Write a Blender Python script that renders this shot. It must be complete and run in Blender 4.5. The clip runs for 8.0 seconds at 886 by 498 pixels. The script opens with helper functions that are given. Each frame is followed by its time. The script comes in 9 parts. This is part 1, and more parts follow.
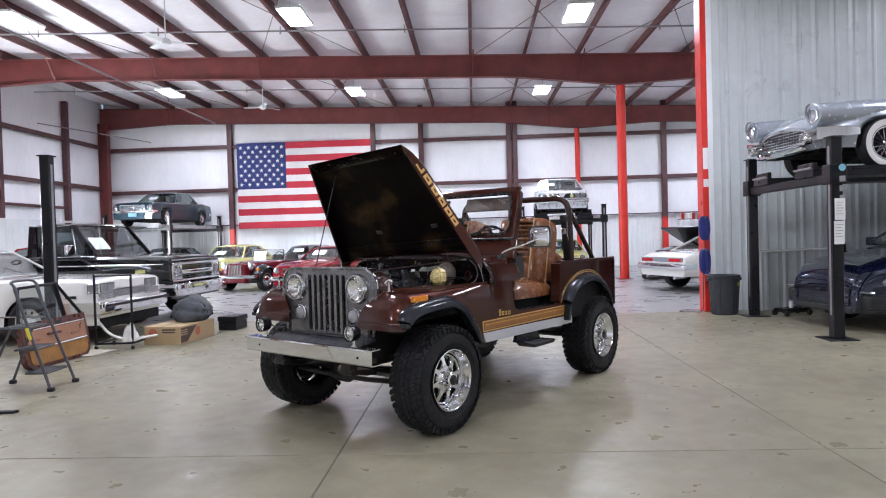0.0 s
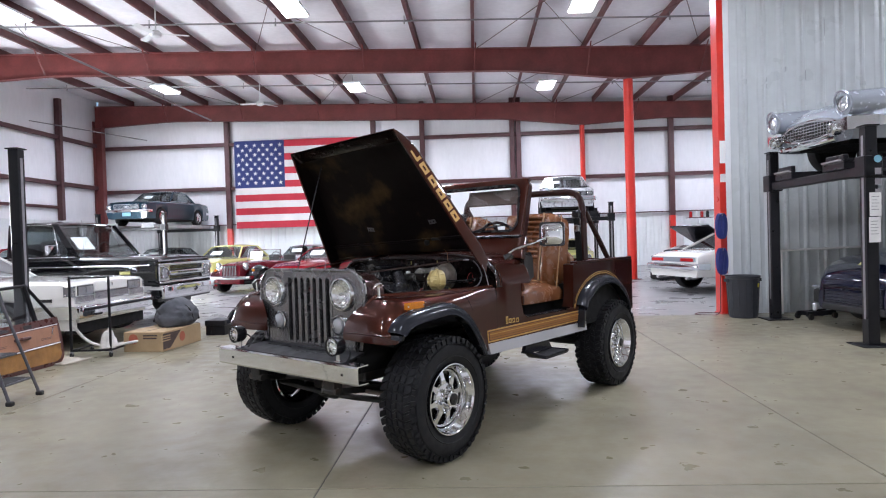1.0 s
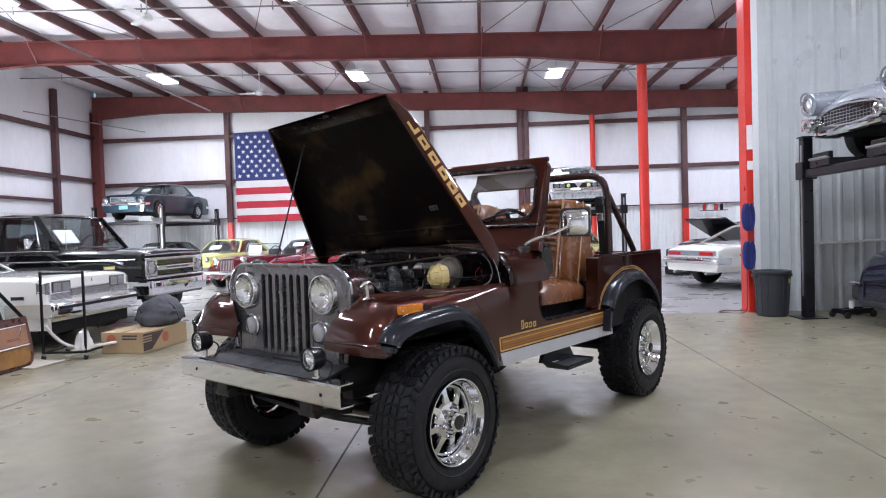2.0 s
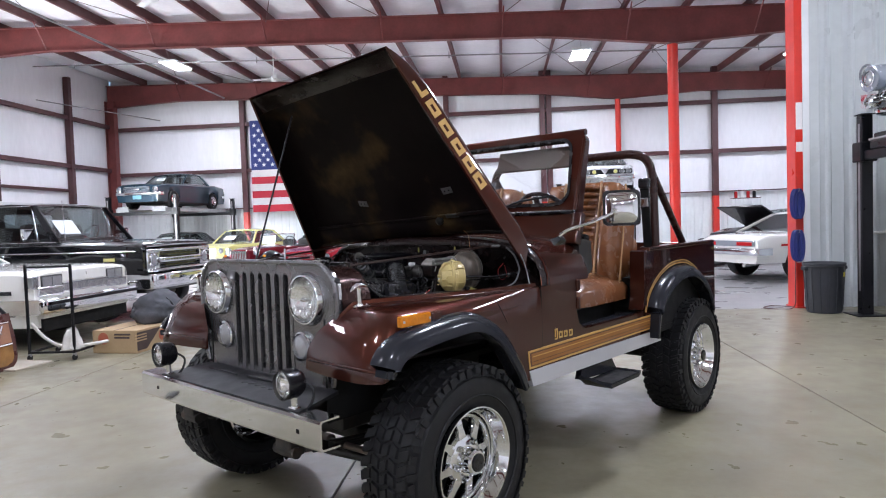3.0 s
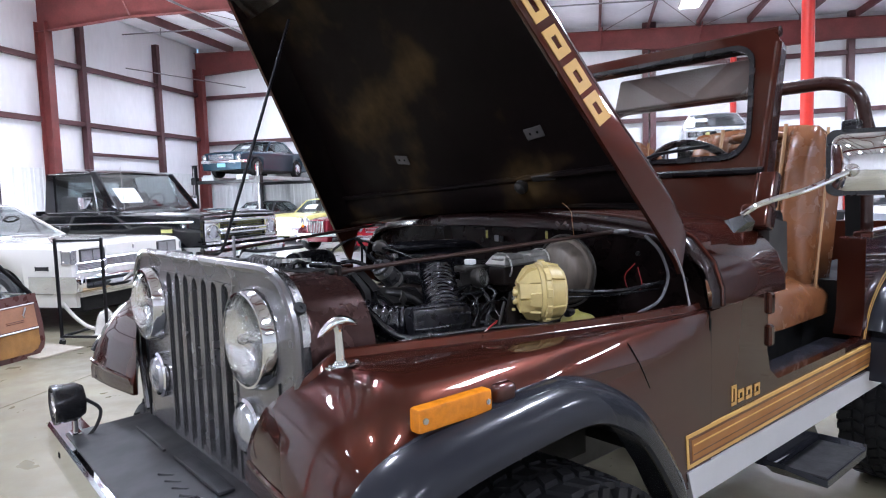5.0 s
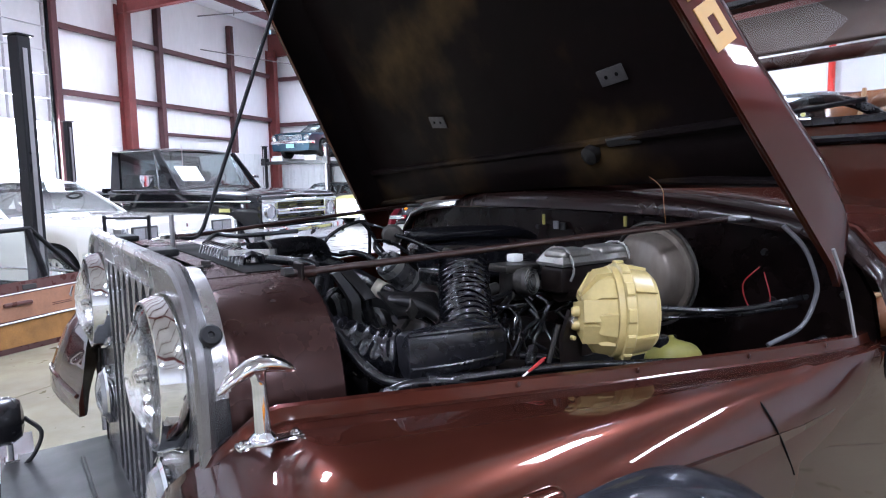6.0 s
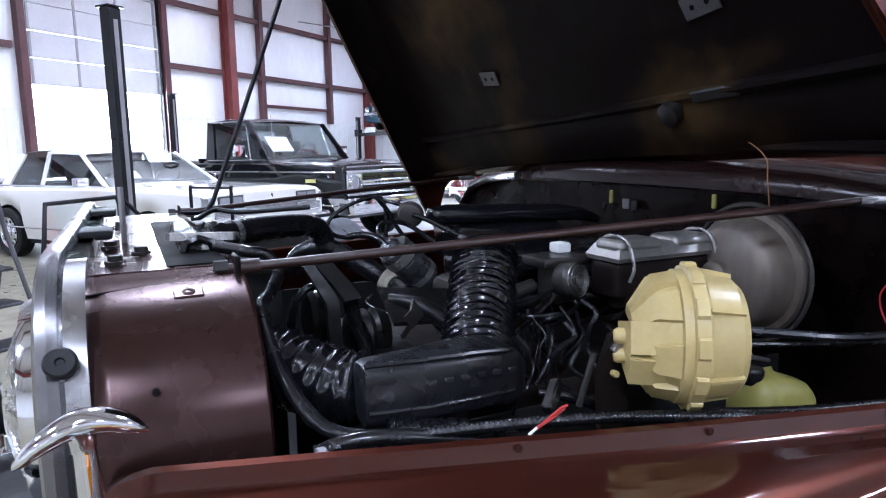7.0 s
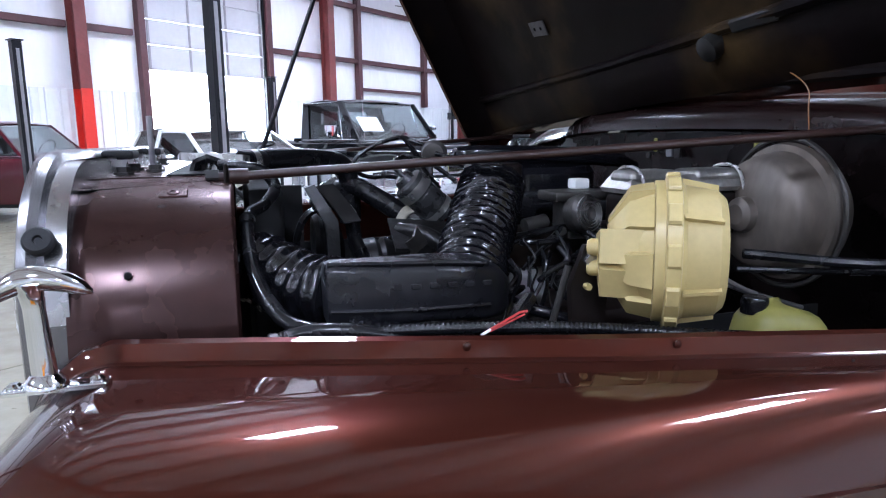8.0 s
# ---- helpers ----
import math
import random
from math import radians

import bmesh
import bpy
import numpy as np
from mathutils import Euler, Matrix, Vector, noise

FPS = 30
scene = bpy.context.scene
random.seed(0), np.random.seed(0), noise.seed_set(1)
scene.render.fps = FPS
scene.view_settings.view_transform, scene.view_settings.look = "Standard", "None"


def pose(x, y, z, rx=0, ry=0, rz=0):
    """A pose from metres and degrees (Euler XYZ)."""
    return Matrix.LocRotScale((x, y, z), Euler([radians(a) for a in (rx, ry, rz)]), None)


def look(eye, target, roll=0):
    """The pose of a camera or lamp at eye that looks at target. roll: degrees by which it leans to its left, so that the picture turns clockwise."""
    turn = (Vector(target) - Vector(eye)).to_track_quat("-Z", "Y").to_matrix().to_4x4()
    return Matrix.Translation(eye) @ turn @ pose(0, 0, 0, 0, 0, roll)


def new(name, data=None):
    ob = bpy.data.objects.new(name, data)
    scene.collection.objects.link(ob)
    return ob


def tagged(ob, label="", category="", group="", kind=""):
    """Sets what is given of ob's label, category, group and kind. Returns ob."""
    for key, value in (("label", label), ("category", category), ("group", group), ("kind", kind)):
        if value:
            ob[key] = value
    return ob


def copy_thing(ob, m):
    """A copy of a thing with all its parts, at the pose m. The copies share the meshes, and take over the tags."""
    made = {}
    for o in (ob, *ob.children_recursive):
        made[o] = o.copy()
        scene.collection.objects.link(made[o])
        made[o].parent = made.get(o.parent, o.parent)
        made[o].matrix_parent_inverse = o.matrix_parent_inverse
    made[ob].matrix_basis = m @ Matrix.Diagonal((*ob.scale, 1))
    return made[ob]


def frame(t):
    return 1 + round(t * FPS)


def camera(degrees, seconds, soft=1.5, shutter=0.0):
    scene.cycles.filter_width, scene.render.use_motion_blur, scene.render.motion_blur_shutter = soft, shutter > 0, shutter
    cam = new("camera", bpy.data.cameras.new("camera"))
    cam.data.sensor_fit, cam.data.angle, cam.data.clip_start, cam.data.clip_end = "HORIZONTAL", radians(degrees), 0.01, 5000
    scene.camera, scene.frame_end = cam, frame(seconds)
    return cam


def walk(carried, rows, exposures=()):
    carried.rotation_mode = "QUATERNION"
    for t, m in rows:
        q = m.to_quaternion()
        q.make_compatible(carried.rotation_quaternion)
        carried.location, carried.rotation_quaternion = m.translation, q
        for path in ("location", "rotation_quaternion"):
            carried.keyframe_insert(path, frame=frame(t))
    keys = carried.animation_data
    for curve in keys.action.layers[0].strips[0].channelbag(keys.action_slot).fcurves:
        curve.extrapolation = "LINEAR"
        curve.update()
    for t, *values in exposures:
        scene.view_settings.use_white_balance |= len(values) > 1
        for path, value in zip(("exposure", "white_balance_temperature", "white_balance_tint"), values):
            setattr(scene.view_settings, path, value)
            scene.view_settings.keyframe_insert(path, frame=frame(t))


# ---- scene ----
import itertools

# ------------------------------------------------------------ camera
cam = camera(68.6, 8.0, soft=1.1)
ROWS = [  # seconds, eye, target, roll
    (0.0, (0.009, 0.039, 1.381), (0.009, 2.039, 1.346), -1.6),
    (0.5, (0.019, 0.305, 1.366), (0.018, 2.305, 1.331), -1.6),
    (1.0, (0.033, 0.651, 1.363), (0.025, 2.65, 1.328), -1.7),
    (2.5, (0.052, 1.714, 1.32), (0.001, 3.712, 1.254), -1.8),
    (3.0, (0.061, 2.071, 1.322), (-0.03, 4.067, 1.241), -1.9),
    (3.5, (0.061, 2.438, 1.325), (-0.075, 4.431, 1.227), -1.9),
    (4.0, (0.057, 2.762, 1.326), (-0.138, 4.749, 1.205), -2.0),
    (4.5, (0.042, 3.097, 1.326), (-0.239, 5.072, 1.179), -2.0),
    (6.0, (-0.005, 3.923, 1.282), (-0.577, 5.827, 1.071), -1.1),
    (6.5, (0.007, 4.102, 1.281), (-0.704, 5.955, 1.033), -0.9),
    (7.0, (0.017, 4.215, 1.271), (-0.821, 6.008, 0.98), -0.9),
    (7.5, (0.045, 4.276, 1.253), (-0.916, 6.0, 0.928), -0.9),
    (8.0, (0.122, 4.265, 1.194), (-0.962, 5.913, 0.863), -0.7),
]
walk(cam, [(t, look(eye, target, roll)) for t, eye, target, roll in ROWS],
     [(0.0, 0.0, 6250, 10), (2.5, 0.05, 6250, 10), (4.5, 0.30, 6050, 10), (6.0, 0.64, 5800, 10), (7.0, 0.44, 5550, 10), (8.0, 0.53, 5500, 10)])

# ------------------------------------------------------------ light
# The hall stands turned a little against the camera's first heading.
HALL = Matrix.Rotation(radians(-2.7), 4, "Z")
ROOF_FALL = -0.03  # the roof drops towards +x


def roof_z(x):
    return 7.55 + ROOF_FALL * (x + 15.9)


world = bpy.data.worlds.new("sky")
scene.world = world
world.use_nodes = True
wn = world.node_tree
sky = wn.nodes.new("ShaderNodeTexSky")
sky.sky_type, sky.sun_disc, sky.sun_elevation, sky.sun_rotation = "NISHITA", False, radians(38), radians(200)
wn.links.new(sky.outputs[0], wn.nodes["Background"].inputs[0])
wn.nodes["Background"].inputs[1].default_value = 0.15

LAMP_WATTS, DOOR_WATTS = 222.0, 1250.0
LAMPS = [(x, y) for y in (23.8, 15.7, 7.8, -0.2, -8.0) for x in (-11.1, -4.17, 2.62, 9.5)]


def area_lamp(name, m, sx, sy, watts, colour, spread=180):
    data = bpy.data.lights.new(name, "AREA")
    data.shape, data.size, data.size_y, data.energy, data.color = "RECTANGLE", sx, sy, watts, colour
    data.spread = radians(spread)
    ob = new(name, data)
    ob.matrix_world = m
    return ob


for lx, ly in LAMPS:
    area_lamp("bay_light", HALL @ pose(lx, ly, roof_z(lx) - 0.50, 0, math.degrees(-math.atan(ROOF_FALL)), 0), 0.5, 1.15, LAMP_WATTS, (0.94, 0.96, 1.12), 162)
area_lamp("daylight", HALL @ pose(-15.75, 15.6, 1.6, 0, -90, 0), 3.0, 3.6, DOOR_WATTS, (0.93, 0.96, 1.0))

# ------------------------------------------------------------ materials


def mat(name, base, rough=0.5, metal=0.0, var=0.12, scale=6.0, bump=0.0, bscale=60.0, coat=0.0, rvar=0.08, spec=0.5, edge=None,
        stain=None, stain_scale=1.5, stain_cut=0.55, stain_soft=0.18, trans=0.0, ior=0.0, stretch=None, island=0.0):
    """A principled surface with mottling at two scales, roughness variation and fine relief."""
    # edge: tint of the reflection at grazing angles
    if coat:
        var, rvar = var * 0.4, min(rvar, 0.02)
    m = bpy.data.materials.new(name)
    m.use_nodes = True
    nt = m.node_tree
    n, lk = nt.nodes, nt.links
    b = n["Principled BSDF"]
    if edge:
        b.inputs["Specular Tint"].default_value = (*edge, 1)
    tc = n.new("ShaderNodeTexCoord")
    co = tc.outputs["Object"]
    if stretch:
        mp = n.new("ShaderNodeMapping")
        mp.inputs["Scale"].default_value = stretch
        lk.new(co, mp.inputs["Vector"])
        co = mp.outputs[0]

    def nz(s, detail=4.0):
        q = n.new("ShaderNodeTexNoise")
        q.inputs["Scale"].default_value, q.inputs["Detail"].default_value = s, detail
        lk.new(co, q.inputs["Vector"])
        return q.outputs["Fac"]

    def ramp(fac, lo, hi, a=0.3, z=0.7):
        q = n.new("ShaderNodeMapRange")
        q.inputs["From Min"].default_value, q.inputs["From Max"].default_value = a, z
        q.inputs["To Min"].default_value, q.inputs["To Max"].default_value = lo, hi
        lk.new(fac, q.inputs["Value"])
        return q.outputs[0]

    def mul(col, fac):
        q = n.new("ShaderNodeMix")
        q.data_type, q.blend_type = "RGBA", "MULTIPLY"
        q.inputs["Factor"].default_value = 1.0
        lk.new(col, q.inputs[6])
        lk.new(fac, q.inputs[7])
        return q.outputs[2]

    rgb = n.new("ShaderNodeRGB")
    rgb.outputs[0].default_value = (*base, 1)
    col = rgb.outputs[0]
    if stain:
        q = n.new("ShaderNodeMix")
        q.data_type = "RGBA"
        lk.new(ramp(nz(stain_scale, 6), 0, 1, stain_cut, stain_cut + stain_soft), q.inputs["Factor"])
        lk.new(col, q.inputs[6])
        q.inputs[7].default_value = (*stain, 1)
        col = q.outputs[2]
    if var:
        col = mul(col, ramp(nz(scale), 1 - var, 1 + var))
        col = mul(col, ramp(nz(scale * 9, 3), 1 - var * 0.5, 1 + var * 0.5))
    if island:
        oi = n.new("ShaderNodeObjectInfo")
        col = mul(col, ramp(oi.outputs["Random"], 1 - island, 1 + island, 0, 1))
    lk.new(col, b.inputs["Base Color"])
    lk.new(ramp(nz(scale * 2.3), max(0.01, rough - rvar), min(1, rough + rvar)), b.inputs["Roughness"])
    b.inputs["Metallic"].default_value = metal
    b.inputs["Specular IOR Level"].default_value = spec
    if coat:
        b.inputs["Specular IOR Level"].default_value = 0.12
        b.inputs["Coat Weight"].default_value, b.inputs["Coat Roughness"].default_value = coat, 0.03
    if trans:
        b.inputs["Transmission Weight"].default_value = trans
    if ior:
        b.inputs["IOR"].default_value = ior
    if bump:
        bp = n.new("ShaderNodeBump")
        bp.inputs["Strength"].default_value, bp.inputs["Distance"].default_value = bump, 0.004
        lk.new(nz(bscale), bp.inputs["Height"])
        lk.new(bp.outputs[0], b.inputs["Normal"])
    return m


def glow(name, colour, strength):
    m = bpy.data.materials.new(name)
    m.use_nodes = True
    b = m.node_tree.nodes["Principled BSDF"]
    b.inputs["Base Color"].default_value = (0.8, 0.8, 0.8, 1)
    b.inputs["Emission Color"].default_value, b.inputs["Emission Strength"].default_value = (*colour, 1), strength
    return m


M = dict(
    # Stains are the floor's own; extra depth makes up for a weak car shadow.
    slab=mat("tan_concrete", (0.222, 0.202, 0.137), 0.36, var=0.11, scale=2.4, bump=0.10, bscale=45, rvar=0.10, stain=(0.140, 0.125, 0.084), stain_scale=0.8, stain_cut=0.38, stain_soft=0.40, island=0.05),
    slab2=mat("grey_concrete", (0.27, 0.265, 0.265), 0.32, var=0.10, scale=0.8, bump=0.1, bscale=40, rvar=0.1, stain=(0.215, 0.21, 0.20), stain_scale=0.5, stain_cut=0.38, stain_soft=0.4),
    joint=mat("joint_filler", (0.09, 0.08, 0.07), 0.8),
    vinyl=mat("white_vinyl_insulation", (0.85, 0.85, 0.87), 0.42, var=0.05, scale=0.7, bump=0.5, bscale=2.4, stretch=(1.5, 1.5, 0.45)),
    ceiling=mat("ceiling_insulation", (0.86, 0.85, 0.88), 0.5, var=0.07, scale=0.8, bump=0.5, bscale=2.0),
    liner=mat("white_ribbed_steel", (0.74, 0.76, 0.76), 0.42, var=0.05, scale=0.8, rvar=0.08),
    door_white=mat("off_white_door_paint", (0.50, 0.50, 0.51), 0.5, var=0.06, scale=0.9),
    liner2=mat("light_grey_ribbed_steel", (0.50, 0.53, 0.53), 0.34, var=0.06, scale=0.9, rvar=0.1),
    oxide=mat("red_oxide_steel", (0.175, 0.040, 0.036), 0.5, var=0.18, scale=2.0, bump=0.05),
    girt=mat("dark_oxide_steel", (0.085, 0.032, 0.034), 0.5, var=0.18, scale=2.0),
    purlin=mat("oxide_red_purlin_steel", (0.115, 0.036, 0.036), 0.5, var=0.18, scale=2.0),
    redpaint=mat("bright_red_paint", (0.62, 0.030, 0.018), 0.35, var=0.08, scale=2.0),
    black=mat("black_powder_coat", (0.0065, 0.0065, 0.0085), 0.34, spec=0.28, var=0.2, scale=4.0, bump=0.05),
    rubber=mat("tyre_rubber", (0.0075, 0.0075, 0.0085), 0.6, spec=0.35, var=0.25, scale=9.0, bump=0.15, bscale=120),
    chrome=mat("chrome", (0.80, 0.81, 0.83), 0.06, metal=1.0, var=0.04, rvar=0.03),
    steel=mat("brushed_steel", (0.52, 0.52, 0.52), 0.28, metal=1.0, var=0.12, scale=8),
    galv=mat("galvanised_pipe", (0.30, 0.29, 0.30), 0.4, metal=0.6, var=0.1),
    dark_glass=mat("dark_tinted_glass", (0.10, 0.115, 0.12), 0.01, var=0.0, rvar=0.0, trans=1.0),
    glass=mat("tinted_glass", (0.42, 0.47, 0.48), 0.01, var=0.0, rvar=0.0, trans=1.0),
    clear=mat("clear_glass", (0.95, 0.97, 0.97), 0.01, var=0.0, rvar=0.0, trans=1.0),
    interior=mat("dark_cabin_cloth", (0.03, 0.028, 0.027), 0.8),
    under=mat("underbody_black", (0.010, 0.010, 0.010), 0.75, spec=0.2),
    white_paint=mat("white_car_paint", (0.78, 0.765, 0.72), 0.25, var=0.03, coat=1.0),
    black_paint=mat("black_car_paint", (0.004, 0.004, 0.0055), 0.2, var=0.1, coat=1.0),
    teal_paint=mat("dark_teal_metallic_paint", (0.010, 0.032, 0.050), 0.3, metal=0.3, var=0.06, coat=1.0),
    navy_paint=mat("navy_metallic_paint", (0.0035, 0.006, 0.022), 0.22, metal=0.2, var=0.06, coat=1.0),
    silver_paint=mat("silver_blue_paint", (0.36, 0.39, 0.43), 0.26, metal=0.5, var=0.05, coat=1.0),
    alfa_paint=mat("silver_grey_paint", (0.55, 0.56, 0.58), 0.28, metal=0.4, var=0.04, coat=1.0),
    red_car=mat("red_car_paint", (0.23, 0.009, 0.017), 0.25, var=0.05, coat=1.0),
    maroon_paint=mat("maroon_car_paint", (0.055, 0.006, 0.011), 0.25, var=0.05, coat=1.0),
    yellow_paint=mat("yellow_car_paint", (0.60, 0.57, 0.20), 0.3, var=0.04, coat=1.0),
    grey_paint=mat("dark_grey_car_paint", (0.06, 0.062, 0.068), 0.3, var=0.06, coat=1.0),
    lamp_glass=mat("lamp_lens", (0.42, 0.43, 0.45), 0.08, metal=0.7, var=0.08, scale=40, bump=0.3, bscale=90),
    amber=mat("amber_lens", (0.58, 0.19, 0.01), 0.12, var=0.15, scale=60, bump=0.5, bscale=70),
    tail=mat("red_lens", (0.42, 0.012, 0.015), 0.15, var=0.06),
    paper=mat("white_paper", (0.80, 0.80, 0.78), 0.7, var=0.03),
    whitewall=mat("whitewall_rubber", (0.72, 0.70, 0.66), 0.5, var=0.05),
    plate=mat("pale_blue_plate", (0.22, 0.50, 0.62), 0.4, var=0.06),
    glow=glow("lamp_diffuser", (0.98, 0.98, 1.0), 22.0),
    daylight=glow("daylight_backdrop", (0.95, 0.98, 1.0), 13.0),
)

# ------------------------------------------------------------ mesh helpers


PLAIN = {"slab", "star", "stripe", "purlin", "girt", "backdrop", "ground", "insulation", "ribbed_lining", "ribbed_sheet"}


def part(name, bm, material, parent=None, label="", at=None, sharp=32):
    """Links a bmesh as one mesh object, under a thing or a part if given."""
    me = bpy.data.meshes.new(name)
    bmesh.ops.recalc_face_normals(bm, faces=bm.faces)
    bm.to_mesh(me)
    bm.free()
    me.polygons.foreach_set("use_smooth", [True] * len(me.polygons))
    me.set_sharp_from_angle(angle=radians(sharp))
    me.materials.append(material)
    ob = new(name, me)
    if name not in PLAIN and 5 < len(me.polygons) < 4000:
        wn_ = ob.modifiers.new("normals", "WEIGHTED_NORMAL")
        wn_.keep_sharp = True
    if parent:
        ob.parent = parent
    if at is not None:
        ob.matrix_basis = at
    if label:
        ob["label"] = label
    return ob


def share(ob, parent, at):
    """Another object on the same mesh."""
    o = new(ob.name.split(".")[0], ob.data)
    o.parent, o.matrix_basis = parent, at
    return o


def root(name, m, label="", category="", group="", kind=""):
    ob = new(name)
    ob.matrix_world = m
    ob.empty_display_size = 0.2
    return tagged(ob, label, category, group, kind)


def join(*bms):
    out = bmesh.new()
    for b in bms:
        me = bpy.data.meshes.new("tmp")
        b.to_mesh(me)
        out.from_mesh(me)
        bpy.data.meshes.remove(me)
        b.free()
    return out


def moved(bm, m):
    bm.transform(m)
    return bm


def box(x0, x1, y0, y1, z0, z1, r=0.0, seg=2):
    bm = bmesh.new()
    bmesh.ops.create_cube(bm, size=1)
    bm.transform(Matrix.Translation(((x0 + x1) / 2, (y0 + y1) / 2, (z0 + z1) / 2)) @ Matrix.Diagonal((x1 - x0, y1 - y0, z1 - z0, 1)))
    if r:
        bmesh.ops.bevel(bm, geom=bm.edges[:], offset=r, segments=seg, profile=0.5, affect="EDGES")
    return bm


def tube(points, r, seg=10, cap=True, radii=None):
    """A round bar along points."""
    pts = [Vector(p) for p in points]
    bm = bmesh.new()
    rings, up = [], None
    for i, p in enumerate(pts):
        d = (pts[min(i + 1, len(pts) - 1)] - pts[max(i - 1, 0)]).normalized()
        if up is None:
            up = Vector((0, 0, 1)) if abs(d.z) < 0.9 else Vector((1, 0, 0))
        side = d.cross(up).normalized()
        up = side.cross(d).normalized()
        rr = radii[i] if radii else r
        rings.append([bm.verts.new(p + side * rr * math.cos(a) + up * rr * math.sin(a)) for a in (2 * math.pi * k / seg for k in range(seg))])
    for a, b in zip(rings, rings[1:]):
        for k in range(seg):
            bm.faces.new((a[k], a[(k + 1) % seg], b[(k + 1) % seg], b[k]))
    if cap:
        bm.faces.new(rings[0][::-1])
        bm.faces.new(rings[-1])
    return bm


def curve(points, n=8):
    """A smooth line through points (Catmull-Rom)."""
    p = [Vector(q) for q in points]
    p = [p[0] * 2 - p[1], *p, p[-1] * 2 - p[-2]]
    out = []
    for i in range(1, len(p) - 2):
        for k in range(n):
            t = k / n
            a, b, c, d = p[i - 1:i + 3]
            out.append(0.5 * ((2 * b) + (c - a) * t + (2 * a - 5 * b + 4 * c - d) * t * t + (3 * b - a - 3 * c + d) * t ** 3))
    out.append(p[-2])
    return out


def lathe(profile, seg=32, axis="Y", closed=False, caps=True):
    """Turns (radius, height) pairs round an axis."""
    bm = bmesh.new()
    rings = []
    for r, h in profile:
        rings.append([bm.verts.new((r * math.cos(a), h, r * math.sin(a))) for a in (2 * math.pi * k / seg for k in range(seg))])
    pairs = list(zip(rings, rings[1:])) + ([(rings[-1], rings[0])] if closed else [])
    for a, b in pairs:
        for k in range(seg):
            bm.faces.new((a[k], a[(k + 1) % seg], b[(k + 1) % seg], b[k]))
    if not closed and caps:
        for ring in (rings[0], rings[-1]):
            bm.faces.new(ring)
    bmesh.ops.remove_doubles(bm, verts=bm.verts, dist=1e-5)
    if axis == "Z":
        bm.transform(Matrix.Rotation(radians(90), 4, "X"))
    if axis == "X":
        bm.transform(Matrix.Rotation(radians(-90), 4, "Z"))
    return bm


def loft(rings, closed=True, caps=True):
    """Skins a row of rings of equal length."""
    bm = bmesh.new()
    vs = [[bm.verts.new(p) for p in ring] for ring in rings]
    n = len(vs[0])
    for a, b in zip(vs, vs[1:]):
        for k in range(n if closed else n - 1):
            bm.faces.new((a[k], a[(k + 1) % n], b[(k + 1) % n], b[k]))
    if caps:
        bm.faces.new(vs[0][::-1])
        bm.faces.new(vs[-1])
    return bm


def prism(outline, a, b, axis="Y"):
    """A flat outline of (u, v) pairs given thickness from a to b along an axis: Y takes (x, z), X takes (y, z), Z takes (x, y)."""
    put = {"Y": lambda u, v, w: (u, w, v), "X": lambda u, v, w: (w, u, v), "Z": lambda u, v, w: (u, v, w)}[axis]
    return loft([[put(u, v, a) for u, v in outline], [put(u, v, b) for u, v in outline]])


def bevelled(bm, r, seg=2, angle=30):
    es = [e for e in bm.edges if len(e.link_faces) == 2 and e.calc_face_angle(0) > radians(angle)]
    bmesh.ops.bevel(bm, geom=es, offset=r, segments=seg, profile=0.5, affect="EDGES", clamp_overlap=True)
    return bm


def lerp(table, x):
    xs, ys = zip(*table)
    return float(np.interp(x, xs, ys))


def sheet(outline3, thick):
    """A quad or polygon of points in space given thickness along its normal."""
    p = [Vector(q) for q in outline3]
    n = (p[1] - p[0]).cross(p[2] - p[0]).normalized() * thick
    return loft([p, [q + n for q in p]])


def rounded(hw, z0, z1, r, n=6, top_in=0.0):
    pts = []
    for cy, cz, a0 in ((hw - r, z0 + r, -90), (hw - r - top_in, z1 - r, 0), (-hw + r + top_in, z1 - r, 90), (-hw + r, z0 + r, 180)):
        for k in range(n + 1):
            a = radians(a0 + 90 * k / n)
            pts.append((cy + r * math.cos(a), cz + r * math.sin(a)))
    return pts


def plate_with_hole(outer, inner, t):
    """A plate in the yz plane between x = 0 and -t with one opening."""
    bm = bmesh.new()
    o = [[bm.verts.new((x, y, z)) for y, z in outer] for x in (0, -t)]
    i = [[bm.verts.new((x, y, z)) for y, z in inner] for x in (0, -t)]
    n = len(outer)
    for k in range(n):
        q = (k + 1) % n
        bm.faces.new((o[0][k], o[0][q], i[0][q], i[0][k]))
        bm.faces.new((o[1][q], o[1][k], i[1][k], i[1][q]))
        bm.faces.new((o[0][q], o[0][k], o[1][k], o[1][q]))
        bm.faces.new((i[0][k], i[0][q], i[1][q], i[1][k]))
    return bm


# ------------------------------------------------------------ the hall
X0, X1, Y0, Y1 = -15.9, 14.0, -13.0, 27.6


def hall(name, bm, material, label="", category="", kind="structure", sharp=32):
    ob = part(name, bm, material, None, label, HALL, sharp)
    return tagged(ob, label, category, "", kind)


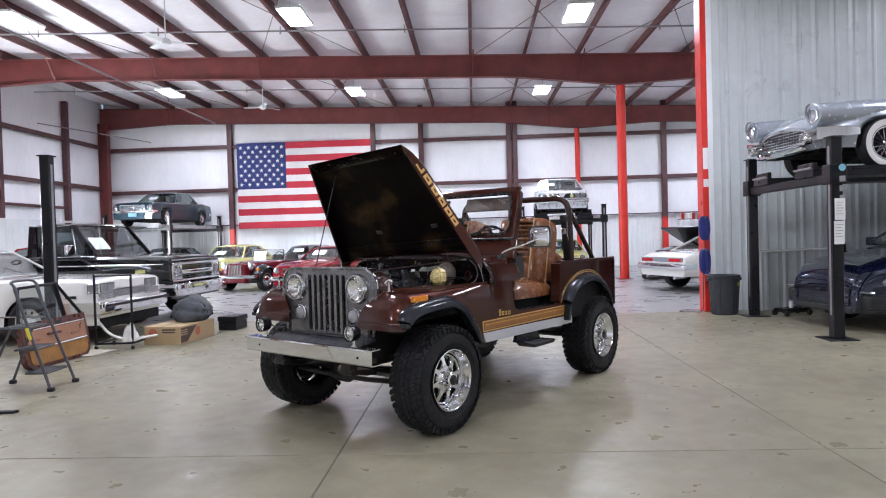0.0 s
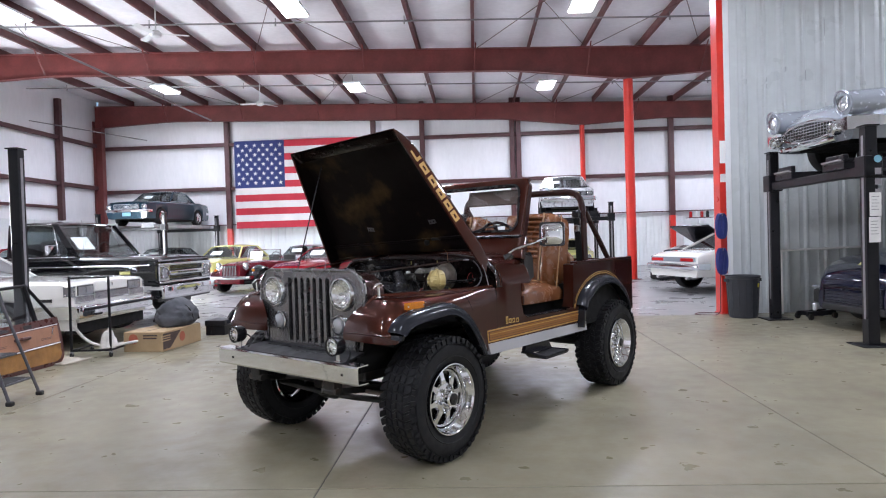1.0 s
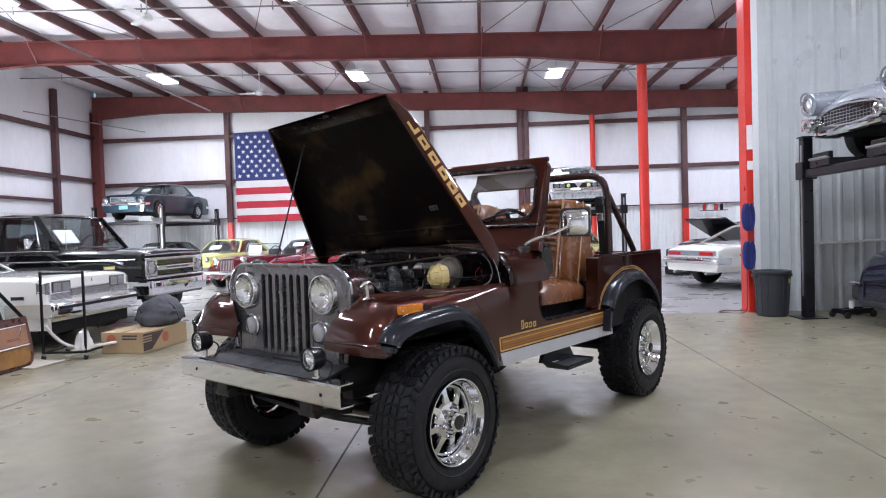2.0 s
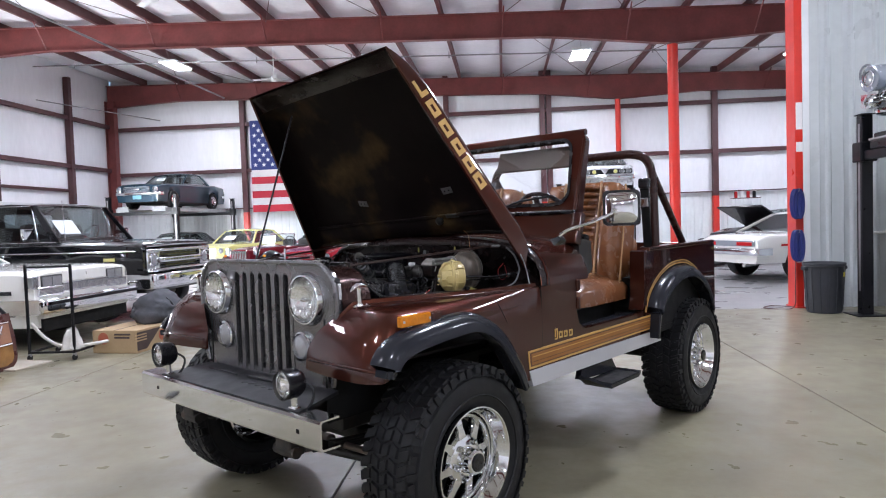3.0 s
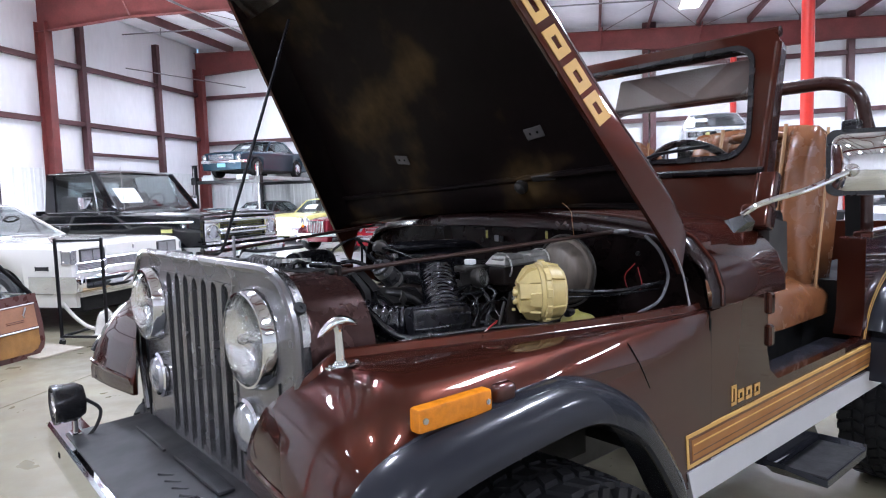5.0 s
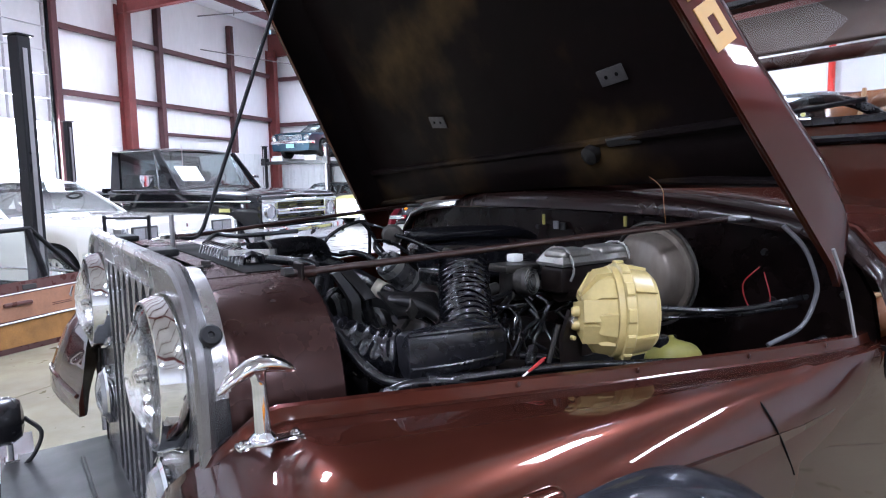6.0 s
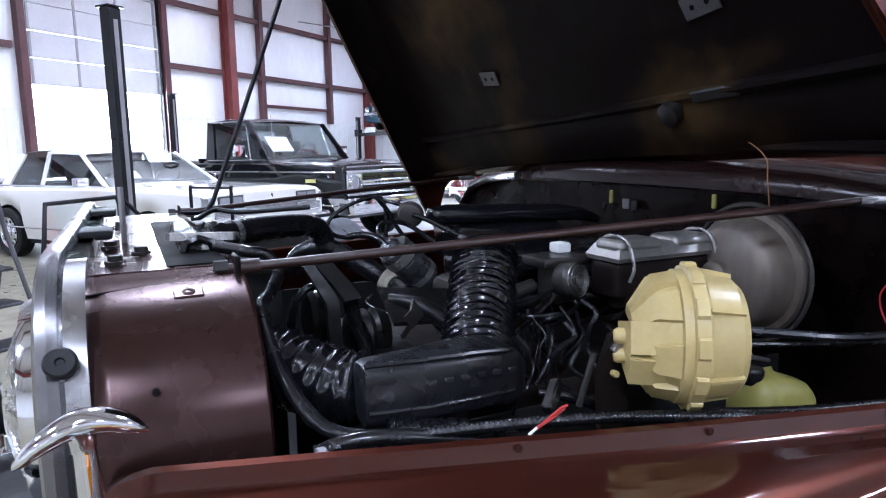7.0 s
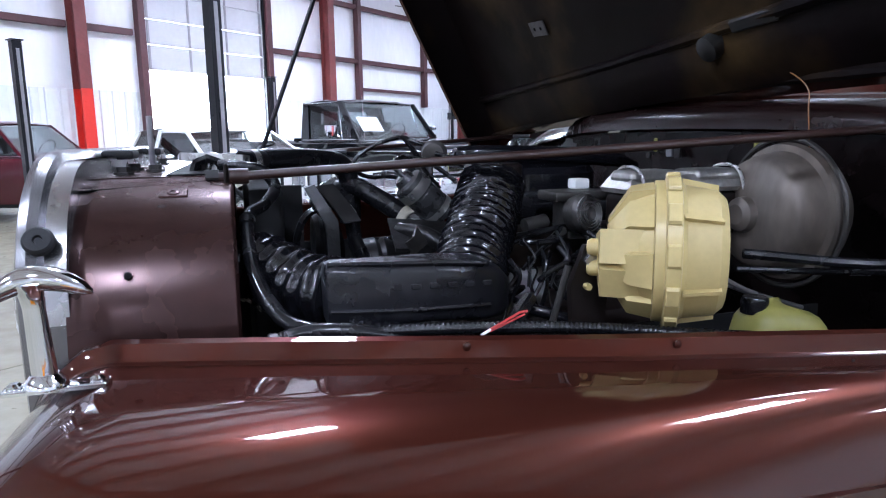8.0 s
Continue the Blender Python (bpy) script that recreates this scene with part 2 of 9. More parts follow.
def ribbed(length, height, pitch=0.305, depth=0.018, foot=0.03):
    """A trapezoid-ribbed sheet in the xz plane that faces -y."""
    us = [0.0]
    pts = []
    k = 0
    while k * pitch < length:
        a = k * pitch
        for u, d in ((a, 0), (a + pitch * 0.42, 0), (a + pitch * 0.42 + foot * 0.5, depth * 0.35), (a + pitch * 0.42 + foot, 0), (a + pitch - foot * 2, 0), (a + pitch - foot * 1.4, depth), (a + pitch - foot * 0.6, depth)):
            pts.append((min(u, length), -d))
        k += 1
    pts.append((length, 0))
    bm = bmesh.new()
    lo = [bm.verts.new((u, v, 0)) for u, v in pts]
    hi = [bm.verts.new((u, v, height)) for u, v in pts]
    for i in range(len(pts) - 1):
        bm.faces.new((lo[i], lo[i + 1], hi[i + 1], hi[i]))
    bmesh.ops.dissolve_degenerate(bm, edges=bm.edges, dist=1e-4)
    return bm


# floor: a base with separate slabs between sawn joints
floor = hall("floor", box(X0 - 0.3, X1 + 0.3, Y0 - 0.3, Y1 + 0.3, -0.30, -0.004), M["joint"], "sealed concrete floor with sawn joints", "floor")
xs = [X0] + [x for x in (-0.9 + 3.08 * k for k in range(-5, 5)) if X0 + 0.5 < x < X1 - 0.5] + [X1]
ys = [Y0, -8.0, -2.0, 4.165, 11.3, 19.6, Y1]
for (xa, xb), (ya, yb) in itertools.product(zip(xs, xs[1:]), zip(ys, ys[1:])):
    part("slab", box(xa + 0.0055, xb - 0.0055, ya + 0.0055, yb - 0.0055, -0.02, 0, 0.002, 1), M["slab"] if yb < 12 else M["slab2"], floor)

# outer walls of insulation over steel, ribbed lining below
wall_back = hall("wall_back", box(X0, X1, Y1 + 0.05, Y1 + 0.25, 0, 8), M["vinyl"], "white vinyl insulated metal wall with red girts", "wall")
wall_front = hall("wall_front", box(X0, X1, Y0 - 0.25, Y0 - 0.05, 0, 8), M["vinyl"], "plain white insulated wall", "wall")
wall_right = hall("wall_right", box(X1 + 0.05, X1 + 0.25, Y0, Y1, 0, 8), M["vinyl"], "plain white insulated wall", "wall")
DY0, DY1, DZ = 13.5, 17.15, 4.6
wall_left = hall("wall_left", join(box(X0 - 0.25, X0 - 0.05, Y0, DY0, 0, 8), box(X0 - 0.25, X0 - 0.05, DY1, Y1, 0, 8), box(X0 - 0.25, X0 - 0.05, DY0, DY1, DZ, 8)), M["vinyl"], "white insulated metal wall with red columns", "wall")


def sagged(u0, u1, z0, z1, depth=0.05):
    """Insulation that bellies between its girts, in the xz plane, bulging to -y."""
    nu, nz_ = max(4, int((u1 - u0) / 0.35)), 10
    bm = bmesh.new()
    g = [[bm.verts.new((u0 + (u1 - u0) * i / nu,
                        -depth * math.sin(math.pi * j / nz_) * (0.75 + 0.5 * noise.noise((i * 0.31 + u0, j * 0.17, z0))),
                        z0 + (z1 - z0) * j / nz_)) for i in range(nu + 1)] for j in range(nz_ + 1)]
    for j in range(nz_):
        for i in range(nu):
            bm.faces.new((g[j][i], g[j][i + 1], g[j + 1][i + 1], g[j + 1][i]))
    return bm


BACK = Matrix.Translation((0, Y1 + 0.05, 0))
LEFT = Matrix.Translation((X0 - 0.05, 0, 0)) @ Matrix.Rotation(radians(90), 4, "Z")  # (u, -d) of the back wall turned to face +x: u runs along +y
part("insulation", moved(join(*[sagged(a, b, z0, z1) for a, b in ((X0, -10.3), (-10.3, -4.15), (-4.15, 1.75), (1.75, 8.0), (8.0, X1)) for z0, z1 in ((2.1, 3.7), (3.7, 5.55), (5.55, 7.5))]), BACK), M["vinyl"], wall_back)
part("ribbed_lining", moved(ribbed(X1 - X0, 2.12), Matrix.Translation((X0, Y1, 0.0))), M["liner"], wall_back)
part("insulation", moved(join(*[sagged(a, b, z0, z1) for a, b, zz in ((Y0, 4.0, 0), (4.0, 11.8, 0), (11.8, DY0 - 0.1, 0), (DY1 + 0.1, 19.5, 0), (19.5, Y1, 0)) for z0, z1 in ((2.45, 3.85), (3.85, 5.6), (5.6, 7.6))]), LEFT), M["vinyl"], wall_left)
part("ribbed_lining", moved(join(ribbed(DY0 - Y0 - 0.15, 2.45), moved(ribbed(Y1 - DY1 - 0.2, 2.45), Matrix.Translation((DY1 - Y0 + 0.15, 0, 0)))), Matrix.Translation((X0, Y0, 0)) @ Matrix.Rotation(radians(90), 4, "Z")), M["liner"], wall_left)


def girt(x0, x1, y0, y1, z, w=0.16):
    return box(x0, x1, y0, y1, z - w / 2, z + w / 2, 0.01, 1)


for z in (2.16, 3.68, 5.52):
    part("girt", girt(X0 + 0.3, X1, Y1 - 0.16, Y1 - 0.02, z, 0.15 if z > 3 else 0.04), M["girt"], wall_back)
for x in (-10.3, -4.13, -2.1, 1.6, 1.85, 8.0):
    part("wall_post", box(x - 0.10, x + 0.10, Y1 - 0.22, Y1 - 0.01, 2.0, 7.0, 0.01, 1), M["girt"], wall_back)
    part("post_foot", box(x - 0.10, x + 0.10, Y1 - 0.22, Y1 - 0.01, 0.0, 2.0, 0.01, 1), M["redpaint"], wall_back)
for z in (3.86, 5.62):
    for a, b in ((Y0, 11.6), (11.95, DY0 - 0.35), (DY1 + 0.1, 19.4), (19.75, 27.2)):
        part("girt", girt(X0 + 0.02, X0 + 0.16, a, b, z, 0.15), M["girt"], wall_left)
part("girt", girt(X0 + 0.02, X0 + 0.12, 21.1, 24.6, 2.95, 0.10), M["girt"], wall_left)
for y in (21.1, 24.75):
    part("wall_post", box(X0 + 0.01, X0 + 0.22, y - 0.09, y + 0.09, 2.45, 7.1, 0.01, 1), M["girt"], wall_left)
for y in (DY0 - 0.22, DY1 + 0.06):
    part("door_jamb", box(X0 - 0.02, X0 + 0.2, y, y + 0.18, 0, 7.0, 0.01, 1), M["girt"], wall_left)

# roof sheet, purlins and tapered rafters
a = math.atan(ROOF_FALL)
ceiling_bm = bmesh.new()
n_bays = int((X1 - X0) / 1.6)
for k in range(n_bays + 1):
    xa, xb = X0 + 1.6 * k, min(X0 + 1.6 * (k + 1), X1)
    for ya, yb in zip((Y0, -4.0, 4.0, 11.8, 19.6), (-4.0, 4.0, 11.8, 19.6, Y1 + 0.1)):
        g = [[ceiling_bm.verts.new((xa + (xb - xa) * i / 6, ya + (yb - ya) * j / 10, roof_z(xa + (xb - xa) * i / 6) - 0.05 * math.sin(math.pi * i / 6) * (0.8 + 0.5 * noise.noise((k * 1.3, j * 0.6 + ya, i * 0.2))))) for i in range(7)] for j in range(11)]
        for j in range(10):
            for i in range(6):
                ceiling_bm.faces.new((g[j][i], g[j][i + 1], g[j + 1][i + 1], g[j + 1][i]))
ceil_top = loft([[(X0 - 0.3, Y0 - 0.3, 8.0), (X1 + 0.3, Y0 - 0.3, 8.0), (X1 + 0.3, Y1 + 0.3, 8.0), (X0 - 0.3, Y1 + 0.3, 8.0)], [(X0 - 0.3, Y0 - 0.3, 8.2), (X1 + 0.3, Y0 - 0.3, 8.2), (X1 + 0.3, Y1 + 0.3, 8.2), (X0 - 0.3, Y1 + 0.3, 8.2)]])
hall("ceiling", join(ceiling_bm, ceil_top), M["ceiling"], "white insulated metal roof between red purlins", "ceiling")
roof_frame = root("roof_frame", HALL, "red-oxide steel rafters and purlins under the roof", "roof frame", kind="structure")


def purlin(x, y0, y1):
    z = roof_z(x)
    return join(box(x - 0.012, x + 0.012, y0, y1, z - 0.24, z + 0.02), box(x - 0.075, x + 0.012, y0, y1, z - 0.252, z - 0.24))


for k in range(1, n_bays + 1):
    part("purlin", purlin(X0 + 1.6 * k, Y0, Y1), M["purlin"], roof_frame)


def rafter(y, feet):
    """A rafter of I section whose depth swells over its feet."""
    xs = np.linspace(X0 + 0.05, X1 - 0.05, 61)
    def drop(x):
        near = min(abs(x - f) for f in feet)
        return 0.66 + 0.26 * max(0.0, 1 - near / 3.2)
    webs, lows, ups = [], [], []
    for x in xs:
        t, b = roof_z(x) - 0.26, roof_z(x) - 0.26 - drop(x)
        webs.append([(x, y - 0.008, b), (x, y + 0.008, b), (x, y + 0.008, t), (x, y - 0.008, t)])
        lows.append([(x, y - 0.1, b), (x, y + 0.1, b), (x, y + 0.1, b + 0.016), (x, y - 0.1, b + 0.016)])
        ups.append([(x, y - 0.1, t - 0.016), (x, y + 0.1, t - 0.016), (x, y + 0.1, t), (x, y - 0.1, t)])
    bm = join(loft(webs), loft(lows), loft(ups))
    for k in range(2, 18, 2):
        x = X0 + 1.6 * k
        t = roof_z(x) - 0.26
        bm = join(bm, tube([(x, y - 0.07, t - drop(x) + 0.03), (x + 0.05, y - 0.62, t - 0.01)], 0.02, 6))
    return bm


for y in (27.3, 19.6, 11.8, 4.0, -4.0):
    feet = (X0, 4.45, X1) if y != 27.3 else (X0, 4.4, X1)
    part("rafter", rafter(y, feet), M["oxide"], roof_frame)
for y in (27.25, 19.6, 11.8, 4.0, -4.0):
    def i_column(z0, z1):
        return join(box(X0 + 0.02, X0 + 0.05, y - 0.13, y + 0.13, z0, z1), box(X0 + 0.05, X0 + 0.37, y - 0.012, y + 0.012, z0, z1), box(X0 + 0.37, X0 + 0.40, y - 0.13, y + 0.13, z0, z1))
    part("column", i_column(2.45, roof_z(X0) - 0.9), M["oxide"], wall_left)
    part("column_foot", i_column(0.0, 2.45), M["redpaint"] if y < 12 else M["oxide"], wall_left)

# inner columns, painted bright red
for x, y, r in ((4.48, 19.6, 0.135), (4.4, 27.2, 0.10)):
    c = root("steel_column", HALL @ pose(x, y, 0), "bright red round steel column standing on the floor", "column", kind="structure")
    part("shaft", lathe([(r, 0.012), (r, roof_z(x) - 1.2)], 24, "Z"), M["redpaint"], c)
    part("base_plate", box(-0.2, 0.2, -0.2, 0.2, 0.0, 0.015, 0.003, 1), M["oxide"], c)

# partition of ribbed steel with a red edge column
PX, PY = 4.0, 11.32
partition = hall("wall_partition", box(PX + 0.05, X1, PY + 0.03, PY + 0.17, 0, 7.4), M["liner2"], "light grey ribbed steel partition wall", "wall")
part("ribbed_sheet", moved(ribbed(X1 - PX - 0.1, 7.35, 0.305, 0.03, 0.04), Matrix.Translation((PX + 0.1, PY, 0))), M["liner2"], partition)
part("edge_column", join(box(PX - 0.07, PX + 0.03, PY - 0.02, PY + 0.25, 0, 6.9, 0.006, 1), box(PX - 0.09, PX + 0.05, PY - 0.06, PY + 0.27, 0, 0.015)), M["redpaint"], partition)
part("corner_trim", box(PX + 0.03, PX + 0.12, PY - 0.022, PY + 0.02, 0.0, 7.3, 0.004, 1), M["liner"], partition)

# overhead door, drawn half up
door = root("door_1", HALL, "white sectional overhead door standing half open", "overhead door", kind="structure")
for k in range(6):
    z = 3.02 + 0.62 * k
    part("door_panel", box(X0 - 0.03, X0 + 0.03, DY0 + 0.02, DY1 - 0.02, z + 0.004, z + 0.612, 0.008, 1), M["door_white"], door)
    for j in range(4):
        y = DY0 + 0.1 + j * (DY1 - DY0 - 0.2) / 3
        part("stile", box(X0 + 0.03, X0 + 0.045, y - 0.03, y + 0.03, z + 0.02, z + 0.60), M["galv"], door)
for y in (DY0 - 0.03, DY1 + 0.03):
    part("track", box(X0 + 0.02, X0 + 0.09, y - 0.025, y + 0.025, 0.0, 6.6), M["black"], door)
tagged(part("backdrop", box(X0 - 3.0, X0 - 2.9, DY0 - 6, DY1 + 9, -0.3, 6), M["daylight"], None, "", HALL), "bright overcast daylight outside the open door", "backdrop", kind="structure")
tagged(part("ground", box(X0 - 2.9, X0 - 0.26, DY0 - 3, DY1 + 3, -0.3, -0.02), M["slab2"], None, "", HALL), "pale concrete apron outside the door", "ground", kind="structure")

# lamps
first = None
for lx, ly in LAMPS:
    m = HALL @ pose(lx, ly, roof_z(lx) - 0.37)
    if first is None:
        first = root("high_bay_lamp", m, "white rectangular high-bay lamp hanging lit under the roof", "ceiling lamp", "high-bay lamps")
        part("housing", join(box(-0.30, 0.30, -0.64, 0.64, 0.0, 0.07, 0.015, 2), box(-0.1, 0.1, -0.3, 0.3, 0.07, 0.14, 0.01, 1)), M["liner"], first)
        part("diffuser", box(-0.27, 0.27, -0.60, 0.60, -0.03, 0.004, 0.008, 1), M["glow"], first, "glowing white diffuser")
        for hy in (-0.4, 0.4):
            part("hanger", tube([(0, hy, 0.07), (0, hy, 0.33)], 0.006, 6), M["galv"], first)
    else:
        copy_thing(first, m)

# sprinkler pipes and roof bracing
def pipe_run(points, r, label):
    return tagged(part("sprinkler_pipe", tube(points, r, 8), M["galv"], None, label, HALL), label, "pipe", kind="structure")


pipe_run([(-10.2, Y0, 6.33), (-10.2, 13.8, 6.25), (-9.65, 24.3, 5.95)], 0.030, "long grey sprinkler main under the roof")
for y in (16.6, 23.2):
    p = pipe_run([(X0, y, roof_z(X0) - 0.42), (X1, y, roof_z(X1) - 0.42)], 0.022, "thin dark sprinkler branch pipe under the purlins")
    for k in range(9):
        x = X0 + 1.5 + 3.2 * k
        part("sprinkler_head", join(tube([(x, y, roof_z(x) - 0.42), (x, y, roof_z(x) - 0.30)], 0.012, 6), tube([(x, y, roof_z(x) - 0.42), (x, y, roof_z(x) - 0.5)], 0.02, 6)), M["galv"], p)
pipe_run([(X0 + 0.2, 23.0, 5.95), (-13.5, 27.0, 5.75)], 0.02, "thin pipe along the corner of the hall")
bracing = root("rod_bracing", HALL, "thin crossed steel tie rods under the roof", "bracing", kind="structure")
for xa, xb in ((-12.7, -9.5), (-6.3, -3.1), (0.1, 3.3), (3.3, 6.5)):
    for ya, yb in ((11.9, 19.5), (19.7, 27.2)):
        part("rod", tube([(xa, ya, roof_z(xa) - 0.3), (xb, yb, roof_z(xb) - 0.3)], 0.009, 5), M["girt"], bracing)
        part("rod", tube([(xb, ya, roof_z(xb) - 0.33), (xa, yb, roof_z(xa) - 0.33)], 0.009, 5), M["girt"], bracing)


def ceiling_fan(x, y, turn):
    f = root("ceiling_fan", HALL @ pose(x, y, roof_z(x) - 1.05, 0, 0, turn), "white three-blade ceiling fan hanging from the roof", "ceiling fan", "ceiling fans")
    part("rod", tube([(0, 0, 0.05), (0, 0, 1.0)], 0.015, 8), M["liner"], f)
    part("motor", lathe([(0.02, -0.1), (0.11, -0.07), (0.13, 0.0), (0.09, 0.06), (0.02, 0.08)], 20, "Z"), M["liner"], f)
    for k in range(3):
        part("blade", moved(box(0.12, 0.72, -0.075, 0.075, -0.01, 0.0, 0.003, 1), Matrix.Rotation(radians(120 * k), 4, "Z") @ Matrix.Rotation(radians(8), 4, "X")), M["liner"], f)


ceiling_fan(-7.2, 15.3, 20)
ceiling_fan(-7.4, 23.1, 55)

# flag on the back wall
flag = root("flag", HALL @ pose(-9.98, Y1 - 0.24, 1.99, 0, 0, 0), "large red, white and blue striped flag hung flat on the wall", "flag")
FW, FH = 5.75, 3.64
M["flag_red"] = mat("flag_red", (0.48, 0.025, 0.045), 0.75, var=0.08, scale=1.5)
M["flag_white"] = mat("flag_white", (0.70, 0.68, 0.66), 0.75, var=0.06, scale=1.5)
M["flag_blue"] = mat("flag_blue", (0.022, 0.035, 0.15), 0.75, var=0.08, scale=1.5)


def cloth(x0, x1, z0, z1, off=0.0, thick=0.006):
    nx, nz_ = max(2, int((x1 - x0) / 0.12)), max(1, int((z1 - z0) / 0.14))
    def wob(x, z):
        return 0.018 * math.sin(x * 2.3 + z * 0.6) + 0.012 * math.sin(x * 5.1 + 1.0) * (1 - z / FH) - off
    rows = []
    bm = bmesh.new()
    g = [[[bm.verts.new((x0 + (x1 - x0) * i / nx, wob(x0 + (x1 - x0) * i / nx, z0 + (z1 - z0) * j / nz_) + d, z0 + (z1 - z0) * j / nz_)) for i in range(nx + 1)] for j in range(nz_ + 1)] for d in (0.0, thick)]
    for s in g:
        for j in range(nz_):
            for i in range(nx):
                bm.faces.new((s[j][i], s[j][i + 1], s[j + 1][i + 1], s[j + 1][i]))
    for j in range(nz_):
        for i in (0, nx):
            bm.faces.new((g[0][j][i], g[0][j + 1][i], g[1][j + 1][i], g[1][j][i]))
    return bm


for k in range(13):
    z = FH * (12 - k) / 13
    x0 = 2.12 if k < 7 else 0.0
    part("stripe", cloth(x0, FW, z, z + FH / 13), M["flag_red"] if k % 2 == 0 else M["flag_white"], flag)
part("canton", cloth(0, 2.12, FH * 6 / 13, FH), M["flag_blue"], flag)


def star(r):
    pts = [(r * (1 if k % 2 == 0 else 0.4) * math.sin(math.pi * k / 5), r * (1 if k % 2 == 0 else 0.4) * math.cos(math.pi * k / 5)) for k in range(10)]
    return prism(pts, -0.003, 0.003)


star_ob = None
for row in range(9):
    for c in range(6 if row % 2 == 0 else 5):
        x = 2.12 * (c * 2 + (1 if row % 2 == 0 else 2)) / 12
        z = FH * (1 - 7 / 13 * (row + 1) / 10)
        y = 0.018 * math.sin(x * 2.3 + z * 0.6) + 0.012 * math.sin(x * 5.1 + 1.0) * (1 - z / FH) - 0.006
        if star_ob is None:
            star_ob = part("star", star(0.095), M["flag_white"], flag, at=pose(x, y, z))
        else:
            share(star_ob, flag, pose(x, y, z))
# ------------------------------------------------------------ the parked cars
# Each is built in its own frame: x ahead from its middle, y to its left, z up from its tyres' feet.


def arch_line(x, wheels, r, sill):
    for c in wheels:
        if abs(x - c) < r:
            return max(sill, 0.0 + math.sqrt(r * r - (x - c) ** 2) + 0.30)
    return sill


def car_shell(top, wide, wheels, arch, sill, crown=0.03, shoulder=0.07, tuck=0.94):
    """A body lofted along its length, with open wheel arches."""
    x0, x1 = top[0][0], top[-1][0]
    xs = set(np.round(np.linspace(x0, x1, 46), 3).tolist()) | {x for x, _ in top}
    for c in wheels:
        xs |= set(np.round(c + arch * np.cos(np.linspace(0, math.pi, 15)), 3).tolist()) | {c - arch - 0.004, c + arch + 0.004}
    rings = []
    for x in sorted(v for v in xs if x0 <= v <= x1):
        zt, w = lerp(top, x), lerp(wide, x)
        zb = min(arch_line(x, wheels, arch, sill), zt - shoulder - 0.05)
        zs = zt - shoulder
        half = [(w * tuck, zb), (w * 0.985, zb + (zs - zb) * 0.35), (w, zb + (zs - zb) * 0.7), (w * 0.985, zs), (w * 0.93, zt - shoulder * 0.25), (w * 0.80, zt), (w * 0.4, zt + crown * 0.8), (0, zt + crown)]
        rings.append([(x, y, z) for y, z in half] + [(x, -y, z) for y, z in half[-2::-1]])
    bm = loft(rings, closed=False, caps=False)
    for ring in (rings[0], rings[-1]):
        bm.faces.new([bm.verts.new(p) for p in ring])
    bmesh.ops.remove_doubles(bm, verts=bm.verts, dist=1e-5)
    return bm


def wheel_of(parent, x, y, r, w, side, style="cap"):
    """One wheel: tyre and rim."""
    wh = root("wheel", Matrix.Identity(4))
    wh.parent, wh.matrix_basis = parent, pose(x, y, r, 0, 0, 0 if side > 0 else 180)
    h = w / 2
    rr = r * 0.60
    part("tyre", lathe([(rr, -h + 0.03), (r * 0.82, -h), (r * 0.95, -h + 0.012), (r, -h + 0.045), (r, h - 0.045), (r * 0.95, h - 0.012), (r * 0.82, h), (rr, h - 0.03), (rr, 0)], 40, closed=True), M["rubber"], wh)
    if style == "whitewall":
        part("whitewall", lathe([(r * 0.66, h - 0.004), (r * 0.80, h + 0.002), (r * 0.90, h - 0.002)], 40, caps=False), M["whitewall"], wh, "white sidewall band")
    if style in ("wire", "whitewall"):
        part("rim", lathe([(rr, h - 0.025), (rr * 1.04, h - 0.01), (rr * 0.98, h - 0.012), (rr * 0.92, h - 0.05), (rr * 0.9, -h + 0.05)], 36, caps=False), M["chrome"], wh)
        part("hub", lathe([(0.05, -0.02), (0.05, h - 0.03), (0.035, h - 0.012), (0.03, h + 0.015), (0.004, h + 0.02)], 20), M["chrome"], wh)
        bits = []
        for k in range(28):
            a, b = 2 * math.pi * k / 28, 2 * math.pi * (k + (1.6 if k % 2 else -1.6)) / 28
            bits.append(tube([(0.045 * math.cos(a), h - (0.03 if k % 2 else 0.07), 0.045 * math.sin(a)), (rr * 0.94 * math.cos(b), h - 0.05, rr * 0.94 * math.sin(b))], 0.0035, 4))
        part("spokes", join(*bits), M["chrome"], wh)
        part("backing", lathe([(0.02, -0.03), (rr * 0.9, -0.03), (rr * 0.9, -0.04), (0.02, -0.04)], 28), M["under"], wh)
    else:
        metal = {"cap": "chrome", "alloy": "steel", "steel": "galv", "dark": "grease"}[style]
        part("rim", lathe([(rr, h - 0.03), (rr * 1.03, h - 0.012), (rr * 0.96, h - 0.016), (rr * 0.90, h - 0.035), (rr * 0.62, h - 0.03), (rr * 0.5, h - 0.012), (rr * 0.3, h - 0.006), (0.03, h), (0.004, h + 0.003)], 36), M[metal], wh)
        if style in ("cap", "alloy"):
            for k in range(10):
                a = 2 * math.pi * k / 10
                part("slot", moved(box(rr * 0.66, rr * 0.86, -0.006, 0.004, -0.012, 0.012, 0.003, 1), Matrix.Rotation(a, 4, "Y") @ Matrix.Translation((0, h - 0.026, 0))), M["dark_slot"], wh)
    return wh


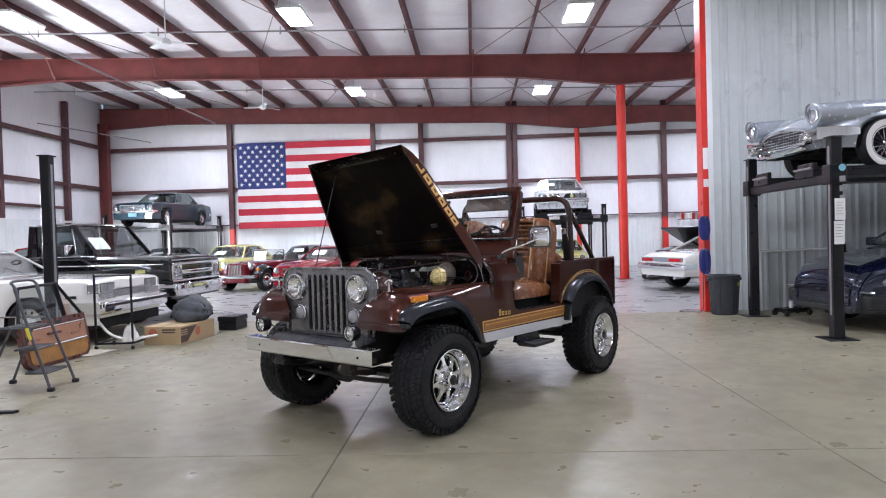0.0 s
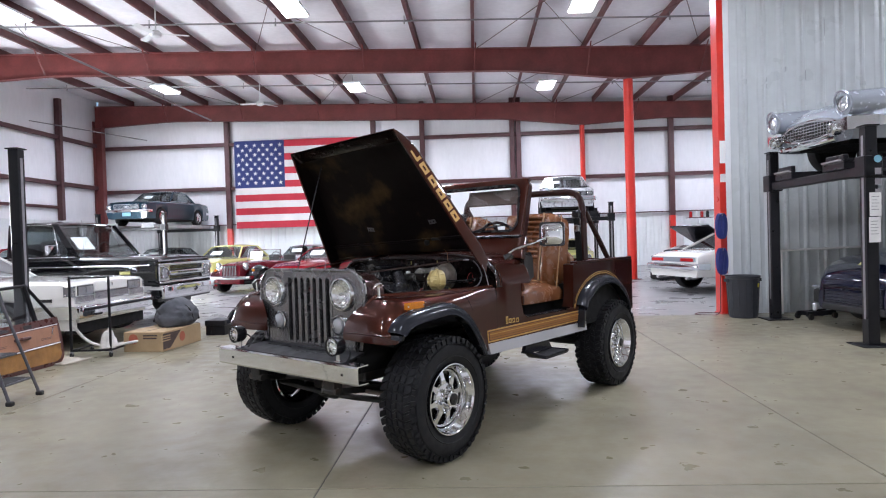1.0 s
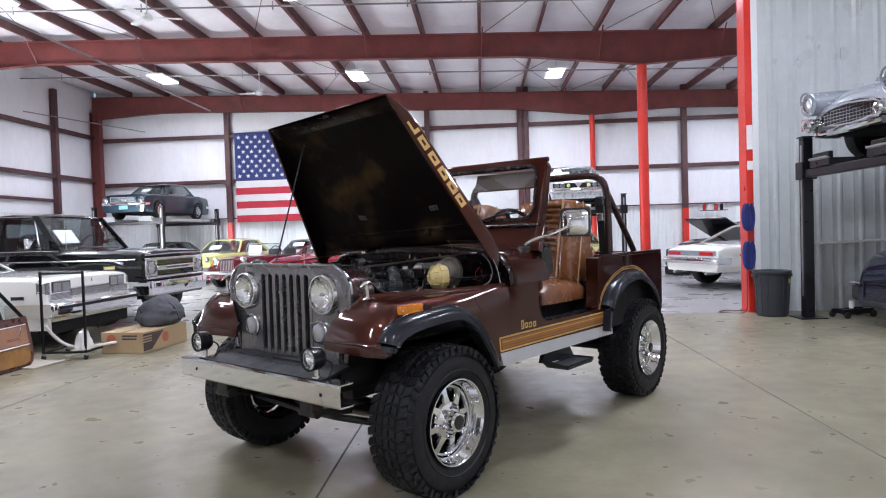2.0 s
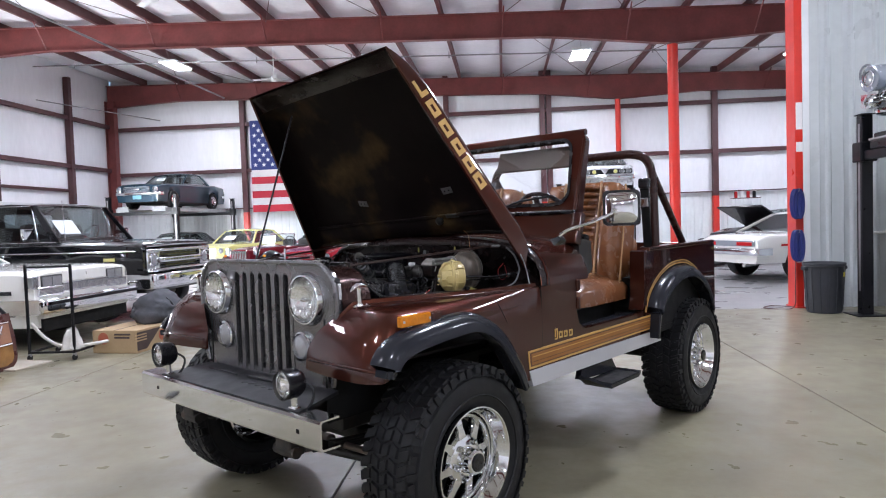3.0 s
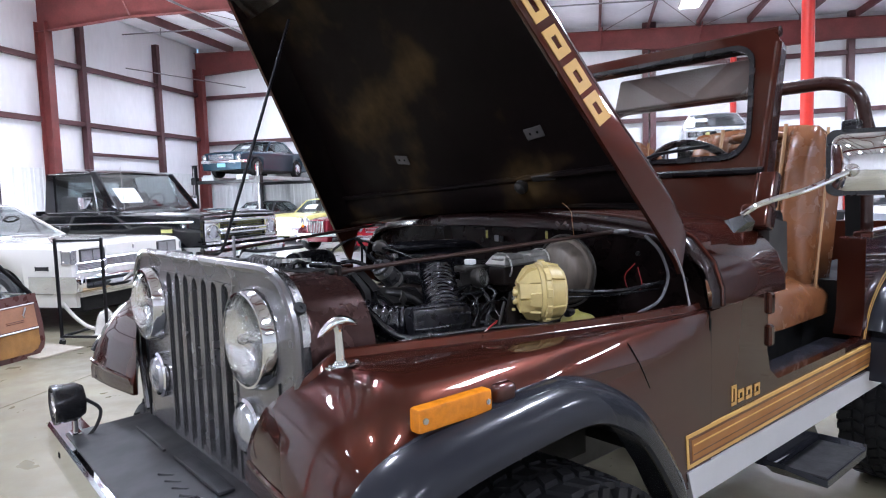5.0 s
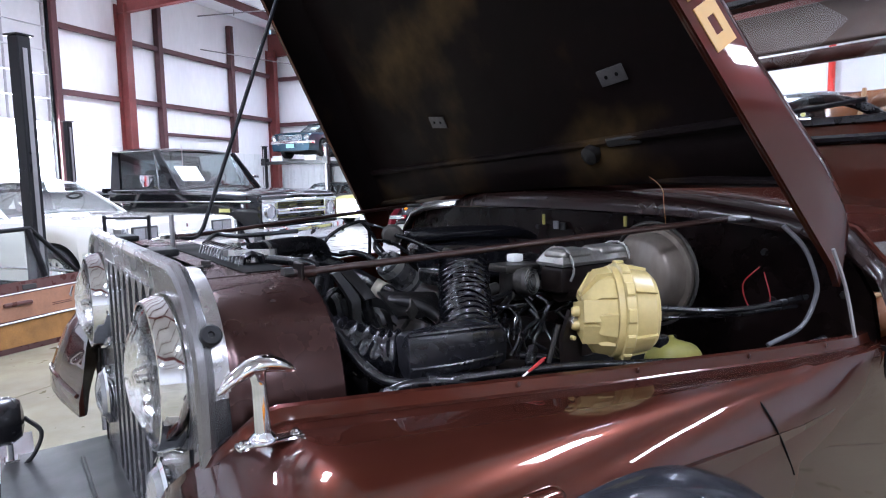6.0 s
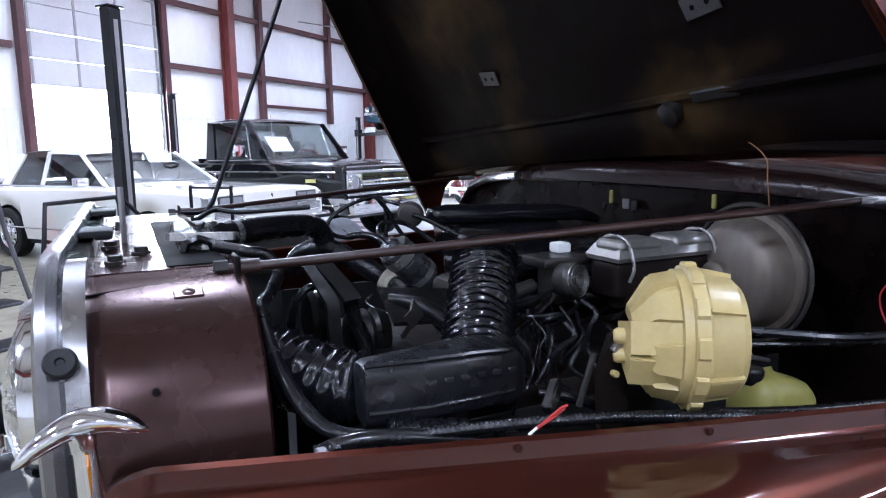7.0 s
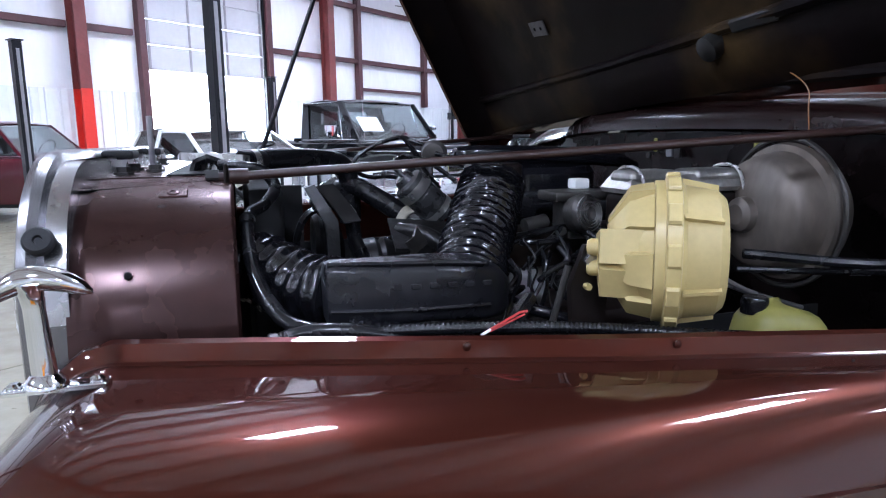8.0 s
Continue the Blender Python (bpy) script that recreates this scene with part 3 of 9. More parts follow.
M["dark_slot"] = mat("shadowed_steel", (0.012, 0.012, 0.012), 0.6)
M["vinyl_roof"] = mat("dark_brown_vinyl_roof", (0.035, 0.022, 0.018), 0.5, var=0.1, bump=0.3)
M["trim"] = mat("bright_trim", (0.62, 0.62, 0.63), 0.16, metal=1.0, var=0.05)


def greenhouse(parent, paint, belt, roof, zb, zr, wb, wr, roof_mat=None, b_pillar=None, pane="glass", trim=True, stout=1.0):
    """Pillars, roof and panes over the body. belt = (front, rear) x at the waist, roof = (front, rear) x at the roof."""
    (xf, xr), (tf, tr) = belt, roof
    rings = []
    for x, z, w in ((tf + 0.10, zr - 0.045, wr), (tf + 0.04, zr - 0.012, wr), (tf - 0.1, zr + 0.004, wr), ((tf + tr) / 2, zr + 0.02, wr * 1.01), (tr + 0.1, zr + 0.006, wr), (tr - 0.02, zr - 0.012, wr), (tr - 0.07, zr - 0.05, wr)):
        rings.append([(x, y * w, z + dz) for y, dz in ((-1.0, -0.045), (-0.985, -0.015), (-0.9, 0.0), (-0.5, 0.02), (0, 0.027), (0.5, 0.02), (0.9, 0.0), (0.985, -0.015), (1.0, -0.045))])
    part("roof", loft(rings, closed=False, caps=False), roof_mat or paint, parent, sharp=50)
    def pillar(a, b, w0, w1):
        return loft([[(a[0] + d, a[1] + e, a[2]) for d, e in ((-w0, -0.02), (w0, -0.02), (w0, 0.012), (-w0, 0.012))], [(b[0] + d, b[1] + e, b[2]) for d, e in ((-w1, -0.02), (w1, -0.02), (w1, 0.012), (-w1, 0.012))]])
    for s in (1, -1):
        part("pillar", pillar((xf, s * wb, zb), (tf + 0.06, s * wr, zr - 0.02), 0.035 * stout, 0.03 * stout), paint, parent)
        part("pillar", pillar((xr + 0.05, s * wb, zb), (tr - 0.02, s * wr, zr - 0.02), 0.10, 0.06), roof_mat or paint, parent)
        if b_pillar is not None:
            part("pillar", pillar((b_pillar, s * wb * 1.0, zb), (b_pillar - 0.02, s * wr, zr - 0.02), 0.03, 0.025), paint, parent)
        g = part("side_window", sheet([(xf - 0.04, s * (wb - 0.004), zb), (tf + 0.02, s * (wr - 0.004), zr - 0.04), (tr + 0.02, s * (wr - 0.004), zr - 0.04), (xr + 0.1, s * (wb - 0.004), zb)], 0.004), M[pane], parent)
        g.visible_shadow = False
        if trim:
            part("waist_trim", tube([(xf, s * (wb + 0.02), zb), (xr, s * (wb + 0.02), zb)], 0.009, 6), M["trim"], parent)
    g = part("windscreen", sheet([(xf + 0.02, wb - 0.03, zb), (tf + 0.075, wr - 0.02, zr - 0.025), (tf + 0.075, -wr + 0.02, zr - 0.025), (xf + 0.02, -wb + 0.03, zb)], 0.005), M["screen"], parent)
    g.visible_shadow = False
    g = part("rear_window", sheet([(xr - 0.02, wb - 0.12, zb), (tr - 0.06, wr - 0.1, zr - 0.03), (tr - 0.06, -wr + 0.1, zr - 0.03), (xr - 0.02, -wb + 0.12, zb)], 0.005), M[pane], parent)
    g.visible_shadow = False
    part("cabin_floor", box(xr + 0.1, xf - 0.1, -wb * 0.93, wb * 0.93, zb - 0.02, zb + 0.035), M["interior"], parent)
    for s in (1, -1):
        part("seat_back", moved(box(-0.06, 0.06, -0.24, 0.24, 0.0, 0.30, 0.04, 2), pose((xf + tr) / 2 - 0.15, s * wb * 0.45, zb, 0, -12, 0)), M["interior"], parent)
    part("steering_wheel", moved(tube([(0.18 * math.cos(a), 0.18 * math.sin(a), 0) for a in (2 * math.pi * k / 24 for k in range(25))], 0.012, 6), pose(xf - 0.42, wb * 0.45, zb + 0.10, 0, -60, 0)), M["interior"], parent)


M["screen"] = mat("windscreen_glass", (0.82, 0.87, 0.87), 0.01, var=0.0, rvar=0.0, trans=1.0)


def base_car(name, m, label, paint, top, wide, wheels, arch=0.40, sill=0.28, r=0.33, tw=0.2, style="cap", track=None, **kw):
    c = root(name, m, label, "car", "parked cars")
    part("body", car_shell(top, wide, wheels, arch, sill, **kw), paint, c, sharp=38)
    w = lerp(wide, 0)
    part("underbody", join(box(wheels[1] + arch, wheels[0] - arch, -w * 0.9, w * 0.9, sill - 0.06, sill + 0.16), box(top[0][0] + 0.15, top[-1][0] - 0.15, -w * 0.55, w * 0.55, sill - 0.02, 0.55)), M["under"], c)
    for x in wheels:
        for s in (1, -1):
            wheel_of(c, x, s * (track or w - tw / 2 - 0.015), r, tw, s, style)
    return c


def round_lamp(c, x, y, z, r, name="headlamp", face=1):
    h = part(name, moved(lathe([(r, -0.02), (r * 1.12, 0.0), (r * 1.1, 0.018), (r, 0.02)], 28, "X", caps=False), pose(x, y, z, 0, 0, 0 if face > 0 else 180)), M["chrome"], c)
    part("lens", moved(lathe([(r, 0.008), (r * 0.7, 0.024), (0.003, 0.03)], 24, "X"), pose(x, y, z, 0, 0, 0 if face > 0 else 180)), M["lamp_glass"], h)


def bar_grille(c, x, y0, y1, z0, z1, n, vertical=False, frame="chrome", slat="galv"):
    g = part("grille", join(box(x - 0.03, x + 0.012, y0 - 0.015, y1 + 0.015, z1, z1 + 0.015, 0.003, 1), box(x - 0.03, x + 0.012, y0 - 0.015, y1 + 0.015, z0 - 0.015, z0, 0.003, 1), box(x - 0.03, x + 0.012, y0 - 0.015, y0, z0, z1), box(x - 0.03, x + 0.012, y1, y1 + 0.015, z0, z1)), M[frame], c)
    part("grille_back", box(x - 0.03, x - 0.02, y0, y1, z0, z1), M["dark_slot"], g)
    for k in range(n):
        if vertical:
            y = y0 + (y1 - y0) * (k + 0.5) / n
            part("slat", box(x - 0.02, x + 0.004, y - 0.004, y + 0.004, z0, z1), M[slat], g)
        else:
            z = z0 + (z1 - z0) * (k + 0.5) / n
            part("slat", box(x - 0.02, x + 0.004, y0, y1, z - 0.004, z + 0.004), M[slat], g)
    return g


def bumper_bar(c, x, hw, z0, z1, depth=0.09, mat_="chrome", wrap=0.25, name="bumper"):
    sgn = 1 if x > 0 else -1
    rings = []
    for y, back in ((-hw - 0.02, wrap), (-hw, 0.08), (-hw + 0.08, 0.015), (-hw * 0.5, -0.005), (0, -0.015), (hw * 0.5, -0.005), (hw - 0.08, 0.015), (hw, 0.08), (hw + 0.02, wrap)):
        xx = x - sgn * back
        rings.append([(xx - sgn * depth, y, z0), (xx - sgn * 0.015, y, z0), (xx, y, z0 + 0.03), (xx, y, z1 - 0.03), (xx - sgn * 0.015, y, z1), (xx - sgn * depth, y, z1)])
    return part(name, loft(rings), M[mat_], c, sharp=45)


# white two-door of the eighties
olds = base_car("white_coupe", pose(-4.80, 10.03, 0, 0, 0, -5) @ Matrix.Translation((-2.56, 0, 0)), "white square-cut two-door coupe with a dark vinyl roof", M["white_paint"],
                [(-2.62, 0.80), (-2.55, 0.88), (-1.5, 0.935), (0.8, 0.955), (1.6, 0.945), (2.35, 0.925), (2.50, 0.905), (2.53, 0.88)], [(-2.62, 0.84), (-2.4, 0.89), (0, 0.90), (2.2, 0.885), (2.53, 0.86)], (1.52, -1.35), 0.40, 0.27, 0.33, crown=0.02, shoulder=0.05)
greenhouse(olds, M["white_paint"], (0.75, -1.45), (0.02, -1.12), 0.95, 1.37, 0.80, 0.66, M["white_paint"], -0.55)
part("vinyl_top", loft([[(x, y * 0.675, z + dz) for y, dz in ((-1.0, -0.20), (-0.985, -0.012), (-0.9, 0.006), (0, 0.034), (0.9, 0.006), (0.985, -0.012), (1.0, -0.20))] for x, z in ((-0.62, 1.39), (-0.9, 1.385), (-1.15, 1.365), (-1.30, 1.22), (-1.46, 0.99))], closed=False, caps=False), M["vinyl_roof"], olds, "dark brown vinyl roof cover", sharp=50)
for s in (1, -1):
    for y in (0.50, 0.66):
        part("headlamp", box(2.50, 2.545, s * y - 0.075, s * y + 0.075, 0.73, 0.85, 0.012, 2), M["lamp_glass"], olds)
    part("side_lamp", box(2.10, 2.26, s * 0.873, s * 0.893, 0.66, 0.70, 0.004, 1), M["dark_slot"], olds)
    part("corner_lamp", box(2.42, 2.53, s * 0.80, s * 0.862, 0.73, 0.85, 0.012, 2), M["lamp_glass"], olds)
    part("bumper_guard", box(2.60, 2.67, s * 0.30 - 0.04, s * 0.30 + 0.04, 0.43, 0.60, 0.015, 2), M["black"], olds)
    part("wing_mirror", moved(box(-0.05, 0.05, -0.08, 0.08, -0.05, 0.06, 0.02, 2), pose(0.55, s * 0.98, 1.0)), M["chrome"], olds)
    part("lower_trim", tube([(2.3, s * 0.885, 0.42), (-2.4, s * 0.885, 0.42)], 0.012, 6), M["trim"], olds)
part("windscreen_paper", sheet([(0.42, -0.32, 1.02), (0.30, -0.32, 1.11), (0.30, -0.10, 1.11), (0.42, -0.10, 1.02)], 0.002), M["paper"], olds)
bar_grille(olds, 2.535, -0.40, 0.40, 0.66, 0.745, 7)
bar_grille(olds, 2.535, -0.80, -0.42, 0.64, 0.715, 5)
bar_grille(olds, 2.535, 0.42, 0.80, 0.64, 0.715, 5)
part("header_panel", box(2.44, 2.545, -0.40, 0.40, 0.76, 0.905, 0.02, 3), M["white_paint"], olds)
part("hood_badge", box(2.545, 2.552, -0.012, 0.012, 0.82, 0.865, 0.004, 1), M["trim"], olds)
bumper_bar(olds, 2.70, 0.90, 0.43, 0.60, 0.12, "chrome", 0.55)
part("bumper_strip", box(2.705, 2.718, -0.82, 0.82, 0.535, 0.575, 0.006, 1), M["black"], olds, "black rubber bumper strip")
part("lower_valance", box(2.42, 2.58, -0.80, 0.80, 0.37, 0.45, 0.02, 2), M["white_paint"], olds)
part("air_dam", box(2.34, 2.56, -0.78, 0.78, 0.22, 0.375, 0.02, 2), M["under"], olds)
for s in (1, -1):
    part("lamp_bezel", box(2.49, 2.538, s * 0.58 - 0.175, s * 0.58 + 0.175, 0.715, 0.865, 0.008, 1), M["dark_slot"], olds)
bumper_bar(olds, -2.74, 0.88, 0.42, 0.60, 0.12)

# black pickup truck
truck = base_car("pickup_truck", pose(-4.60, 12.36, 0, 0, 0, -7) @ Matrix.Translation((-2.42, 0, 0)), "glossy black vintage pickup truck with a chrome grille", M["black_paint"],
                 [(-2.6, 1.22), (-0.50, 1.22), (-0.40, 1.22), (0.78, 1.22), (0.9, 1.215), (1.7, 1.20), (2.2, 1.175), (2.30, 1.15), (2.33, 1.10)], [(-2.6, 0.96), (0, 0.985), (2.1, 0.975), (2.33, 0.95)], (1.55, -1.40), 0.47, 0.42, 0.38, 0.24, "steel", crown=0.02, shoulder=0.06)
greenhouse(truck, M["black_paint"], (0.86, -0.38), (0.36, -0.36), 1.215, 1.815, 0.87, 0.79, None, None, "glass", stout=1.9)
for s in (1, -1):
    part("side_trim", tube([(2.25, s * 0.985, 1.045), (0, s * 0.995, 1.05), (-2.5, s * 0.97, 1.05)], 0.012, 6), M["trim"], truck)
    part("lower_trim", tube([(2.25, s * 0.97, 0.60), (1.98, s * 0.985, 0.60)], 0.012, 6), M["trim"], truck)
    part("fender_badge", box(1.72, 1.90, s * 0.984, s * 0.990, 0.905, 0.955, 0.003, 1), M["yellow_paint"], truck)
    part("vent_bar", tube([(0.54, s * 0.872, 1.22), (0.40, s * 0.80, 1.76)], 0.011, 6), M["trim"], truck)
    mr = part("wing_mirror", moved(box(-0.03, 0.03, -0.10, 0.10, -0.085, 0.085, 0.012, 2), pose(0.58, s * 1.12, 1.345)), M["chrome"], truck, "square chrome wing mirror")
    part("mirror_arm", tube([(0.62, s * 0.93, 1.22), (0.58, s * 1.08, 1.32)], 0.012, 6), M["chrome"], mr)
    round_lamp(truck, 2.365, s * 0.72, 0.90, 0.092)
    part("lamp_surround", box(2.30, 2.36, s * 0.72 - 0.15, s * 0.72 + 0.15, 0.76, 1.03, 0.02, 2), M["chrome"], truck)
    part("door_handle", box(-0.45, -0.30, s * 0.985, s * 1.015, 1.09, 1.115, 0.008, 2), M["chrome"], truck)
    part("arch_trim", tube([(1.55 + 0.48 * math.cos(a), s * 0.985, 0.31 + 0.48 * math.sin(a)) for a in np.linspace(0.25, math.pi - 0.25, 16)], 0.010, 6), M["black_paint"], truck)
tg = bar_grille(truck, 2.345, -0.56, 0.56, 0.77, 1.02, 6, slat="black")
part("grille_bar", box(2.35, 2.385, -0.57, 0.57, 0.855, 0.935, 0.015, 2), M["chrome"], truck)
for k in range(9):
    part("bar_block", box(2.385, 2.389, -0.32 + 0.078 * k, -0.27 + 0.078 * k, 0.882, 0.912, 0.002, 1), M["black"], truck)
part("grille_shell", join(box(2.30, 2.375, -0.88, 0.88, 1.025, 1.07, 0.012, 2), box(2.30, 2.375, -0.88, 0.88, 0.725, 0.76, 0.012, 2)), M["chrome"], truck)
bumper_bar(truck, 2.52, 0.95, 0.48, 0.70, 0.12, "chrome", 0.4)
part("plate_badge", moved(box(2.53, 2.538, -0.06, 0.06, -0.025, 0.025, 0.004, 1), pose(0, 0.0, 0.58, 18, 0, 0)), M["black"], truck)
part("hood_lip", tube([(2.32, -0.85, 1.11), (2.34, 0, 1.125), (2.32, 0.85, 1.11)], 0.012, 6), M["trim"], truck)
for y in (0.25, -0.35):
    part("wiper", tube([(0.80, y, 1.245), (0.70, y + 0.2, 1.29), (0.62, y + 0.42, 1.33)], 0.008, 6), M["trim"], truck)
part("windscreen_paper", sheet([(0.715, -0.60, 1.34), (0.55, -0.60, 1.56), (0.55, -0.16, 1.56), (0.715, -0.16, 1.34)], 0.002), M["paper"], truck, "white paper sheet behind the windscreen")
part("aerial", tube([(0.95, -0.80, 1.22), (0.93, -0.81, 1.85)], 0.004, 5), M["trim"], truck)
cabin = part("cab_back", plate_with_hole(rounded(0.80, 1.22, 1.80, 0.05), rounded(0.52, 1.40, 1.68, 0.05), 0.03), M["interior"], truck, at=pose(-0.36, 0, 0))
part("bench_seat", join(box(-0.32, -0.18, -0.72, 0.72, 1.0, 1.46, 0.04, 2), box(-0.32, 0.22, -0.72, 0.72, 0.90, 1.12, 0.04, 2)), M["interior"], truck)
part("dashboard", box(0.45, 0.70, -0.78, 0.78, 1.10, 1.27, 0.03, 2), M["interior"], truck)
part("head_lining", box(-0.36, 0.34, -0.74, 0.74, 1.765, 1.78), M["interior"], truck)
part("drip_rail", tube([(-0.40, -0.805, 1.785), (0.38, -0.805, 1.785)], 0.010, 6), M["trim"], truck)
part("bed_front", box(-0.60, -0.54, -0.9, 0.9, 1.0, 1.25), M["black_paint"], truck)

# teal coupe up on a lift at the back
LIFT_A = pose(-10.95, 25.85, 0, 0, 0, -96)
pony = base_car("teal_coupe", LIFT_A @ Matrix.Translation((0, 0, 2.12)), "dark teal sixties coupe parked on a raised lift", M["teal_paint"],
                [(-2.28, 0.72), (-2.2, 0.90), (-1.5, 0.945), (-0.6, 0.90), (0.7, 0.90), (1.6, 0.875), (2.1, 0.84), (2.22, 0.80), (2.28, 0.72)], [(-2.28, 0.80), (-1.5, 0.86), (0, 0.86), (1.8, 0.83), (2.28, 0.76)], (1.42, -1.32), 0.37, 0.24, 0.32, crown=0.02, shoulder=0.06)
greenhouse(pony, M["teal_paint"], (0.70, -1.15), (0.08, -0.72), 0.91, 1.32, 0.76, 0.60, None, None)
for s in (1, -1):
    round_lamp(pony, 2.285, s * 0.66, 0.66, 0.085)
    round_lamp(pony, 2.26, s * 0.50, 0.45, 0.035, "driving_lamp")
bar_grille(pony, 2.29, -0.46, 0.46, 0.59, 0.74, 5)
part("grille_emblem", box(2.295, 2.31, -0.09, 0.09, 0.63, 0.70, 0.02, 2), M["chrome"], pony)
bumper_bar(pony, 2.36, 0.80, 0.47, 0.56, 0.07)
part("number_plate", box(2.30, 2.31, -0.16, 0.16, 0.33, 0.46, 0.01, 1), M["plate"], pony, "pale blue blank plate")
bumper_bar(pony, -2.36, 0.80, 0.47, 0.56, 0.07)
part("windscreen_paper", sheet([(0.50, -0.42, 1.06), (0.33, -0.42, 1.17), (0.33, -0.1, 1.17), (0.50, -0.1, 1.06)], 0.002), M["paper"], pony)

# silver saloon on the lift by the columns, nose to the hall
LIFT_B = pose(3.95, 21.95, 0, 0, 0, -97)
alfa = base_car("silver_coupe", LIFT_B @ Matrix.Translation((0, 0, 1.93)), "silver-grey Italian-style coupe with yellow fog lamps on a lift", M["alfa_paint"],
                [(-2.05, 0.80), (-1.9, 0.93), (-0.9, 0.92), (0.7, 0.90), (1.6, 0.82), (1.98, 0.77), (2.03, 0.70)], [(-2.05, 0.76), (0, 0.83), (1.7, 0.80), (2.03, 0.76)], (1.25, -1.2), 0.35, 0.24, 0.30, 0.18, "alloy", crown=0.02, shoulder=0.05)
alfa["label"] = "silver-grey wedge coupe with yellow fog lamps on a lift"
greenhouse(alfa, M["alfa_paint"], (0.75, -1.5), (0.05, -0.75), 0.91, 1.30, 0.74, 0.58)
part("grille", box(2.0, 2.05, -0.72, 0.72, 0.56, 0.69, 0.01, 1), M["black"], alfa)
part("grille_shield", bevelled(prism([(-0.11, 0.70), (0.11, 0.70), (0.0, 0.53)], 2.045, 2.065, "X"), 0.005), M["chrome"], alfa)
for s in (1, -1):
    for y in (0.62, 0.45):
        round_lamp(alfa, 2.055, s * y, 0.625, 0.062)
    round_lamp(alfa, 2.075, s * 0.28, 0.62, 0.05, "fog_lamp")
    part("fog_glass", moved(lathe([(0.05, 0.0), (0.003, 0.012)], 20, "X"), pose(2.105, s * 0.28, 0.62)), M["yellow_paint"], alfa, "yellow fog lamp glass")
bumper_bar(alfa, 2.14, 0.80, 0.42, 0.53, 0.10)
part("windscreen_paper", sheet([(0.52, -0.50, 1.05), (0.35, -0.50, 1.15), (0.35, -0.15, 1.15), (0.52, -0.15, 1.05)], 0.002), M["paper"], alfa)

# white muscle car beyond the red column, tail towards the hall
wm = base_car("white_muscle_car", pose(6.04, 15.38, 0, 0, 0, 18) @ Matrix.Translation((1.42, 0, 0.0)), "white muscle coupe with a chrome rear bumper, tail towards the hall", M["white_paint"],
              [(-2.45, 0.62), (-2.43, 0.82), (-2.3, 0.88), (-1.2, 0.93), (0.6, 0.92), (1.8, 0.86), (2.4, 0.78), (2.45, 0.65)], [(-2.45, 0.80), (-1.6, 0.90), (0, 0.92), (2.0, 0.88), (2.45, 0.82)], (1.35, -1.42), 0.42, 0.36, 0.36, 0.26, "cap", crown=0.025, shoulder=0.07)
greenhouse(wm, M["white_paint"], (0.70, -1.55), (0.0, -0.75), 0.92, 1.30, 0.78, 0.60)
part("tail_panel", box(-2.475, -2.44, -0.74, 0.74, 0.68, 0.79, 0.01, 2), M["silver_paint"], wm)
for s in (1, -1):
    part("tail_lamp", box(-2.49, -2.46, min(s * 0.30, s * 0.70), max(s * 0.30, s * 0.70), 0.695, 0.765, 0.008, 2), M["tail"], wm, "long red tail lamp")
    part("exhaust_tip", tube([(-2.2, s * 0.5, 0.34), (-2.5, s * 0.5, 0.33)], 0.035, 10), M["chrome"], wm)
    part("marker", box(-2.0, -1.84, s * 0.905, s * 0.915, 0.68, 0.72, 0.003, 1), M["tail"], wm)
bumper_bar(wm, -2.55, 0.90, 0.52, 0.65, 0.09)
bumper_bar(wm, 2.53, 0.86, 0.45, 0.57, 0.09)

# dark car with its hood up behind it
gc = base_car("grey_sedan", pose(9.0, 20.6, 0, 0, 0, 205), "dark grey sedan with its hood standing open", M["grey_paint"],
              [(-2.3, 0.75), (-2.2, 0.95), (-1.4, 0.98), (0.8, 0.96), (1.8, 0.90), (2.25, 0.80), (2.3, 0.68)], [(-2.3, 0.80), (0, 0.87), (2.3, 0.80)], (1.4, -1.35), 0.38, 0.26, 0.32)
greenhouse(gc, M["grey_paint"], (0.85, -1.7), (0.15, -0.9), 0.96, 1.38, 0.78, 0.62, None, -0.3)
part("open_hood", moved(box(0.0, 1.25, -0.74, 0.74, -0.03, 0.02, 0.015, 2), pose(0.9, 0, 0.93, 0, -27, 0)), M["black_paint"], gc, "black hood raised on its stay")

# row of cars along the back of the hall
M["crimson"] = mat("dark_red_car_paint", (0.12, 0.007, 0.014), 0.25, var=0.05, coat=1.0)

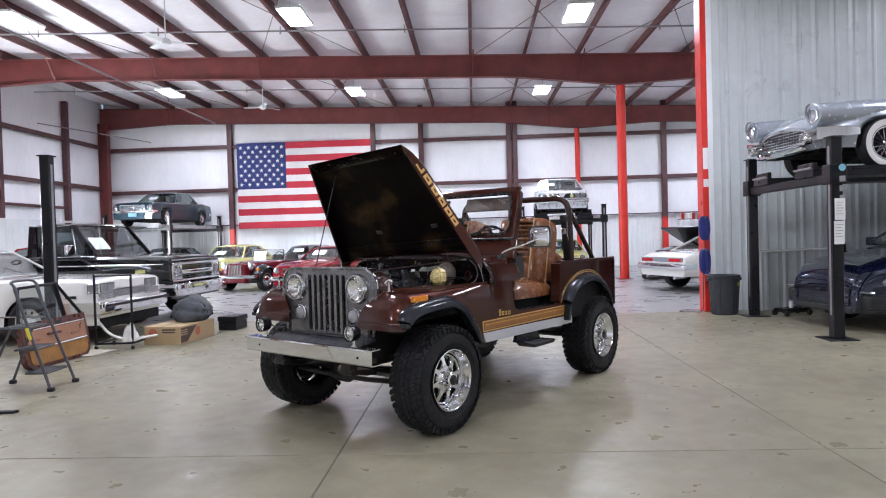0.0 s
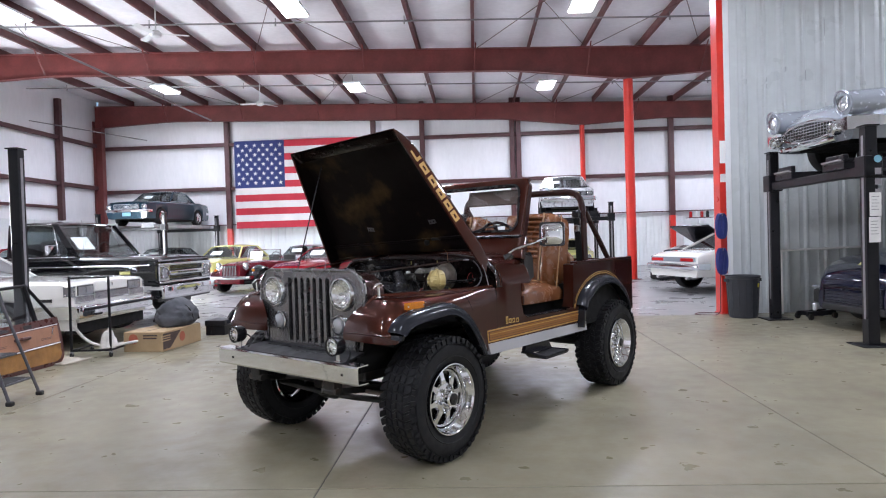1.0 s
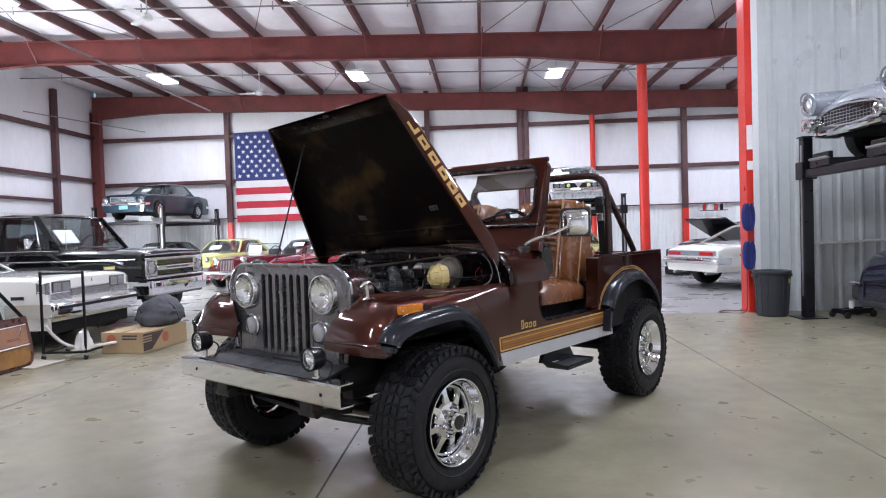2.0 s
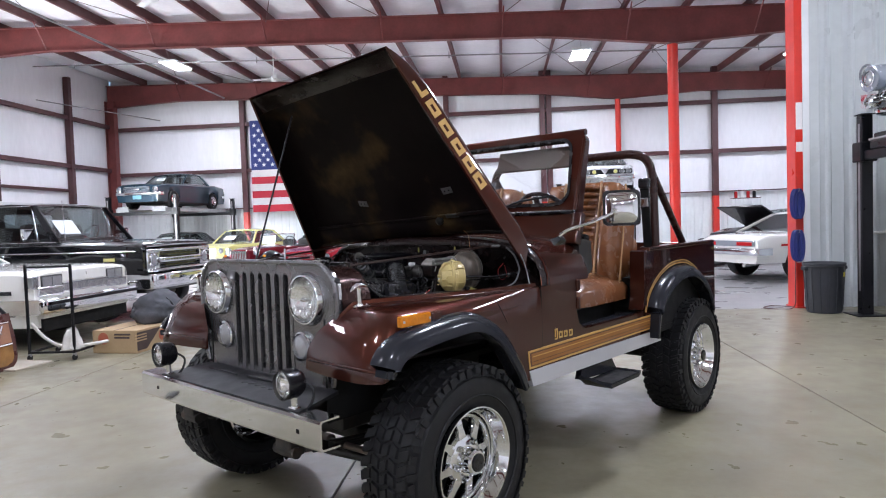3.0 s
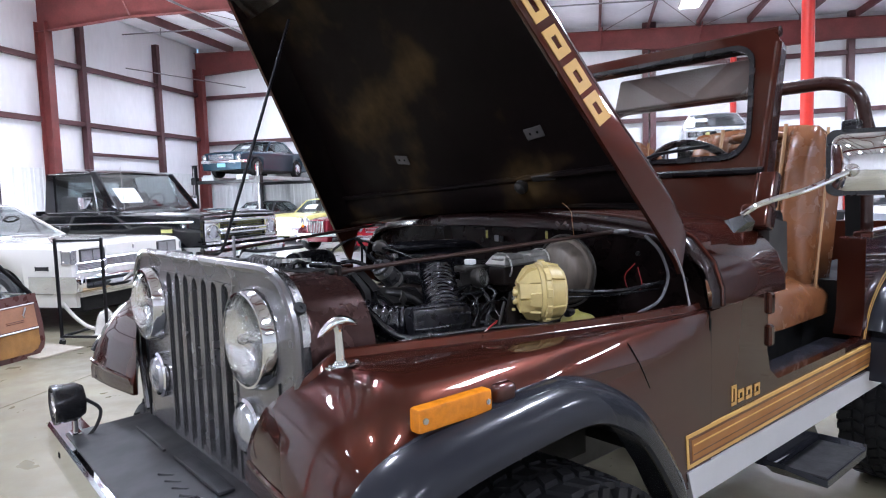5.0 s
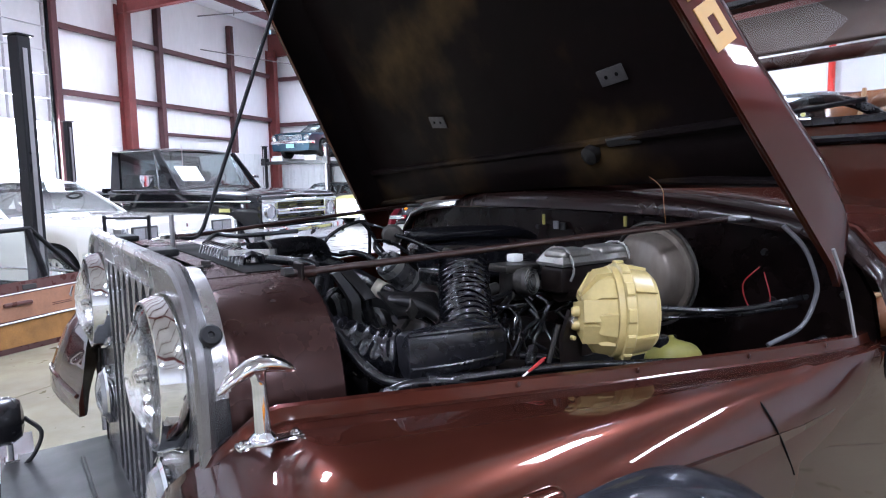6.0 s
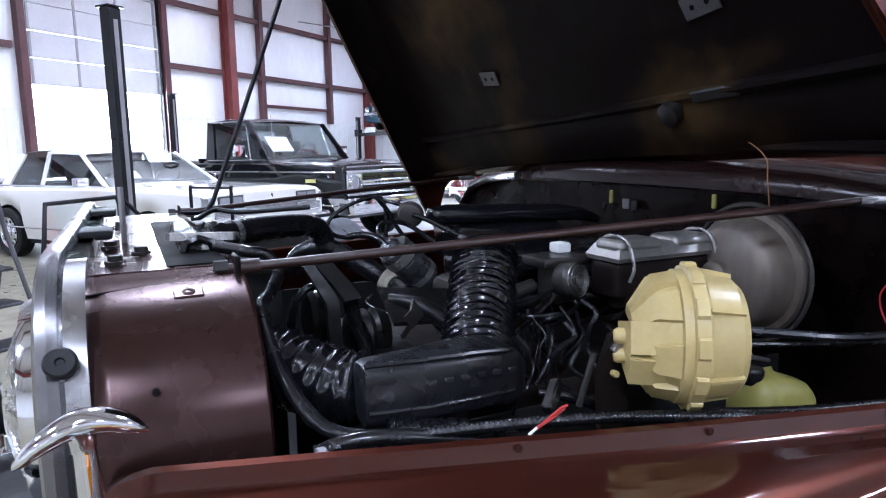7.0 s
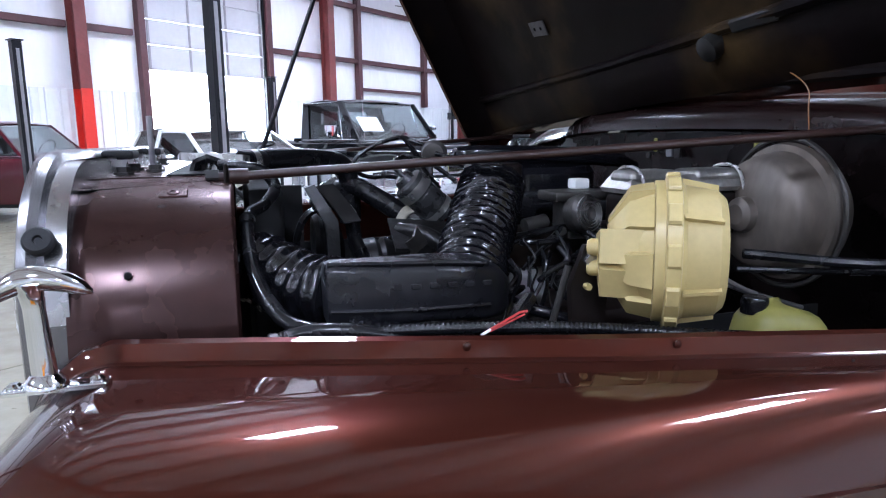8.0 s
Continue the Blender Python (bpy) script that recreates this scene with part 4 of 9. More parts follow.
def roadster(m):
    c = base_car("red_roadster", m, "dark red open roadster with separate black wings and a chrome grille", M["crimson"],
                 [(-1.75, 0.55), (-1.6, 0.74), (-0.9, 0.80), (-0.2, 0.80), (0.5, 0.86), (1.5, 0.82), (1.72, 0.78), (1.75, 0.66)], [(-1.75, 0.55), (-0.8, 0.66), (0.3, 0.58), (1.2, 0.42), (1.75, 0.34)], (1.25, -1.15), 0.30, 0.26, 0.32, 0.19, "cap", 0.66)
    for s in (1, -1):
        wing = []
        for a in np.linspace(-0.15, math.pi * 0.98, 18):
            x, z = 1.25 + 0.42 * math.cos(a) - (0.22 * max(0, a - 1.9)), 0.33 + 0.40 * math.sin(a)
            wing.append([(x, s * (0.40 + q * 0.40), z + dz) for q, dz in ((0, -0.05), (0.15, 0.0), (0.5, 0.03), (0.85, 0.0), (1.0, -0.06))])
        part("front_wing", loft(wing, closed=False, caps=False), M["black_paint"] if s > 0 else M["maroon_paint"], c, "dark flowing front wing", sharp=60)
        rear = []
        for a in np.linspace(0.0, math.pi, 14):
            x, z = -1.15 + 0.42 * math.cos(a), 0.33 + 0.42 * math.sin(a)
            rear.append([(x, s * (0.5 + q * 0.30), z + dz) for q, dz in ((0, -0.04), (0.3, 0.02), (0.8, 0.0), (1.0, -0.06))])
        part("rear_wing", loft(rear, closed=False, caps=False), M["red_car"], c, sharp=60)
        round_lamp(c, 1.62, s * 0.46, 0.74, 0.095)
        part("wing_lamp", moved(lathe([(0.004, -0.05), (0.04, -0.02), (0.045, 0.02), (0.003, 0.04)], 16, "X"), pose(1.55, s * 0.64, 0.62)), M["amber"], c)
        part("screen_post", tube([(0.28, s * 0.58, 0.84), (0.20, s * 0.57, 1.16)], 0.014, 6), M["chrome"], c)
    g = bar_grille(c, 1.765, -0.24, 0.24, 0.40, 0.76, 9, vertical=True)
    part("screen_frame", tube([(0.20, -0.57, 1.16), (0.20, 0.57, 1.16)], 0.013, 6), M["chrome"], c)
    pn = part("windscreen", sheet([(0.275, 0.56, 0.86), (0.205, 0.55, 1.15), (0.205, -0.55, 1.15), (0.275, -0.56, 0.86)], 0.004), M["screen"], c)
    pn.visible_shadow = False
    part("windscreen_paper", sheet([(0.262, -0.50, 0.90), (0.215, -0.50, 1.12), (0.215, -0.05, 1.12), (0.262, -0.05, 0.90)], 0.002), M["paper"], c)
    part("cockpit", box(-0.75, 0.2, -0.5, 0.5, 0.72, 0.835, 0.03, 2), M["interior"], c)
    for s in (1, -1):
        part("seat_back", box(-0.72, -0.58, s * 0.27 - 0.2, s * 0.27 + 0.2, 0.8, 1.0, 0.05, 2), M["interior"], c)
    part("steering_wheel", moved(tube([(0.18 * math.cos(a), 0.18 * math.sin(a), 0) for a in (2 * math.pi * k / 24 for k in range(25))], 0.012, 6), pose(-0.02, 0.28, 0.92, 0, -70, 0)), M["interior"], c)
    bumper_bar(c, 1.90, 0.72, 0.40, 0.48, 0.05)


roadster(pose(-5.25, 20.05, 0, 0, 0, -112))


def plain_car(name, m, label, paint, h=1.28, nose=0.72, roof_mat=None, style="cap"):
    c = base_car(name, m, label, paint, [(-2.15, 0.62), (-2.1, 0.82), (-1.3, 0.88), (0.6, 0.88), (1.7, nose + 0.08), (2.1, nose), (2.15, nose - 0.12)], [(-2.15, 0.76), (0, 0.84), (1.7, 0.80), (2.15, 0.70)], (1.32, -1.25), 0.36, 0.24, 0.31, style=style)
    greenhouse(c, paint, (0.62, -1.45), (0.05, -0.85), 0.88, h, 0.74, 0.58, roof_mat)
    for s in (1, -1):
        round_lamp(c, 2.14, s * 0.58, nose - 0.10, 0.08)
        part("indicator", box(2.12, 2.15, s * 0.58 - 0.06, s * 0.58 + 0.06, nose - 0.27, nose - 0.23, 0.006, 1), M["amber"], c)
    bar_grille(c, 2.155, -0.4, 0.4, nose - 0.19, nose - 0.06, 4)
    bumper_bar(c, 2.23, 0.78, 0.38, 0.48, 0.07)
    part("windscreen_paper", sheet([(0.44, -0.48, 0.99), (0.25, -0.48, 1.12), (0.25, -0.08, 1.12), (0.44, -0.08, 0.99)], 0.002), M["paper"], c)
    return c


plain_car("yellow_coupe", pose(-7.55, 23.4, 0, 0, 0, -103), "bright yellow coupe with a paper in its windscreen", M["yellow_paint"], 1.30, 0.80)
plain_car("red_coupe", pose(-3.15, 18.9, 0, 0, 0, -108), "low red coupe with a paper in its windscreen", M["red_car"], 1.20, 0.74)
plain_car("pale_convertible", pose(-5.2, 25.2, 0, 0, 0, -95), "pale blue-white car standing by the back wall", M["silver_paint"], 1.22, 0.80)
plain_car("grey_coupe", LIFT_A @ Matrix.Translation((-0.1, 0, 0)), "dark grey coupe parked beneath a raised lift", M["grey_paint"], 1.26, 0.78)
plain_car("lime_coupe", LIFT_B @ Matrix.Translation((-0.3, 0, 0)), "yellow coupe parked beneath a raised lift", M["yellow_paint"], 1.18, 0.76)
plain_car("red_sedan", pose(-9.6, 15.6, 0, 0, 0, 172), "red sedan mostly hidden behind the pickup truck", M["red_car"], 1.42, 0.80)

# maroon car by the far door
mc_ = base_car("maroon_sedan", pose(-11.95, 9.55, 0, 0, 0, 27), "deep maroon fifties sedan with chrome trim", M["maroon_paint"],
               [(-2.3, 0.62), (-2.2, 0.92), (-1.4, 1.0), (0.7, 1.02), (1.6, 0.98), (2.1, 0.92), (2.28, 0.80), (2.32, 0.66)], [(-2.32, 0.76), (0, 0.90), (1.7, 0.88), (2.32, 0.78)], (1.45, -1.35), 0.38, 0.28, 0.34, 0.19, "whitewall", crown=0.05, shoulder=0.12)
greenhouse(mc_, M["maroon_paint"], (0.75, -1.6), (0.15, -0.95), 1.02, 1.56, 0.78, 0.62, None, -0.3)
for s in (1, -1):
    round_lamp(mc_, 2.27, s * 0.66, 0.83, 0.095)
bar_grille(mc_, 2.325, -0.5, 0.5, 0.52, 0.70, 5)
bumper_bar(mc_, 2.44, 0.84, 0.40, 0.52, 0.08)

# silver-blue convertible on the lift by the partition
LIFT_C = pose(7.06, 9.55, 0, 0, 0, 186)
tb = base_car("silver_blue_convertible", LIFT_C @ Matrix.Translation((0.0, 0, 2.12)), "silver-blue fifties two-seater with wire wheels on a lift", M["silver_paint"],
              [(-2.3, 0.70), (-2.2, 0.92), (-1.0, 0.93), (0.4, 0.92), (1.3, 0.885), (1.75, 0.84), (1.95, 0.77), (2.08, 0.66), (2.12, 0.56)], [(-2.3, 0.82), (0, 0.87), (1.4, 0.88), (2.0, 0.80), (2.12, 0.74)], (1.28, -1.30), 0.41, 0.30, 0.345, 0.19, "whitewall", crown=0.06, shoulder=0.16)
for s in (1, -1):
    # fender ridge that ends in a hooded headlamp
    ridge = []
    for x, r_ in ((0.2, 0.05), (0.8, 0.13), (1.4, 0.165), (1.8, 0.165), (2.05, 0.155), (2.20, 0.15)):
        zc = lerp([(0.2, 0.86), (1.0, 0.80), (1.6, 0.765), (2.2, 0.735)], x)
        ridge.append([(x, s * (0.70 + r_ * math.cos(a) * 0.95), zc + r_ * math.sin(a)) for a in (2 * math.pi * k / 20 for k in range(20))])
    part("fender_ridge", loft(ridge), M["silver_paint"], tb, sharp=50)
    hood_lip = [(2.20 + 0.05 * max(0.0, math.sin(a)), s * (0.70 + 0.146 * math.cos(a)), 0.735 + 0.15 * math.sin(a)) for a in (2 * math.pi * k / 28 for k in range(29))]
    part("lamp_hood", tube(hood_lip, 0.014, 6), M["silver_paint"], tb)
    round_lamp(tb, 2.205, s * 0.70, 0.73, 0.085)
    part("bumper_pod", moved(lathe([(0.03, -0.2), (0.07, -0.10), (0.085, 0.0), (0.08, 0.06), (0.05, 0.075), (0.045, 0.05)], 24, "X"), pose(2.24, s * 0.60, 0.44)), M["chrome"], tb, "chrome bullet bumper end")
    part("bumper_wing", loft([[(2.27, s * 0.52, 0.38), (2.27, s * 0.52, 0.52), (2.20, s * 0.52, 0.52), (2.20, s * 0.52, 0.38)], [(2.24, s * 0.80, 0.40), (2.24, s * 0.80, 0.56), (2.16, s * 0.80, 0.56), (2.16, s * 0.80, 0.40)], [(1.95, s * 0.925, 0.43), (1.95, s * 0.925, 0.56), (1.93, s * 0.88, 0.56), (1.93, s * 0.88, 0.43)], [(1.72, s * 0.92, 0.45), (1.72, s * 0.92, 0.54), (1.72, s * 0.88, 0.54), (1.72, s * 0.88, 0.45)]]), M["chrome"], tb)
part("lower_bumper", tube([(2.20, -0.56, 0.33), (2.28, -0.3, 0.30), (2.30, 0, 0.295), (2.28, 0.3, 0.30), (2.20, 0.56, 0.33)], 0.04, 10), M["chrome"], tb)
gr = part("grille_frame", tube([(2.19 - 0.03 * abs(math.cos(a)), 0.56 * math.cos(a), 0.50 + 0.13 * math.sin(a)) for a in (2 * math.pi * k / 32 for k in range(33))], 0.022, 8), M["chrome"], tb)
part("grille_back", loft([[(2.13, 0.55 * math.cos(a), 0.50 + 0.125 * math.sin(a)) for a in (2 * math.pi * k / 32 for k in range(32))], [(2.15, 0.55 * math.cos(a), 0.50 + 0.125 * math.sin(a)) for a in (2 * math.pi * k / 32 for k in range(32))]]), M["dark_slot"], gr)
for k in range(-9, 10):
    y = k * 0.056
    hh = 0.12 * math.sqrt(max(0.02, 1 - (y / 0.56) ** 2))
    part("grille_bar", box(2.15, 2.165, y - 0.004, y + 0.004, 0.50 - hh, 0.50 + hh), M["chrome"], gr)
for z in (0.42, 0.46, 0.50, 0.54, 0.58):
    hw = 0.54 * math.sqrt(max(0.02, 1 - ((z - 0.5) / 0.13) ** 2))
    part("grille_bar", box(2.15, 2.165, -hw, hw, z - 0.004, z + 0.004), M["chrome"], gr)
part("hood_scoop", loft([[(1.65, -0.22, 0.93), (1.65, 0.22, 0.93), (1.65, 0.18, 0.975), (1.65, -0.18, 0.975)], [(0.6, -0.2, 0.955), (0.6, 0.2, 0.955), (0.6, 0.15, 0.975), (0.6, -0.15, 0.975)]]), M["silver_paint"], tb)
greenhouse(tb, M["silver_paint"], (0.35, -1.0), (-0.15, -0.75), 0.93, 1.32, 0.74, 0.60)
part("side_script", box(0.95, 1.12, -0.905, -0.895, 0.80, 0.815, 0.002, 1), M["chrome"], tb)

# navy sport utility car beneath that lift
suv = base_car("navy_suv", pose(7.62, 9.28, 0, 0, 0, 187), "dark navy sport utility car parked beneath a lift", M["navy_paint"],
               [(-2.35, 0.85), (-2.2, 1.12), (0.7, 1.10), (1.2, 1.04), (1.9, 0.94), (2.25, 0.82), (2.38, 0.68), (2.42, 0.50)], [(-2.35, 0.85), (-1, 0.95), (1.4, 0.95), (2.0, 0.88), (2.42, 0.62)], (1.45, -1.42), 0.44, 0.26, 0.39, 0.27, "alloy", crown=0.05, shoulder=0.12)
greenhouse(suv, M["navy_paint"], (1.0, -2.1), (0.1, -1.6), 1.10, 1.66, 0.84, 0.66, None, -0.35)
bar_grille(suv, 2.42, -0.50, 0.50, 0.36, 0.56, 5, frame="black", slat="black")
part("lower_intake", box(2.30, 2.43, -0.55, 0.55, 0.24, 0.33, 0.02, 2), M["dark_slot"], suv)
for s in (1, -1):
    part("side_intake", box(2.12, 2.36, s * 0.70 - 0.12, s * 0.70 + 0.12, 0.30, 0.50, 0.04, 2), M["dark_slot"], suv)
    part("day_lamp", box(2.30, 2.375, s * 0.70 - 0.11, s * 0.70 + 0.11, 0.515, 0.54, 0.008, 1), M["lamp_glass"], suv)
    lamp = part("headlamp", moved(lathe([(0.004, -0.06), (0.10, -0.04), (0.15, 0.0), (0.12, 0.035), (0.005, 0.05)], 24, "X"), Matrix.Translation((2.08, s * 0.74, 0.74)) @ Matrix.Rotation(radians(-38), 4, "Y") @ Matrix.Rotation(radians(s * 28), 4, "Z") @ Matrix.Diagonal((1, 1.15, 1.0, 1))), M["lamp_glass"], suv)
    part("wing_mirror", moved(box(-0.07, 0.07, -0.10, 0.10, -0.07, 0.07, 0.03, 2), pose(0.75, s * 1.02, 1.14)), M["navy_paint"], suv)
part("hood_badge", moved(box(-0.03, 0.03, -0.025, 0.025, 0, 0.004, 0.001, 1), pose(2.28, 0, 0.87, 0, 35, 0)), M["yellow_paint"], suv)


# ------------------------------------------------------------ car lifts
def lift_post(parent, x, y, h, w=0.13, name="post"):
    p = part(name, join(box(x - w / 2, x + w / 2, y - w / 2, y + w / 2, 0.012, h, 0.008, 1), box(x - w / 2 - 0.02, x + w / 2 + 0.02, y - w / 2 - 0.02, y + w / 2 + 0.02, h, h + 0.015, 0.004, 1)), M["black"], parent)
    part("foot_plate", box(x - 0.18, x + 0.18, y - 0.18, y + 0.18, 0.0, 0.014, 0.003, 1), M["black"], p)
    part("safety_ladder", box(x + w / 2, x + w / 2 + 0.004, y - 0.02, y + 0.02, 0.3, h - 0.1), M["galv"], p)
    return p


def four_post(m, length, width, z, h, label, rail="black"):
    """Posts, cross-beams and two runways; the runways run along x, their front at +x."""
    l = root("car_lift", m, label, "car lift", "car lifts")
    for sx in (1, -1):
        for sy in (1, -1):
            lift_post(l, sx * (length / 2), sy * (width / 2), h)
        part("cross_beam", box(sx * length / 2 - 0.06, sx * length / 2 + 0.06, -width / 2 + 0.07, width / 2 - 0.07, z - 0.20, z - 0.09, 0.01, 1), M["black"], l)
        for sy in (1, -1):
            part("slider", box(sx * length / 2 - 0.1, sx * length / 2 + 0.1, sy * width / 2 - 0.1, sy * width / 2 + 0.1, z - 0.22, z + 0.02, 0.01, 1), M["black"], l)
    for sy in (1, -1):
        yc = sy * width * 0.27
        rw = part("runway", join(box(-length / 2 - 0.1, length / 2 + 0.1, yc - 0.24, yc + 0.24, z - 0.09, z, 0.006, 1), box(-length / 2 - 0.1, length / 2 + 0.1, yc + sy * 0.22, yc + sy * 0.25, z, z + 0.03)), M[rail], l)
        part("wheel_stop", box(length / 2 + 0.02, length / 2 + 0.08, yc - 0.2, yc + 0.2, z, z + 0.09, 0.01, 1), M[rail], rw)
    return l


M["pale_rail"] = mat("pale_grey_runway", (0.48, 0.49, 0.50), 0.5, var=0.1)
four_post(LIFT_A, 4.1, 2.5, 2.12, 2.55, "black four-post car lift holding a teal coupe", "pale_rail")
four_post(LIFT_B, 4.2, 2.45, 1.93, 2.25, "black four-post car lift holding a silver coupe")
lc = four_post(pose(7.15, 9.07, 0, 0, 0, 180 - 2.7), 4.55, 2.36, 2.12, 2.47, "black four-post car lift holding a silver-blue convertible")
for k in range(2):
    yc = (0.64, -0.64)[k]
    part("approach_ramp", loft([[(2.25, yc - 0.22, 2.04), (2.25, yc + 0.22, 2.04), (2.25, yc + 0.22, 2.06), (2.25, yc - 0.22, 2.06)], [(2.40, yc - 0.22, 2.13), (2.40, yc + 0.22, 2.13), (2.40, yc + 0.22, 2.15), (2.40, yc - 0.22, 2.15)]]), M["galv"], lc)
# pale bars, a round mark and two notices on the near post
MARK = pose(4.818, 7.9, 0, 0, 0, -2.7)
for k in range(5):
    part("post_mark", box(-0.035, 0.035, -0.0745, -0.0725, 1.92 - 0.115 * k, 1.99 - 0.115 * k, 0.001, 1), M["galv"], lc, "pale painted bar").matrix_world = MARK
part("round_mark", moved(lathe([(0.042, 0), (0.042, 0.002)], 20), pose(0, -0.0745, 2.09)), M["plate"], lc).matrix_world = MARK
for z0, z1, x0 in ((1.46, 1.72, -0.10), (1.17, 1.45, -0.11)):
    nt = part("notice", box(x0, x0 + 0.125, -0.080, -0.078, z0, z1), M["paper"], lc, "white printed notice")
    nt.matrix_world = MARK
    for k in range(5):
        part("text_bar", box(x0 + 0.02, x0 + 0.10 - 0.02 * (k % 2), -0.0808, -0.0803, z1 - 0.05 - 0.035 * k, z1 - 0.044 - 0.035 * k), M["galv"], nt).matrix_world = MARK
# ------------------------------------------------------------ the open off-road car
# Local frame: x ahead from the front axle, y to the car's left, z up from the floor.
CAR = pose(-0.610, 5.148, 0, 0, 0, -129.13)
M.update(
    brown=mat("brown_metallic_paint", (0.050, 0.0130, 0.0078), 0.30, metal=0.55, edge=(0.20, 0.08, 0.055), var=0.08, scale=3.0, coat=1.0, rvar=0.05),
    brown_inner=mat("satin_brown_inner_paint", (0.036, 0.0165, 0.0142), 0.25, metal=0.45, edge=(0.55, 0.45, 0.44), spec=1.0, var=0.22, scale=7.0, rvar=0.06),
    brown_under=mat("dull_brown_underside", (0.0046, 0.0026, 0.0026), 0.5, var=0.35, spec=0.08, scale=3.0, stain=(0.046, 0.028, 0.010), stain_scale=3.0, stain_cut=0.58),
    flare=mat("black_flare_plastic", (0.0165, 0.0175, 0.022), 0.25, var=0.12, scale=3.0, rvar=0.06, coat=0.25),
    grille=mat("grey_grille_paint", (0.21, 0.205, 0.21), 0.26, metal=0.75, var=0.06, scale=3.0, rvar=0.03),
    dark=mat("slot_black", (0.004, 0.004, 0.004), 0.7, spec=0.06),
    plastic=mat("satin_black_plastic", (0.0075, 0.0075, 0.009), 0.26, var=0.2, scale=6.0, bump=0.04, bscale=150),
    gold=mat("gold_decal", (0.52, 0.31, 0.085), 0.4, var=0.06),
    decal=mat("brown_decal", (0.26, 0.105, 0.022), 0.4, var=0.06),
    decal_dark=mat("dark_brown_decal", (0.095, 0.032, 0.012), 0.4, var=0.06),
    rocker=mat("silver_rocker_paint", (0.46, 0.46, 0.47), 0.45, metal=0.2, var=0.02, rvar=0.02),
    leather=mat("tan_leather", (0.17, 0.066, 0.026), 0.25, var=0.12, scale=7.0, bump=0.18, bscale=110, rvar=0.06, stain=(0.10, 0.034, 0.015), stain_scale=5.0, stain_soft=0.4),
    piping=mat("beige_piping", (0.42, 0.24, 0.11), 0.5, var=0.1),
    lens=mat("clear_lamp_lens", (0.97, 0.98, 0.98), 0.03, var=0.0, rvar=0.02, trans=1.0, ior=1.42),
    reflector=mat("lamp_reflector", (0.96, 0.97, 0.98), 0.14, metal=1.0, var=0.05, scale=30, bump=0.15, bscale=38),
    visor=mat("brown_vinyl", (0.050, 0.031, 0.022), 0.55, var=0.12, bump=0.2),
    grease=mat("greasy_black_steel", (0.012, 0.011, 0.010), 0.5, var=0.4, scale=7.0, stain=(0.05, 0.03, 0.02), stain_scale=6.0, stain_cut=0.6),
    deck=mat("flat_black_plate", (0.009, 0.009, 0.011), 0.5, var=0.25, scale=5.0),
    # Firewall brown taken near black: its shade under the hood is in the colour.
    firewall_shade=mat("dirty_dark_brown_panel", (0.0050, 0.0028, 0.0027), 0.26, var=0.4, scale=6.0, spec=0.09),
    # Body brown darkened and dulled; the hood's shade sits in this colour.
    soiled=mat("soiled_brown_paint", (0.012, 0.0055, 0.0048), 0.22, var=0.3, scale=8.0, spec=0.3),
    block_dirt=mat("oily_brown_spot", (0.020, 0.012, 0.010), 0.4, var=0.3, scale=40),
    tag=mat("grey_zinc_plate", (0.075, 0.071, 0.073), 0.5, metal=0.2, var=0.25, scale=30),
    primer=mat("rusty_steel", (0.17, 0.14, 0.12), 0.5, metal=0.4, var=0.25, scale=5.0),
)
car4 = root("off_road_car", CAR, "dark brown open off-road car with raised hood, on concrete", "off-road car")


def mirror(bm):
    bm.transform(Matrix.Diagonal((1, -1, 1, 1)))
    return bm


def sides(name, make, material, label="", sharp=32):
    """The same part on the car's left and right."""
    return [part(name, make(), material, car4, label, sharp=sharp), part(name, mirror(make()), material, car4, label, sharp=sharp)]


# ---- tub
ARCH_R = [(-1.695, 0.60), (-1.73, 0.765), (-1.80, 0.845), (-1.90, 0.90), (-2.03, 0.94), (-2.15, 0.95), (-2.28, 0.94), (-2.42, 0.885), (-2.54, 0.79), (-2.62, 0.665)]
ARCH_F = [(0.464, 0.797), (0.452, 0.836), (0.420, 0.867), (0.36, 0.890), (0.27, 0.904), (0.14, 0.915), (0.02, 0.918), (-0.07, 0.893), (-0.17, 0.83), (-0.27, 0.705), (-0.335, 0.60)]


def tub_side():
    out = [(-0.335, 0.60), (-0.27, 0.705), (-0.17, 0.83), (-0.06, 0.915), (-0.02, 0.955), (-0.30, 0.945), (-0.50, 0.955), (-0.545, 1.012), (-0.865, 1.022), (-0.865, 0.86), (-0.885, 0.80), (-0.935, 0.765),
           (-1.56, 0.758), (-1.63, 0.775), (-1.665, 0.82), (-1.675, 1.10), (-1.695, 1.128), (-2.785, 1.122), (-2.805, 1.10), (-2.80, 0.64), (-2.62, 0.665)] + ARCH_R[-2::-1]
    return bevelled(prism(out, 0.785, 0.815), 0.007, 2, 50)


tub = part("tub_side", tub_side(), M["brown"], car4)
part("tub_side", mirror(tub_side()), M["brown"], car4)
part("tailgate_panel", box(-2.80, -2.77, -0.79, 0.79, 0.62, 1.12, 0.008, 2), M["brown"], car4)
part("tub_floor", join(box(-2.78, -0.55, -0.79, 0.79, 0.60, 0.635), box(-2.78, -1.72, -0.79, -0.45, 0.6, 0.95), box(-2.78, -1.72, 0.45, 0.785, 0.6, 0.95)), M["under"], car4)
sides("tub_rail", lambda: box(-2.79, -1.70, 0.755, 0.822, 1.112, 1.138, 0.008, 2), M["brown"])
